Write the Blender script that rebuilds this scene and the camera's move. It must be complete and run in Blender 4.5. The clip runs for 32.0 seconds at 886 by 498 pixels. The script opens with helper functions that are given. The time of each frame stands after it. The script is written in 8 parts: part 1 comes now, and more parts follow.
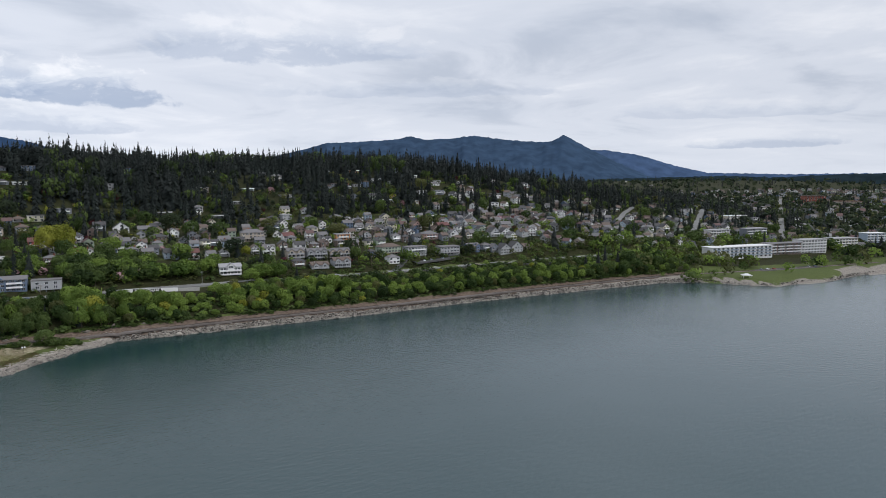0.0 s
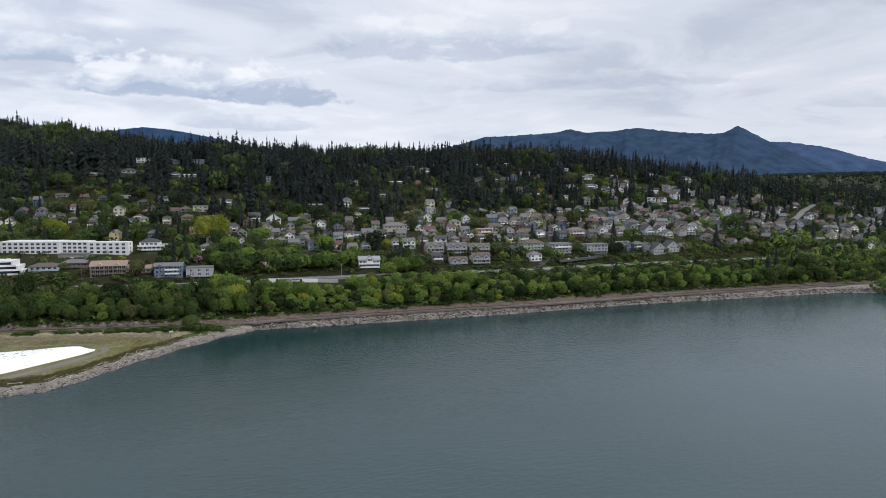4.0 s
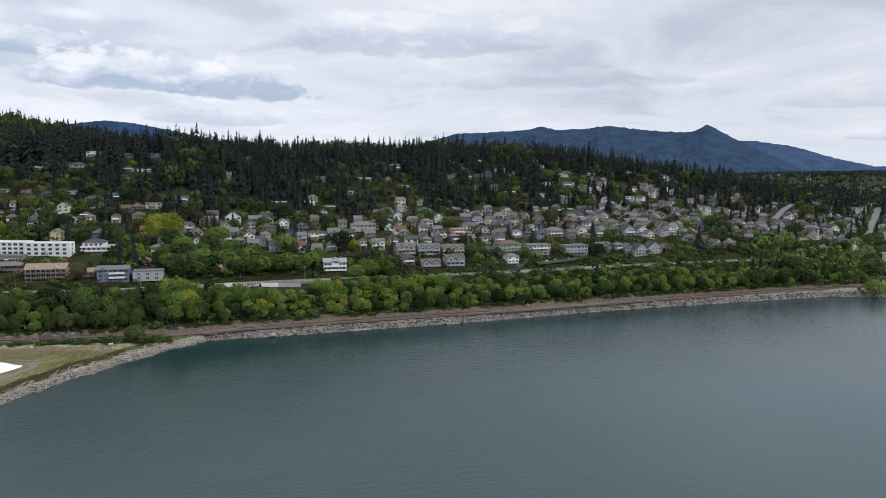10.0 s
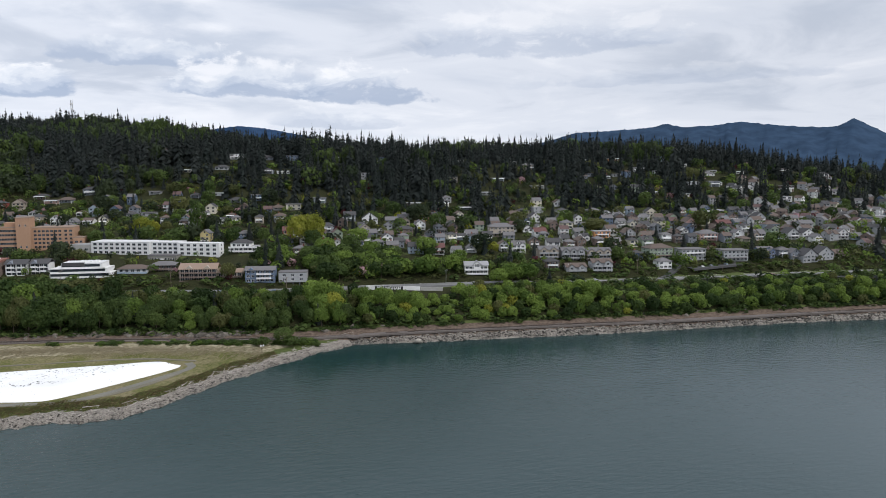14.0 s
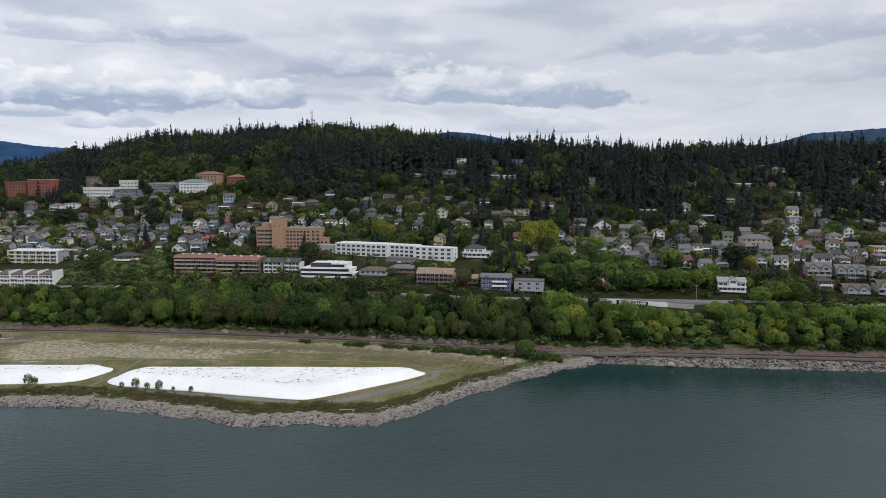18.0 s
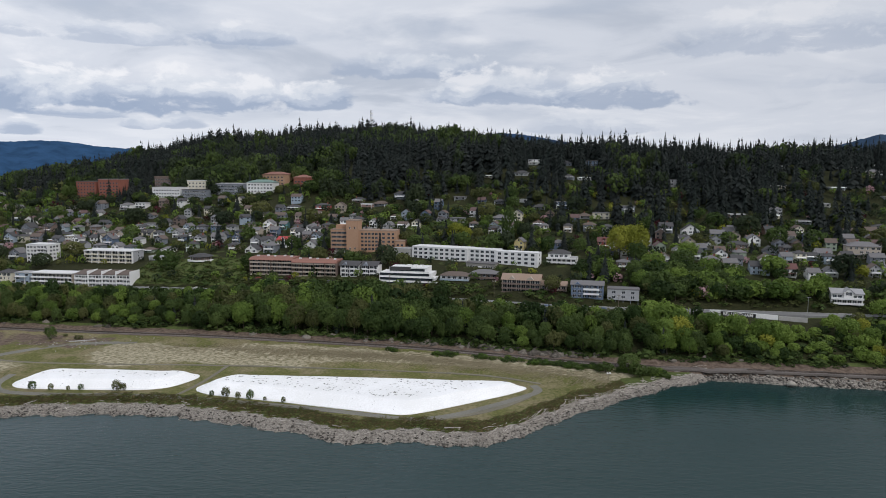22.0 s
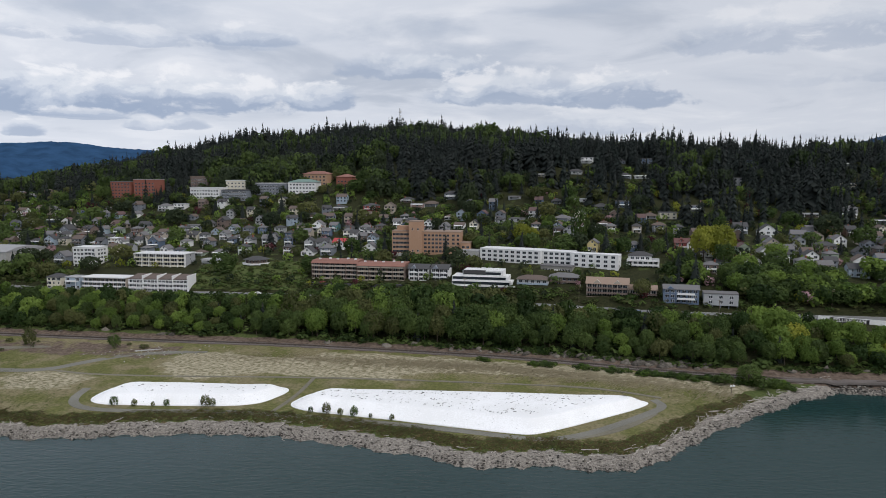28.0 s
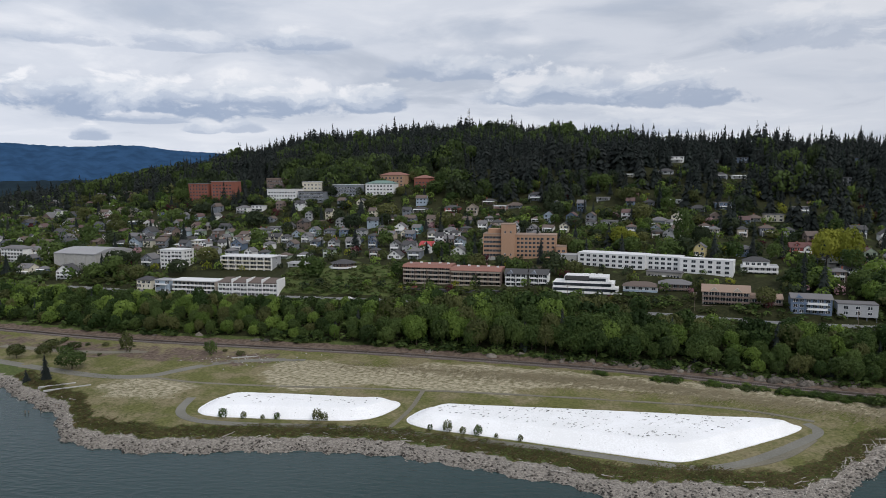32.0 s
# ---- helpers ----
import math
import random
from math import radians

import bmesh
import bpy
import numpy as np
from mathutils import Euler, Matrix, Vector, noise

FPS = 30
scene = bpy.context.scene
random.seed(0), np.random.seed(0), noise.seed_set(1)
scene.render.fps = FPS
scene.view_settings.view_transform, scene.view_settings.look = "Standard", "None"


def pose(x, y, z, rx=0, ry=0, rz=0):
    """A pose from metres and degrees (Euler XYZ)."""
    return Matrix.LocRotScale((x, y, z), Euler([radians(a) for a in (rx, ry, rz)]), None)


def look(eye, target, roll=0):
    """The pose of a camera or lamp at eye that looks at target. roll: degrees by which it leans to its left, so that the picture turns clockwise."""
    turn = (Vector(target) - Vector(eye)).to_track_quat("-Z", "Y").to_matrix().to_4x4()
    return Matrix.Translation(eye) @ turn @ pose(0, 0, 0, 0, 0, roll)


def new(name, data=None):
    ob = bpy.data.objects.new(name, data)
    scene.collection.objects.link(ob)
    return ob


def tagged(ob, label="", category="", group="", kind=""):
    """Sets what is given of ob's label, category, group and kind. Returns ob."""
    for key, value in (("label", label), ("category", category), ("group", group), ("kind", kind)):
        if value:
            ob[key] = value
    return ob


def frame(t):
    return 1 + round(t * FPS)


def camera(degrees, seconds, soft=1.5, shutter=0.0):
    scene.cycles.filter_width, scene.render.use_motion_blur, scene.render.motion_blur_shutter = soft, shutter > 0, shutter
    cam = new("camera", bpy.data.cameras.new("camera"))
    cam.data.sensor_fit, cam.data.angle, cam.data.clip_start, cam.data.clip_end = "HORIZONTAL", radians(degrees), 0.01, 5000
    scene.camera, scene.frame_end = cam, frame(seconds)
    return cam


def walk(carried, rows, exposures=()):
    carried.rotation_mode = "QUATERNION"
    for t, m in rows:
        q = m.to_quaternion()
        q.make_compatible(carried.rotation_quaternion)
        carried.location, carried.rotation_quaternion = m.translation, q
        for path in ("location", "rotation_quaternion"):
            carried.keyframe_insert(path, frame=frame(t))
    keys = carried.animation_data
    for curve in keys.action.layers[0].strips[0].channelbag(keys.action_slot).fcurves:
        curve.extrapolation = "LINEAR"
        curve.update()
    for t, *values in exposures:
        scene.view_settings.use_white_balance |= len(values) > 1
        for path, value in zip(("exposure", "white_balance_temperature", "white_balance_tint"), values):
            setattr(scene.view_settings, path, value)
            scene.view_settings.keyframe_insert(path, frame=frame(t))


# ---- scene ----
cam = camera(64.7, 32.0, 0.7)

# seconds, eye x, y, z, heading to the left of +y, tilt up, lean (degrees)
PATH = [
    (0, 0.01, -0.00, 106.51, -38.841, -5.993, -0.07),
    (1, 6.99, 3.19, 106.20, -35.367, -6.021, 0.01),
    (2, 13.87, 6.38, 105.89, -32.171, -6.102, 0.01),
    (3, 20.57, 9.89, 105.73, -28.976, -6.294, 0.08),
    (4, 26.90, 13.81, 105.63, -25.853, -6.468, -0.02),
    (4.5, 29.67, 16.01, 105.67, -24.352, -6.519, 0.02),
    (6.5, 39.01, 25.73, 106.05, -23.588, -6.715, 0.02),
    (7.5, 42.15, 31.06, 106.10, -24.910, -6.790, 0.13),
    (8.5, 43.62, 36.85, 105.83, -26.994, -6.734, 0.21),
    (9, 43.76, 40.07, 105.56, -27.924, -6.720, 0.30),
    (9.5, 43.47, 43.64, 105.30, -28.721, -6.703, 0.36),
    (10, 42.86, 47.43, 105.09, -28.244, -6.719, 0.36),
    (11, 41.25, 55.37, 104.85, -25.834, -6.823, 0.17),
    (12, 38.90, 63.28, 104.53, -23.211, -6.824, 0.08),
    (13, 36.03, 71.05, 104.10, -21.296, -6.751, -0.08),
    (14, 32.44, 78.71, 103.88, -18.943, -6.666, -0.19),
    (14.5, 30.31, 82.48, 103.84, -17.532, -6.612, -0.25),
    (16.5, 20.76, 97.43, 104.00, -12.584, -6.409, -0.24),
    (17, 18.06, 101.18, 104.10, -10.371, -6.368, -0.23),
    (17.5, 15.22, 104.82, 104.17, -5.753, -6.322, -0.25),
    (18, 12.34, 108.36, 104.19, -2.537, -6.274, -0.19),
    (18.5, 9.34, 111.77, 104.22, -0.240, -6.232, -0.19),
    (19, 6.19, 114.93, 104.23, -0.075, -6.207, -0.18),
    (20, -0.28, 120.70, 104.14, 0.102, -6.188, -0.06),
    (21, -7.42, 125.93, 104.10, 0.479, -6.151, 0.01),
    (22, -15.11, 130.34, 104.03, 1.035, -6.161, 0.07),
    (23, -23.23, 134.25, 103.89, 1.508, -6.179, 0.10),
    (24, -31.39, 138.00, 103.55, 1.646, -6.154, 0.12),
    (25, -39.58, 141.75, 103.09, 1.425, -6.121, 0.09),
    (25.5, -43.64, 143.70, 102.96, 1.324, -6.114, 0.01),
    (27.5, -59.92, 152.24, 102.85, 0.973, -6.171, -0.12),
    (28, -63.87, 154.68, 102.80, 1.292, -6.150, -0.12),
    (29, -71.77, 159.90, 102.62, 2.084, -6.123, -0.26),
    (30, -79.42, 165.01, 102.47, 2.686, -6.088, -0.30),
    (31, -87.37, 170.09, 102.43, 4.055, -6.042, -0.32),
    (32, -95.26, 175.10, 102.47, 5.475, -6.039, -0.37),
]


def aim(x, y, z, yaw, tilt, lean):
    a, b = radians(yaw), radians(tilt)
    far = Vector((-math.sin(a) * math.cos(b), math.cos(a) * math.cos(b), math.sin(b))) * 100
    return look((x, y, z), Vector((x, y, z)) + far, lean)


walk(cam, [(t, aim(*row)) for t, *row in PATH], ((0, 0.22, 6380, 12), (8, 0.27, 6390, 12), (14, 0.26, 6430, 12), (17, 0.08, 6450, 12), (20, 0.0, 6450, 12), (32, -0.02, 6430, 12)))

# ---- sky, sun, exposure ----
SUN_WAY = Vector((0.46, -0.56, 0.69)).normalized()  # towards the sun
world = bpy.data.worlds.new("overcast_sky")
scene.world = world
world.use_nodes = True


CLOUDS = ((-26, 9.6, 13, 1.6, 0.45), (-17, 10.0, 5.5, 1.6, 0.6), (-4.5, 8.0, 8, 2.2, 0.6), (26, 9.3, 13, 3.2, 0.45), (-46, 5.2, 12, 4.0, 0.85), (-30, 5.0, 8.5, 3.4, 0.95), (-20, 5.1, 8.5, 3.3, 0.9), (-10.5, 5.4, 4.5, 2.6, 0.85), (4.5, 6.0, 7.5, 2.8, 0.75), (13.0, 5.6, 7.0, 2.8, 0.8), (-31.8, 2.9, 1.6, 1.3, 0.75),
          (-24.2, 3.6, 1.5, 1.2, 0.6), (-21.0, 3.7, 1.9, 1.4, 0.6), (-28, 4.2, 3.5, 0.8, 0.6), (10.5, 3.4, 6.0, 2.0, 0.4), (63.5, 2.2, 6.0, 0.9, 0.5), (60, 4.5, 12, 1.2, 0.25), (38, 6.5, 14, 1.4, 0.25))


def make_sky():
    nt = world.node_tree
    nt.nodes.clear()
    N, L = nt.nodes.new, nt.links.new
    out, bg = N("ShaderNodeOutputWorld"), N("ShaderNodeBackground")
    sky = N("ShaderNodeTexSky")
    sky.sky_type, sky.sun_disc = "NISHITA", False
    sky.sun_elevation = math.asin(SUN_WAY.z)
    sky.sun_rotation = math.atan2(SUN_WAY.x, SUN_WAY.y)
    sky_s = N("ShaderNodeVectorMath")
    sky_s.operation = "SCALE"
    sky_s.inputs[3].default_value = 0.10
    L(sky.outputs[0], sky_s.inputs[0])
    co, sep = N("ShaderNodeTexCoord"), N("ShaderNodeSeparateXYZ")
    L(co.outputs["Generated"], sep.inputs[0])

    def math_node(op, a, b):
        n = N("ShaderNodeMath")
        n.operation = op
        for k, v in enumerate((a, b)):
            if isinstance(v, (int, float)):
                n.inputs[k].default_value = v
            else:
                L(v, n.inputs[k])
        return n.outputs[0]

    def ramp(value, *stops):
        r = N("ShaderNodeValToRGB")
        r.color_ramp.interpolation = "EASE"
        while len(r.color_ramp.elements) < len(stops):
            r.color_ramp.elements.new(0.5)
        for e, (p, c) in zip(r.color_ramp.elements, stops):
            e.position, e.color = p, (*c, 1) if isinstance(c, tuple) else (c, c, c, 1)
        L(value, r.inputs[0])
        return r.outputs[0]

    def mix(fac, a, b):
        m = N("ShaderNodeMix")
        m.data_type = "RGBA"
        L(fac, m.inputs[0])
        for k, v in ((6, a), (7, b)):
            if isinstance(v, tuple):
                m.inputs[k].default_value = (*v, 1)
            else:
                L(v, m.inputs[k])
        return m.outputs[2]

    z = math_node("MAXIMUM", sep.outputs[2], 0.0)
    zz = math_node("ADD", z, 0.13)
    flat = N("ShaderNodeCombineXYZ")
    L(math_node("DIVIDE", sep.outputs[0], zz), flat.inputs[0])
    L(math_node("DIVIDE", sep.outputs[1], zz), flat.inputs[1])

    def cloud(scale, detail, rough, seed, bend, way=None):
        n = N("ShaderNodeTexNoise")
        n.noise_dimensions = "4D"
        n.inputs["Scale"].default_value = scale
        n.inputs["Detail"].default_value = detail
        n.inputs["Roughness"].default_value = rough
        n.inputs["Distortion"].default_value = bend
        n.inputs["W"].default_value = seed
        L(way or flat.outputs[0], n.inputs["Vector"])
        return n.outputs[0]

    def stretched(x, y, z_):
        n = N("ShaderNodeVectorMath")
        n.operation = "MULTIPLY"
        n.inputs[1].default_value = (x, y, z_)
        L(co.outputs["Generated"], n.inputs[0])
        return n.outputs[0]

    # a thin high veil with long faint streaks
    veil = ramp(cloud(1.1, 7, 0.55, 3.1, 0.6), (0.34, (0.50, 0.555, 0.64)), (0.50, (0.66, 0.705, 0.775)), (0.66, (0.79, 0.82, 0.865)))
    puff = cloud(15.0, 9, 0.58, 7.7, 0.3, stretched(1, 1, 1.9))
    drift = cloud(3.0, 6, 0.5, 2.3, 0.3, stretched(1, 1, 5.0))
    bearing = math_node("MULTIPLY", math_node("ARCTAN2", sep.outputs[0], sep.outputs[1]), 57.2958)
    lift = math_node("MULTIPLY", math_node("ARCSINE", sep.outputs[2], 0.0), 57.2958)
    wavy = math_node("ADD", lift, math_node("MULTIPLY", math_node("SUBTRACT", drift, 0.5), 1.2))
    sky_now = mix(ramp(z, (0.0, 0.75), (0.115, 0.0)), veil, (0.71, 0.755, 0.82))
    billow = math_node("SUBTRACT", puff, 0.5)
    # broad soft grey banks under the veil, thicker to the north
    bank = ramp(cloud(5.0, 7, 0.55, 5.4, 0.4, stretched(0.55, 0.55, 2.6)), (0.46, 0.0), (0.62, 0.85))
    north = ramp(math_node("ADD", math_node("MULTIPLY", bearing, -0.012), 0.5), (0.0, 0.25), (0.55, 1.0))
    sky_now = mix(math_node("MULTIPLY", math_node("MULTIPLY", bank, north), ramp(z, (0.05, 0.0), (0.10, 1.0))), sky_now, (0.47, 0.535, 0.635))
    # heaped clouds: bearing and elevation of the base's middle, half width, height (degrees), cover
    for bear, base, half, tall, cover in CLOUDS:
        u = math_node("DIVIDE", math_node("SUBTRACT", bearing, bear), half)
        v = math_node("DIVIDE", math_node("SUBTRACT", wavy, base), tall)
        under = math_node("MULTIPLY", math_node("MINIMUM", v, 0.0), 3.5)
        inside = math_node("SUBTRACT", math_node("SUBTRACT", math_node("SUBTRACT", 1.0, math_node("MULTIPLY", u, u)), math_node("POWER", math_node("ABSOLUTE", math_node("MAXIMUM", v, 0.0), 0.0), 2.0)), math_node("MULTIPLY", under, under))
        ragged = math_node("ADD", inside, math_node("MULTIPLY", billow, 3.6))
        shade = math_node("ADD", v, math_node("MULTIPLY", billow, 2.6))
        body = ramp(shade, (0.0, (0.34, 0.42, 0.555)), (0.24, (0.49, 0.56, 0.67)), (0.50, (0.68, 0.73, 0.795)), (0.80, (0.85, 0.87, 0.90)))
        sky_now = mix(ramp(ragged, (0.15, 0.0), (0.60, cover)), sky_now, body)
    gap = ramp(cloud(0.7, 4, 0.5, 11.0, 0.2), (0.62, 0.0), (0.85, 0.25))
    full = mix(gap, sky_now, sky_s.outputs[0])
    L(full, bg.inputs[0])
    # the cloud thins a little towards the north
    L(math_node("ADD", math_node("MULTIPLY", sep.outputs[0], -0.12), 0.97), bg.inputs[1])
    L(bg.outputs[0], out.inputs[0])


make_sky()
sun = new("sun", bpy.data.lights.new("sun", "SUN"))
sun.data.energy, sun.data.angle, sun.data.color = 1.5, radians(12), (1.0, 0.97, 0.93)
sun.matrix_world = look(SUN_WAY * 1000, (0, 0, 0))
scene.view_settings.exposure = 0.0

# ---- materials ----
MATS = {}


def material(name, dark, light, rough=0.8, grain=1.0, spread=0.0, bump=0.0, metal=0.0, isle=0.0, piece=0.0, coarse=0.06, spec=0.3, tone=0.0):
    """A surface with two scales of variation: grain (per metre) and coarse patches."""
    if name in MATS:
        return MATS[name]
    m = bpy.data.materials.new(name)
    m.use_nodes = True
    nt = m.node_tree
    N, L = nt.nodes.new, nt.links.new
    bsdf = nt.nodes["Principled BSDF"]
    bsdf.inputs["Roughness"].default_value = rough
    bsdf.inputs["Metallic"].default_value = metal
    bsdf.inputs["Specular IOR Level"].default_value = spec
    geo = N("ShaderNodeNewGeometry")
    fine, big = N("ShaderNodeTexNoise"), N("ShaderNodeTexNoise")
    for n, s, d in ((fine, grain, 5), (big, coarse, 3)):
        n.inputs["Scale"].default_value, n.inputs["Detail"].default_value = s, d
        L(geo.outputs["Position"], n.inputs["Vector"])
    add = N("ShaderNodeMath")
    add.operation = "MULTIPLY_ADD"
    L(fine.outputs[0], add.inputs[0])
    add.inputs[1].default_value = 0.55
    half = N("ShaderNodeMath")
    half.operation = "MULTIPLY"
    L(big.outputs[0], half.inputs[0])
    half.inputs[1].default_value = 0.45
    L(half.outputs[0], add.inputs[2])
    value = add.outputs[0]
    for amount, kind in ((isle, "island"), (piece, "object"), (tone, "tone")):
        if amount:
            if kind == "tone":
                own = N("ShaderNodeAttribute")
                own.attribute_name = "tone"
                src = own.outputs["Fac"]
            else:
                src = geo.outputs["Random Per Island"] if kind == "island" else N("ShaderNodeObjectInfo").outputs["Random"]
            off = N("ShaderNodeMath")
            off.operation = "MULTIPLY_ADD"
            L(src, off.inputs[0])
            off.inputs[1].default_value = amount
            sub = N("ShaderNodeMath")
            sub.operation = "SUBTRACT"
            L(value, sub.inputs[0])
            sub.inputs[1].default_value = amount / 2
            L(sub.outputs[0], off.inputs[2])
            value = off.outputs[0]
    r = N("ShaderNodeValToRGB")
    r.color_ramp.elements[0].position, r.color_ramp.elements[1].position = 0.32 - spread, 0.68 + spread
    r.color_ramp.elements[0].color, r.color_ramp.elements[1].color = (*dark, 1), (*light, 1)
    L(value, r.inputs[0])
    L(r.outputs[0], bsdf.inputs["Base Color"])
    if bump:
        b = N("ShaderNodeBump")
        b.inputs["Strength"].default_value, b.inputs["Distance"].default_value = 0.6, bump
        L(fine.outputs[0], b.inputs["Height"])
        L(b.outputs[0], bsdf.inputs["Normal"])
    MATS[name] = m
    return m


def leafy(name, dark, light, through_light=0.42, isle=0.16):
    m = material(name, dark, light, 0.65, 0.11, 0.06, 0.0, 0.0, isle, 0.35, 0.03, 0.15, 0.42)
    nt = m.node_tree
    bsdf = nt.nodes["Principled BSDF"]
    tr, mx = nt.nodes.new("ShaderNodeBsdfTranslucent"), nt.nodes.new("ShaderNodeMixShader")
    src = bsdf.inputs["Base Color"].links[0].from_socket
    nt.links.new(src, tr.inputs[0])
    mx.inputs[0].default_value = through_light
    nt.links.new(bsdf.outputs[0], mx.inputs[1])
    nt.links.new(tr.outputs[0], mx.inputs[2])
    nt.links.new(mx.outputs[0], nt.nodes["Material Output"].inputs[0])
    return m


def shades(prefix, table, rough=0.75, grain=0.8, bump=0.02):
    for key, c in table.items():
        material(f"{prefix}_{key}", tuple(v * 0.82 for v in c), tuple(min(0.9, v * 1.1) for v in c), rough, grain, 0.1, bump, 0, 0, 0.15)


shades("siding", dict(white=(.74, .74, .73), cream=(.62, .58, .47), grey=(.36, .37, .38), slate=(.20, .22, .25), tan=(.40, .35, .29), brown=(.19, .145, .125),
                      blue=(.125, .17, .245), sky=(.33, .40, .47), green=(.30, .36, .28), teal=(.16, .34, .36), yellow=(.64, .53, .26), orange=(.60, .30, .14),
                      pink=(.50, .33, .29), red=(.32, .09, .08), navy=(.13, .18, .28)))
shades("roofing", dict(grey=(.165, .16, .162), dark=(.075, .074, .076), brown=(.135, .105, .09), red=(.15, .075, .07), scarlet=(.42, .07, .075), light=(.34, .34, .345), white=(.68, .68, .68),
                       maroon=(.13, .085, .08), green=(.16, .24, .21), tile=(.27, .135, .105), tan=(.30, .22, .17)), 0.85, 2.0, 0.04)
material("brick_orange", (.34, .205, .13), (.45, .285, .19), 0.85, 1.2, 0.1, 0.03)
material("brick_red", (.20, .07, .05), (.31, .12, .085), 0.85, 1.2, 0.1, 0.03)
material("concrete", (.30, .30, .28), (.46, .45, .43), 0.85, 0.7, 0.1, 0.02)
material("stone_grey", (.16, .155, .14), (.34, .33, .30), 0.9, 1.6, 0.1, 0.08)
material("window_glass", (.016, .020, .025), (.045, .055, .065), 0.12, 0.3, 0.1, 0, 0, 0, 0.5, 0.2, 0.4)
material("trim_white", (.70, .70, .69), (.82, .82, .81), 0.6, 1.5)
material("metal_grey", (.30, .31, .32), (.45, .46, .47), 0.45, 2.0, 0, 0, 0.7)
material("wood_pole", (.11, .085, .065), (.20, .16, .125), 0.9, 3.0)
material("bark", (.060, .048, .036), (.125, .10, .078), 0.95, 3.0, 0, 0.05)
material("asphalt", (.055, .056, .058), (.095, .095, .095), 0.9, 1.5, 0, 0.01)
material("paint_line", (.55, .55, .50), (.72, .72, .68), 0.7, 3.0)
material("gravel", (.135, .130, .108), (.225, .218, .185), 0.95, 1.8, 0, 0.05)
material("dirt_track", (.125, .115, .085), (.215, .198, .15), 0.95, 1.4, 0, 0.05)
material("ballast", (.10, .088, .080), (.19, .165, .15), 0.95, 2.5, 0, 0.08)
material("rail_steel", (.10, .075, .06), (.17, .13, .11), 0.5, 3.0, 0, 0, 0.6)
material("tie_wood", (.05, .04, .032), (.10, .08, .065), 0.95, 3.0)
material("street_grey", (.15, .15, .15), (.235, .235, .23), 0.9, 1.0, 0, 0.01)
material("riprap", (.046, .041, .036), (.30, .275, .24), 0.95, 1.2, 0.02, 0.10, 0, 0.55, 0, 0.08)
material("driftwood", (.30, .27, .235), (.56, .52, .47), 0.9, 2.0, 0, 0.03, 0, 0.4)
material("rock_face", (.045, .040, .034), (.22, .195, .165), 0.95, 0.9, 0.0, 0.35, 0, 0.25)
material("tarp_white", (.86, .86, .85), (.95, .95, .95), 0.55, 1.6, -0.12, 0.18)
material("sandbag", (.10, .10, .10), (.30, .28, .25), 0.9, 3.0, 0, 0, 0, 0.4)
material("rubber", (.018, .018, .018), (.03, .03, .03), 0.8, 3.0)
material("mural_black", (.012, .012, .014), (.025, .025, .027), 0.8, 1.0)
material("sand", (.30, .275, .235), (.44, .41, .36), 0.95, 1.0, 0, 0.02)
leafy("leaf_bright", (.070, .122, .024), (.205, .290, .062))
leafy("leaf_wood", (.026, .048, .014), (.090, .130, .038))
leafy("leaf_mid", (.036, .066, .018), (.118, .168, .048))
leafy("leaf_olive", (.056, .072, .024), (.150, .158, .058))
leafy("leaf_yellow", (.16, .185, .024), (.34, .35, .058))
leafy("leaf_dark", (.021, .034, .018), (.058, .078, .038))
leafy("leaf_purple", (.045, .012, .016), (.10, .03, .035))
leafy("leaf_blossom", (.30, .16, .18), (.52, .34, .36))
leafy("needle_dark", (.014, .019, .017), (.029, .035, .032), 0.10, 0.05)
leafy("needle_blue", (.018, .025, .022), (.037, .046, .041), 0.10, 0.05)
leafy("scrub_brown", (.085, .070, .030), (.21, .165, .08))
leafy("grass_dry", (.30, .26, .17), (.50, .44, .32), 0.4)
leafy("grass_green", (.085, .11, .03), (.19, .20, .07), 0.4)


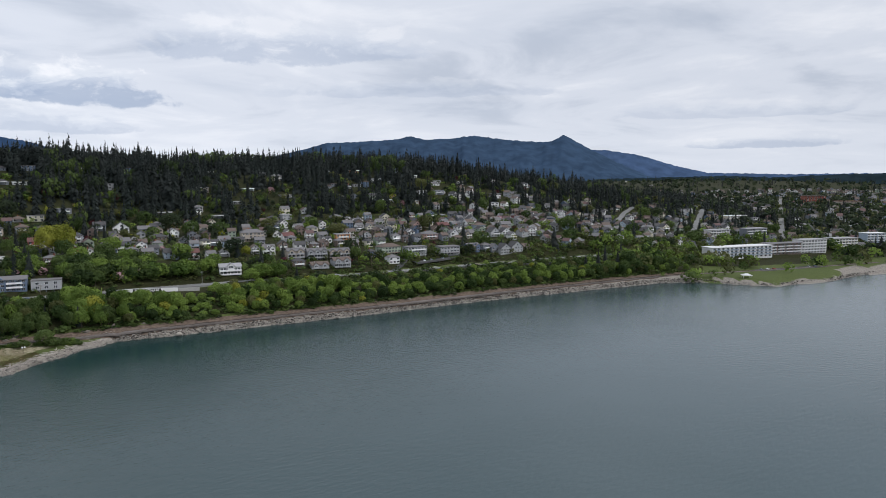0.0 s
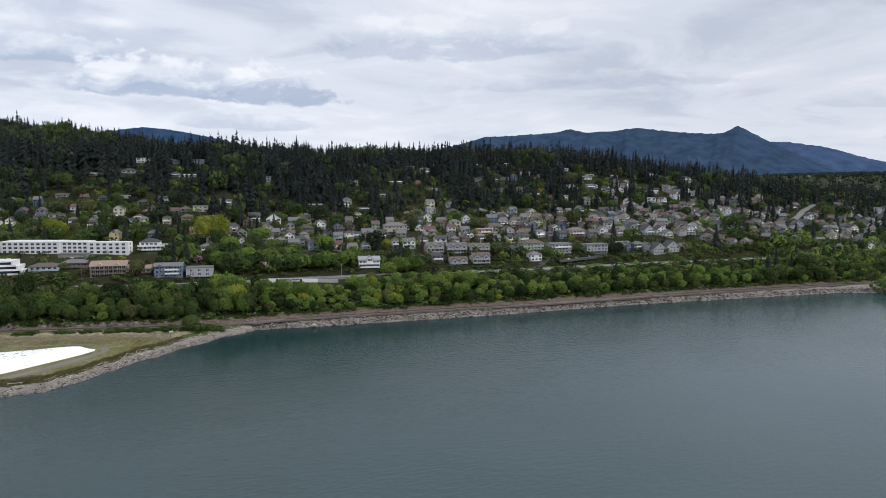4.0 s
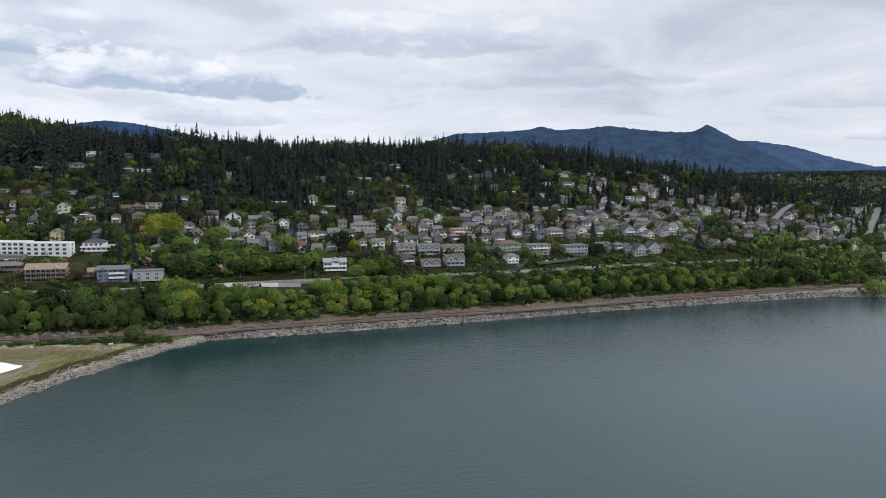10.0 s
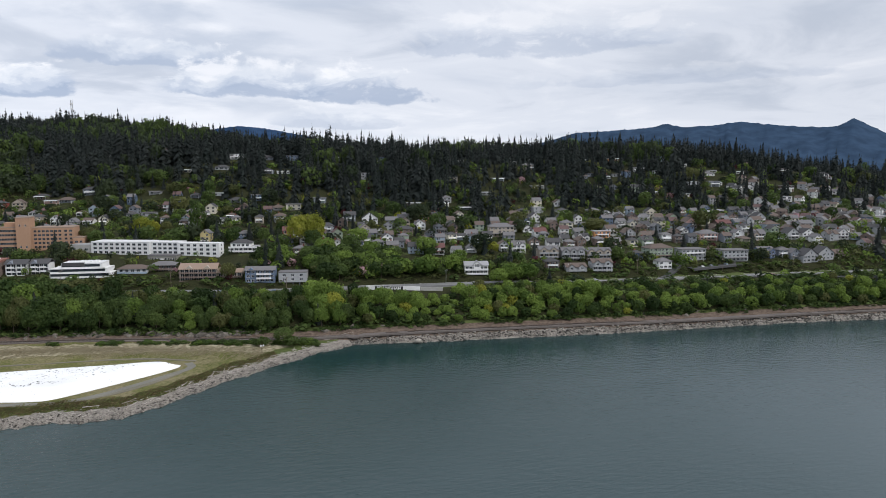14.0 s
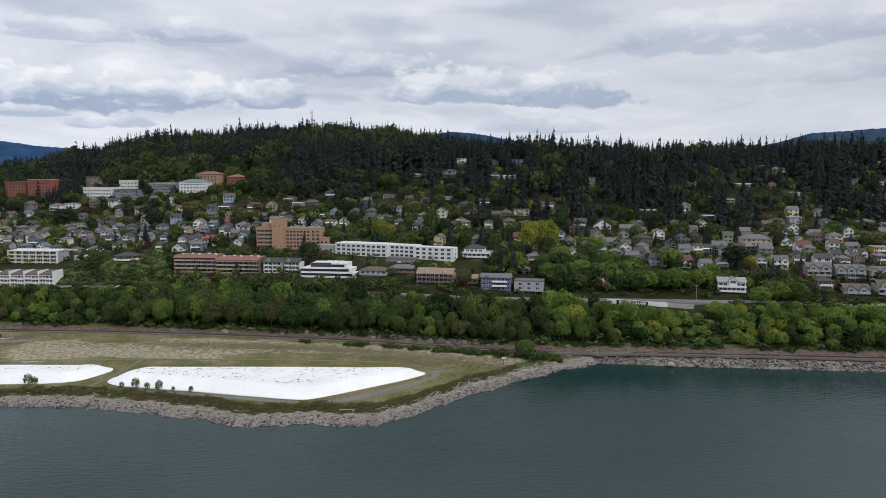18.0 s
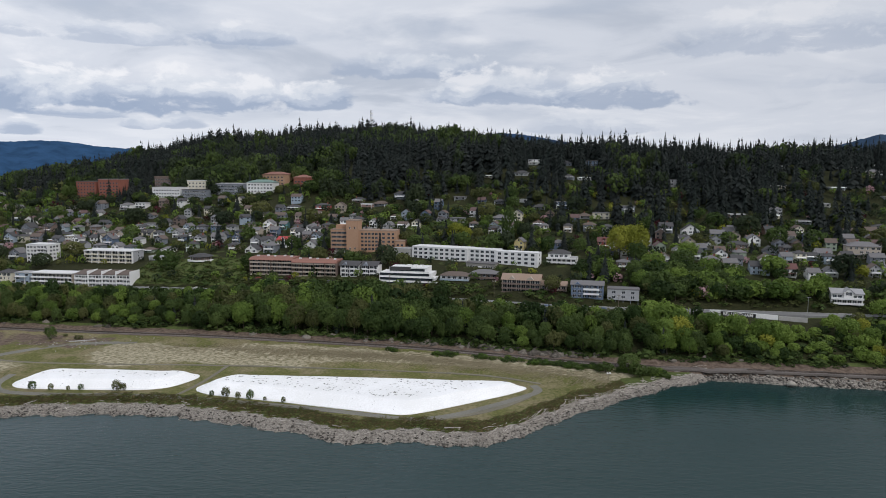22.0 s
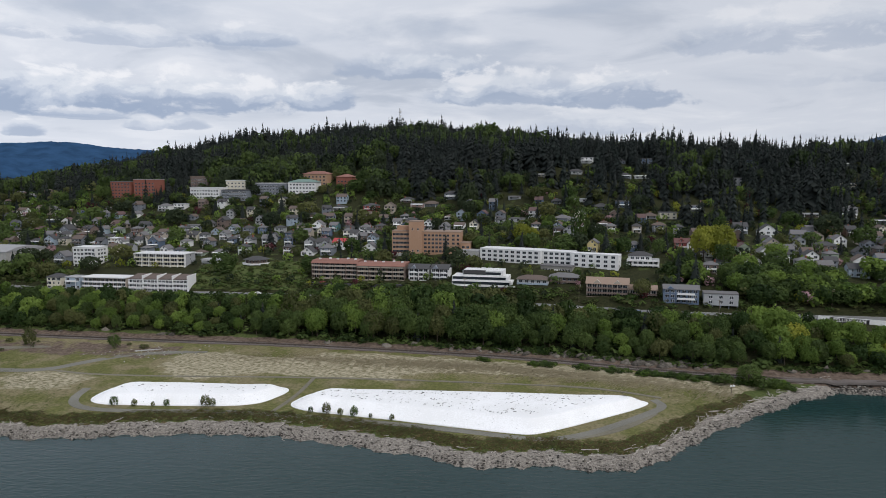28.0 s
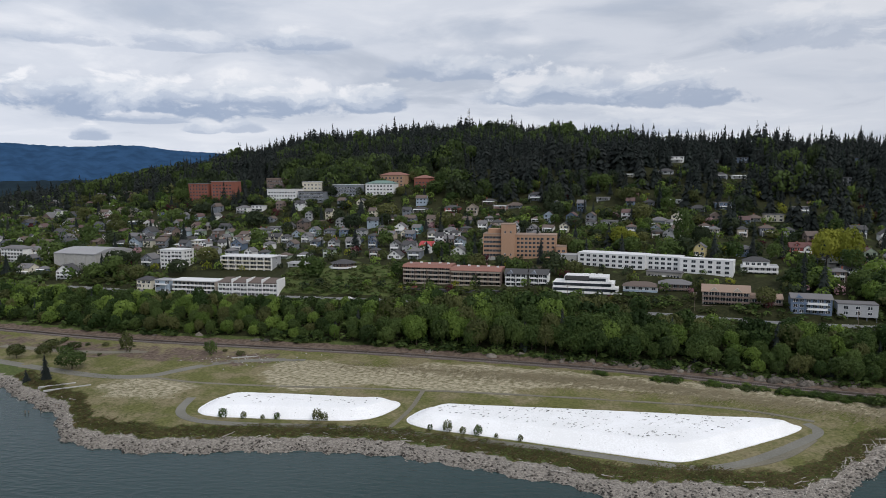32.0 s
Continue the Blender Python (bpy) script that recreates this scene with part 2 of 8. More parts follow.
def make_water():
    m = bpy.data.materials.new("bay_water")
    m.use_nodes = True
    nt = m.node_tree
    N, L = nt.nodes.new, nt.links.new
    bsdf = nt.nodes["Principled BSDF"]
    bsdf.inputs["Roughness"].default_value = 0.14
    bsdf.inputs["Specular IOR Level"].default_value = 0.25
    bsdf.inputs["IOR"].default_value = 1.333
    geo, turn = N("ShaderNodeNewGeometry"), N("ShaderNodeMapping")
    turn.inputs["Rotation"].default_value = (0, 0, radians(25))
    turn.inputs["Scale"].default_value = (0.45, 1.0, 1.0)
    L(geo.outputs["Position"], turn.inputs["Vector"])
    heights = []
    for s, d in ((0.5, 6), (0.05, 4)):
        n = N("ShaderNodeTexNoise")
        n.inputs["Scale"].default_value, n.inputs["Detail"].default_value = s, d
        L(turn.outputs[0], n.inputs["Vector"])
        heights.append(n.outputs[0])
    b1 = N("ShaderNodeBump")
    b1.inputs["Strength"].default_value, b1.inputs["Distance"].default_value = 0.4, 0.4
    L(heights[0], b1.inputs["Height"])
    b2 = N("ShaderNodeBump")
    b2.inputs["Strength"].default_value, b2.inputs["Distance"].default_value = 0.15, 0.8
    L(heights[1], b2.inputs["Height"])
    L(b1.outputs[0], b2.inputs["Normal"])
    L(b2.outputs[0], bsdf.inputs["Normal"])
    # windier in the north, calmer in the lee of the landfill
    big = N("ShaderNodeTexNoise")
    big.inputs["Scale"].default_value, big.inputs["Detail"].default_value = 0.006, 3
    L(geo.outputs["Position"], big.inputs["Vector"])
    sep, lee, vary, wind = N("ShaderNodeSeparateXYZ"), N("ShaderNodeMapRange"), N("ShaderNodeMath"), N("ShaderNodeMapRange")
    L(geo.outputs["Position"], sep.inputs[0])
    L(sep.outputs[0], lee.inputs[0])
    lee.inputs[1].default_value, lee.inputs[2].default_value, lee.inputs[3].default_value, lee.inputs[4].default_value = -150, 260, 0.0, 0.6
    vary.operation = "MULTIPLY_ADD"
    L(big.outputs[0], vary.inputs[0])
    vary.inputs[1].default_value = 0.5
    off = N("ShaderNodeMapRange")
    L(sep.outputs[1], off.inputs[0])
    off.inputs[1].default_value, off.inputs[2].default_value, off.inputs[3].default_value, off.inputs[4].default_value = 220, 430, 1.0, 0.1
    open_bay = N("ShaderNodeMath")
    open_bay.operation = "MULTIPLY"
    L(lee.outputs[0], open_bay.inputs[0])
    L(off.outputs[0], open_bay.inputs[1])
    L(open_bay.outputs[0], vary.inputs[2])
    L(vary.outputs[0], wind.inputs[0])
    wind.inputs[1].default_value, wind.inputs[2].default_value, wind.inputs[3].default_value, wind.inputs[4].default_value = 0.2, 0.9, 0.8, 0.35
    # sheltered cove between the landfill and the railway bank, dimmed as if reflecting trees
    far_in, along_in, cove, gloss = N("ShaderNodeMapRange"), N("ShaderNodeMapRange"), N("ShaderNodeMath"), N("ShaderNodeMapRange")
    L(sep.outputs[1], far_in.inputs[0])
    far_in.inputs[1].default_value, far_in.inputs[2].default_value = 290, 400
    L(sep.outputs[0], along_in.inputs[0])
    along_in.inputs[1].default_value, along_in.inputs[2].default_value = -40, 90
    south_in, both_in = N("ShaderNodeMapRange"), N("ShaderNodeMath")
    L(sep.outputs[0], south_in.inputs[0])
    south_in.inputs[1].default_value, south_in.inputs[2].default_value, south_in.inputs[3].default_value, south_in.inputs[4].default_value = 130, 250, 1.0, 0.0
    both_in.operation = cove.operation = "MULTIPLY"
    L(along_in.outputs[0], both_in.inputs[0])
    L(south_in.outputs[0], both_in.inputs[1])
    L(far_in.outputs[0], cove.inputs[0])
    L(both_in.outputs[0], cove.inputs[1])
    L(cove.outputs[0], gloss.inputs[0])
    gloss.inputs[3].default_value, gloss.inputs[4].default_value = 0.25, 0.08
    L(gloss.outputs[0], bsdf.inputs["Specular IOR Level"])
    calm, ripple = N("ShaderNodeMapRange"), N("ShaderNodeMath")
    L(cove.outputs[0], calm.inputs[0])
    calm.inputs[3].default_value, calm.inputs[4].default_value = 1.0, 0.35
    ripple.operation = "MULTIPLY"
    L(wind.outputs[0], ripple.inputs[0])
    L(calm.outputs[0], ripple.inputs[1])
    L(ripple.outputs[0], b1.inputs["Strength"])
    # reflections painted as colour: pale sky on the open bay, dark hill inshore
    r = N("ShaderNodeValToRGB")
    r.color_ramp.elements[0].position, r.color_ramp.elements[1].position = 0.22, 0.85
    r.color_ramp.elements[0].color, r.color_ramp.elements[1].color = (.014, .037, .036, 1), (.068, .098, .107, 1)
    # the bluff's dark reflection is painted into the cove's base colour
    cove_reflection = N("ShaderNodeMath")
    cove_reflection.operation = "MULTIPLY_ADD"
    L(cove.outputs[0], cove_reflection.inputs[0])
    cove_reflection.inputs[1].default_value = -0.3
    L(vary.outputs[0], cove_reflection.inputs[2])
    L(cove_reflection.outputs[0], r.inputs[0])
    L(r.outputs[0], bsdf.inputs["Base Color"])
    return m


WATER = make_water()

# ---- the lie of the land ----
SHORE_X = (-5000, -700, -450, -353, -320, -289, -279, -271, -258, -246, -233, -215, -183, -160, -137, -113, -80, -55, -36, -12, 0, 14, 36, 65, 86, 115, 150, 195, 268, 318, 395, 513, 598, 635, 650, 668, 744, 810, 852, 1000, 1500, 3000, 5000)
SHORE_Y = (900, 560, 530, 494, 470, 450, 435, 425, 419, 417, 414, 416, 420, 421, 419, 412, 401, 389, 393, 388, 391, 402, 424, 446, 462, 477, 470, 463, 451, 445, 437, 416, 400, 378, 345, 318, 299, 298, 286, 250, 100, -500, -1500)
RAIL_X = (-5000, -700, -424, -346, -233, -165, -99, -37, 18, 63, 113, 162, 234, 314, 420, 520, 600, 650, 700, 770, 900, 1100, 1500, 3000, 5000)
RAIL_Y = (1000, 650, 592, 572, 556, 548, 535, 522, 504, 488, 484, 477, 466, 453, 441, 425, 411, 395, 375, 350, 312, 262, 130, -450, -1450)
RISE_D = (-5, 4, 9, 16, 30, 55, 61, 70, 77, 92, 130, 160, 190, 230, 290, 345, 405, 460, 560, 700, 900, 1300, 2000, 3000, 6000)
RISE_Z = (4.6, 5, 6.5, 9, 13, 20, 21, 21.5, 26, 30, 38, 43, 47, 52, 66, 86, 105, 112, 112, 108, 104, 92, 60, 45, 40)
GAIN_X = (-2000, -900, -600, -438, -300, -200, -100, 0, 300, 640, 740, 780, 900, 1020, 1110, 1220, 1500, 2500, 5000)
GAIN_Z = (0.2, 0.25, 0.48, 0.68, 0.74, 0.88, 1.0, 1.08, 1.0, 1.05, 1.0, 0.92, 0.72, 0.58, 0.42, 0.28, 0.22, 0.3, 0.4)


def smooth(v, a, b):
    s = np.clip((v - a) / (b - a), 0, 1)
    return s * s * (3 - 2 * s)


def shore(x):
    """The waterline, ragged at two scales."""
    x = np.asarray(x, float)
    rag = 1.1 * np.sin(x * 0.31 + 2 * np.sin(x * 0.047)) + 0.8 * np.sin(x * 0.83 + 1.3) + 0.5 * np.sin(x * 1.9 + 3 * np.sin(x * 0.21))
    return np.interp(x, SHORE_X, SHORE_Y) + rag * np.where(x < 118, 1.0, 0.45)


def rail(x):
    # two passes of averaging take the corners off the line
    return sum(np.interp(np.asarray(x, float) + k, RAIL_X, RAIL_Y) for k in (-24, -12, 0, 12, 24)) / 5


def bell(x, y, cx, cy, sx, sy):
    return np.exp(-(((x - cx) / sx) ** 2 + ((y - cy) / sy) ** 2) / 2)


def height(x, y):
    """Ground level in metres over the bay."""
    x, y = np.asarray(x, float), np.asarray(y, float)
    e, d = y - shore(x), y - rail(x)
    fill = np.interp(e, (-60, -4, 0, 7, 11, 16, 40), (-9, -1.2, 0, 1.7, 2.5, 2.9, 3.2))
    fill = fill + 2.2 * bell(x, d, -40, -28, 90, 10) * smooth(e, 20, 50) + 1.4 * smooth(d, -18, -4) * smooth(e, 12, 30)
    bank = np.interp(e, (-60, -3, 0, 4, 9, 14), (-9, -1.2, 0, 2.2, 4.4, 4.6))
    w = smooth(x, 95, 125)
    low = fill * (1 - w) + bank * w
    p = np.interp(d, RISE_D, RISE_Z)
    town = smooth(x, 610, 760)
    first = np.minimum(p, 21.3)
    rest = (p - first) * np.interp(x, GAIN_X, GAIN_Z)
    first = first * (1 - town) + town * (4.6 + np.clip(d, 0, 2000) * 0.016)
    up = first + rest
    up = up + 78 * bell(x, y, -320, 1440, 310, 240)
    up = up + 38 * bell(x, y, 2900, 1500, 900, 700) + 14 * bell(x, y, 2500, 2600, 900, 500)
    t = smooth(d, -6, 6)
    t = np.where(x > 110, smooth(e, 6, 14), t)
    return low * (1 - t) + np.maximum(up, low) * t


def ground_at(x, y):
    return float(height(x, y))


# ---- building helpers ----
def mesh_of(name, bm, *mats):
    me = bpy.data.meshes.new(name)
    bm.to_mesh(me)
    bm.free()
    for m in mats:
        me.materials.append(MATS[m] if isinstance(m, str) else m)
    return me


def mesh_from(name, verts, faces, *mats):
    me = bpy.data.meshes.new(name)
    me.from_pydata([tuple(v) for v in verts], [], faces)
    for m in mats:
        me.materials.append(MATS[m] if isinstance(m, str) else m)
    me.update()
    return me


def quads_mesh(name, verts, faces, *mats):
    """A large mesh from arrays, n by 3 and m by 3 or 4."""
    verts, faces = np.asarray(verts, np.float32), np.asarray(faces, np.int32)
    k = faces.shape[1]
    me = bpy.data.meshes.new(name)
    me.vertices.add(len(verts))
    me.vertices.foreach_set("co", verts.ravel())
    me.loops.add(faces.size)
    me.loops.foreach_set("vertex_index", faces.ravel())
    me.polygons.add(len(faces))
    me.polygons.foreach_set("loop_start", np.arange(0, faces.size, k, dtype=np.int32))
    me.polygons.foreach_set("loop_total", np.full(len(faces), k, np.int32))
    for m in mats:
        me.materials.append(MATS[m] if isinstance(m, str) else m)
    me.update(calc_edges=True)
    return me


def empty(name, m, label, category, group="", kind=""):
    ob = new(name)
    ob.empty_display_size = 0.5
    ob.matrix_basis = m
    return tagged(ob, label, category, group, kind)


def put(name, mesh, parent, m=None, label=""):
    """A mesh object as a part of parent, at m in its parent's space."""
    ob = new(name, mesh)
    ob.parent = parent
    if m is not None:
        ob.matrix_basis = m
    if label:
        ob["label"] = label
    return ob


def dress(ob, mat):
    ob.material_slots[0].link = "OBJECT"
    ob.material_slots[0].material = MATS[mat]
    return ob


def box(bm, x0, x1, y0, y1, z0, z1, mat=0):
    v = [bm.verts.new((x, y, z)) for z in (z0, z1) for y in (y0, y1) for x in (x0, x1)]
    for f in ((0, 2, 3, 1), (4, 5, 7, 6), (0, 1, 5, 4), (2, 6, 7, 3), (0, 4, 6, 2), (1, 3, 7, 5)):
        bm.faces.new([v[k] for k in f]).material_index = mat


def block_mesh(name, mat, *boxes):
    bm = bmesh.new()
    for b in boxes:
        box(bm, *b)
    return mesh_of(name, bm, mat)


def ribbon(name, centre, width, lift, mat, skirt=0.6, step=4.0):
    """A strip of made ground along a line of (x, y), laid on the land, with edges that go down into it."""
    pts = [Vector(p) for p in centre]
    line = []
    for a, b in zip(pts, pts[1:]):
        n = max(1, int((b - a).length / step))
        line += [a.lerp(b, k / n) for k in range(n)]
    line.append(pts[-1])
    verts, faces = [], []
    for k, p in enumerate(line):
        t = (line[min(k + 1, len(line) - 1)] - line[max(k - 1, 0)]).normalized()
        side = Vector((-t.y, t.x)) * width / 2
        zc = max(ground_at(p.x, p.y), ground_at(*(p + side)) - 0.5, ground_at(*(p - side)) - 0.5) + lift
        for s, dz in ((-1.04, -skirt), (-1, 0), (1, 0), (1.04, -skirt)):
            q = p + side * s
            verts.append((q.x, q.y, zc + dz))
        if k:
            o = 4 * k
            faces += [(o - 4 + j, o + j, o + j + 1, o - 3 + j) for j in range(3)]
    return new(name, mesh_from(name, verts, [f[::-1] for f in faces], mat))


# ---- ground, water, far hills ----
def make_ground_material():
    m = bpy.data.materials.new("ground_cover")
    m.use_nodes = True
    nt = m.node_tree
    N, L = nt.nodes.new, nt.links.new
    bsdf = nt.nodes["Principled BSDF"]
    bsdf.inputs["Roughness"].default_value = 0.95
    bsdf.inputs["Specular IOR Level"].default_value = 0.1
    geo = N("ShaderNodeNewGeometry")
    zone = N("ShaderNodeAttribute")
    zone.attribute_name = "cover"
    sep = N("ShaderNodeSeparateColor")
    L(zone.outputs["Color"], sep.inputs[0])

    def noise_of(scale, detail, stretch=None):
        n = N("ShaderNodeTexNoise")
        n.inputs["Scale"].default_value, n.inputs["Detail"].default_value = scale, detail
        n.inputs["Roughness"].default_value = 0.6
        src = geo.outputs["Position"]
        if stretch:
            mp = N("ShaderNodeMapping")
            mp.inputs["Scale"].default_value = stretch
            mp.inputs["Rotation"].default_value = (0, 0, radians(35))
            L(src, mp.inputs["Vector"])
            src = mp.outputs[0]
        L(src, n.inputs["Vector"])
        return n.outputs[0]

    def ramp(v, a, b, ca, cb):
        r = N("ShaderNodeValToRGB")
        r.color_ramp.elements[0].position, r.color_ramp.elements[1].position = a, b
        r.color_ramp.elements[0].color, r.color_ramp.elements[1].color = (*ca, 1), (*cb, 1)
        L(v, r.inputs[0])
        return r.outputs[0]

    def mix(f, a, b):
        x = N("ShaderNodeMix")
        x.data_type = "RGBA"
        L(f, x.inputs[0])
        L(a, x.inputs[6])
        L(b, x.inputs[7])
        return x.outputs[2]

    def soft(mask, n):
        """The mask with a ragged edge."""
        a = N("ShaderNodeMath")
        a.operation = "MULTIPLY_ADD"
        L(n, a.inputs[0])
        a.inputs[1].default_value = 0.9
        L(mask, a.inputs[2])
        return ramp(a.outputs[0], 0.85, 1.05, (0, 0, 0), (1, 1, 1))

    rag = noise_of(0.12, 5)
    fine = noise_of(0.8, 5)
    lawn = ramp(fine, 0.3, 0.7, (.050, .070, .022), (.110, .132, .045))
    field = mix(ramp(noise_of(0.05, 5), 0.42, 0.60, (0, 0, 0), (1, 1, 1)), ramp(fine, 0.3, 0.7, (.078, .088, .026), (.165, .160, .060)), ramp(fine, 0.3, 0.7, (.14, .12, .065), (.26, .225, .13)))
    straw = ramp(noise_of(0.55, 9, (0.8, 1.2, 1)), 0.36, 0.64, (.15, .135, .072), (.45, .40, .29))
    beach = ramp(noise_of(1.3, 6), 0.3, 0.72, (.10, .09, .078), (.38, .345, .30))
    c = mix(soft(sep.outputs[0], rag), lawn, field)
    c = mix(soft(sep.outputs[1], rag), c, straw)
    c = mix(soft(sep.outputs[2], rag), c, beach)
    bare = N("ShaderNodeAttribute")
    bare.attribute_name = "soil"
    c = mix(soft(bare.outputs["Fac"], rag), c, ramp(noise_of(0.5, 6), 0.3, 0.7, (.070, .050, .038), (.195, .150, .118)))
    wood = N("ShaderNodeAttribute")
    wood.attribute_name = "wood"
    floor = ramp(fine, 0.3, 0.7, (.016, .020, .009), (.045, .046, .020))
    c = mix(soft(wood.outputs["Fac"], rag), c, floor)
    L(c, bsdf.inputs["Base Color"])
    b = N("ShaderNodeBump")
    b.inputs["Strength"].default_value, b.inputs["Distance"].default_value = 0.7, 0.25
    L(fine, b.inputs["Height"])
    L(b.outputs[0], bsdf.inputs["Normal"])
    return m


def spaced(*runs):
    """Grid lines from (start, end, step) runs."""
    out = []
    for a, b, s in runs:
        out += list(np.arange(a, b, s))
    return np.array(out + [runs[-1][1]], float)


def make_ground():
    gx = spaced((-4900, -1000, 130), (-1000, -480, 20), (-480, 130, 2.5), (130, 700, 6), (700, 1200, 20), (1200, 4900, 120))
    gy = spaced((-1400, 250, 60), (250, 370, 15), (370, 500, 2), (500, 660, 3), (660, 1000, 8), (1000, 1800, 20), (1800, 4900, 120))
    X, Y = np.meshgrid(gx, gy)
    Z = height(X, Y)
    nx, ny = len(gx), len(gy)
    inland = smooth(Y - rail(X), 10, 60)
    rough = np.array([noise.fractal((x * 0.05, y * 0.05, 0), 1.0, 2.0, 3) for x, y in zip(X.ravel(), Y.ravel())]).reshape(X.shape)
    Z = Z + rough * (0.15 + 0.5 * inland) * smooth(Y - shore(X), 2, 14)
    i = np.arange(nx * ny).reshape(ny, nx)
    faces = np.stack([i[:-1, :-1], i[:-1, 1:], i[1:, 1:], i[1:, :-1]], -1).reshape(-1, 4)
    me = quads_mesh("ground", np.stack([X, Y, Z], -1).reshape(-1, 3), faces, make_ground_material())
    me.polygons.foreach_set("use_smooth", np.ones(len(faces), bool))
    E_, D = Y - shore(X), Y - rail(X)
    flat = (1 - smooth(D, -8, 2)) * smooth(E_, 18, 23) * (X < 110)
    straw = 1.05 * bell(X, D, -45, -24, 85, 9) + 0.9 * bell(X, D, -160, -30, 34, 12) + 0.75 * bell(X, D, -110, -42, 50, 9) + bell(X, D, 20, -18, 45, 8) + 0.8 * bell(X, D, -268, -78, 22, 14)
    straw = straw + 0.9 * bell(X, D, -195, -48, 16, 16) + 0.8 * bell(X, D, -100, -22, 30, 9)
    straw = straw - 1.2 * bell(X, D, -161, -20, 17, 6) - 0.9 * bell(X, D, -66, -42, 20, 4) - 1.0 * bell(X, D, 24, -27, 26, 5) - 0.7 * bell(X, D, -20, -38, 30, 4)
    straw = np.clip(straw * flat * (X > -330), 0, 1)
    beach = (1 - smooth(E_, 7, 12)) * (X < 640) + (X > 640) * (1 - smooth(E_ - 20 * smooth(X, 785, 805) - 12 * (1 - smooth(X, 655, 668)), 4, 7))
    beach = np.maximum(beach, (X < 640) * (X > 108) * (1 - smooth(D, -5, -2)))
    soil = np.maximum(smooth(D, -5, -2) * (1 - smooth(D, 7, 10)) * (X < 650), 0.52 * (X < -222) * smooth(D, -44, -30) * (1 - smooth(D, -10, -4)))
    soil = np.maximum(soil, 1.1 * bell(X, Y, -72, 652, 22, 8))
    at = me.attributes.new("soil", "FLOAT", "POINT")
    at.data.foreach_set("value", soil.astype(np.float32).ravel())
    cov = np.stack([flat, straw, beach, np.ones_like(flat)], -1).astype(np.float32)
    at = me.color_attributes.new("cover", "FLOAT_COLOR", "POINT")
    at.data.foreach_set("color", cov.ravel())
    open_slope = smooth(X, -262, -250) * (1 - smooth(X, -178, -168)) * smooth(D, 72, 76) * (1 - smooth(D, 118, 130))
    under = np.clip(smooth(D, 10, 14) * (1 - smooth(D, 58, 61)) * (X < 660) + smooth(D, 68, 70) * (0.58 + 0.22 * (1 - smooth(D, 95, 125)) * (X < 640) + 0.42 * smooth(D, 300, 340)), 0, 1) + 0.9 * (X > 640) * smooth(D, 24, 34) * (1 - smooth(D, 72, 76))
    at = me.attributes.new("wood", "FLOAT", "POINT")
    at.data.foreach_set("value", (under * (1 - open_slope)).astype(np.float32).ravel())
    return tagged(new("ground", me), "shore land rising from landfill grass to wooded hills", "ground", kind="structure")


make_ground()


def make_water_sheet():
    gx, gy = spaced((-4900, 4900, 350)), spaced((-4800, 1200, 300))
    X, Y = np.meshgrid(gx, gy)
    i = np.arange(X.size).reshape(X.shape)
    faces = np.stack([i[:-1, :-1], i[:-1, 1:], i[1:, 1:], i[1:, :-1]], -1).reshape(-1, 4)
    me = quads_mesh("water", np.stack([X, Y, 0 * X], -1).reshape(-1, 3), faces, WATER)
    tagged(new("water", me), "grey-green bay water with small wind ripples", "water", kind="structure")


make_water_sheet()


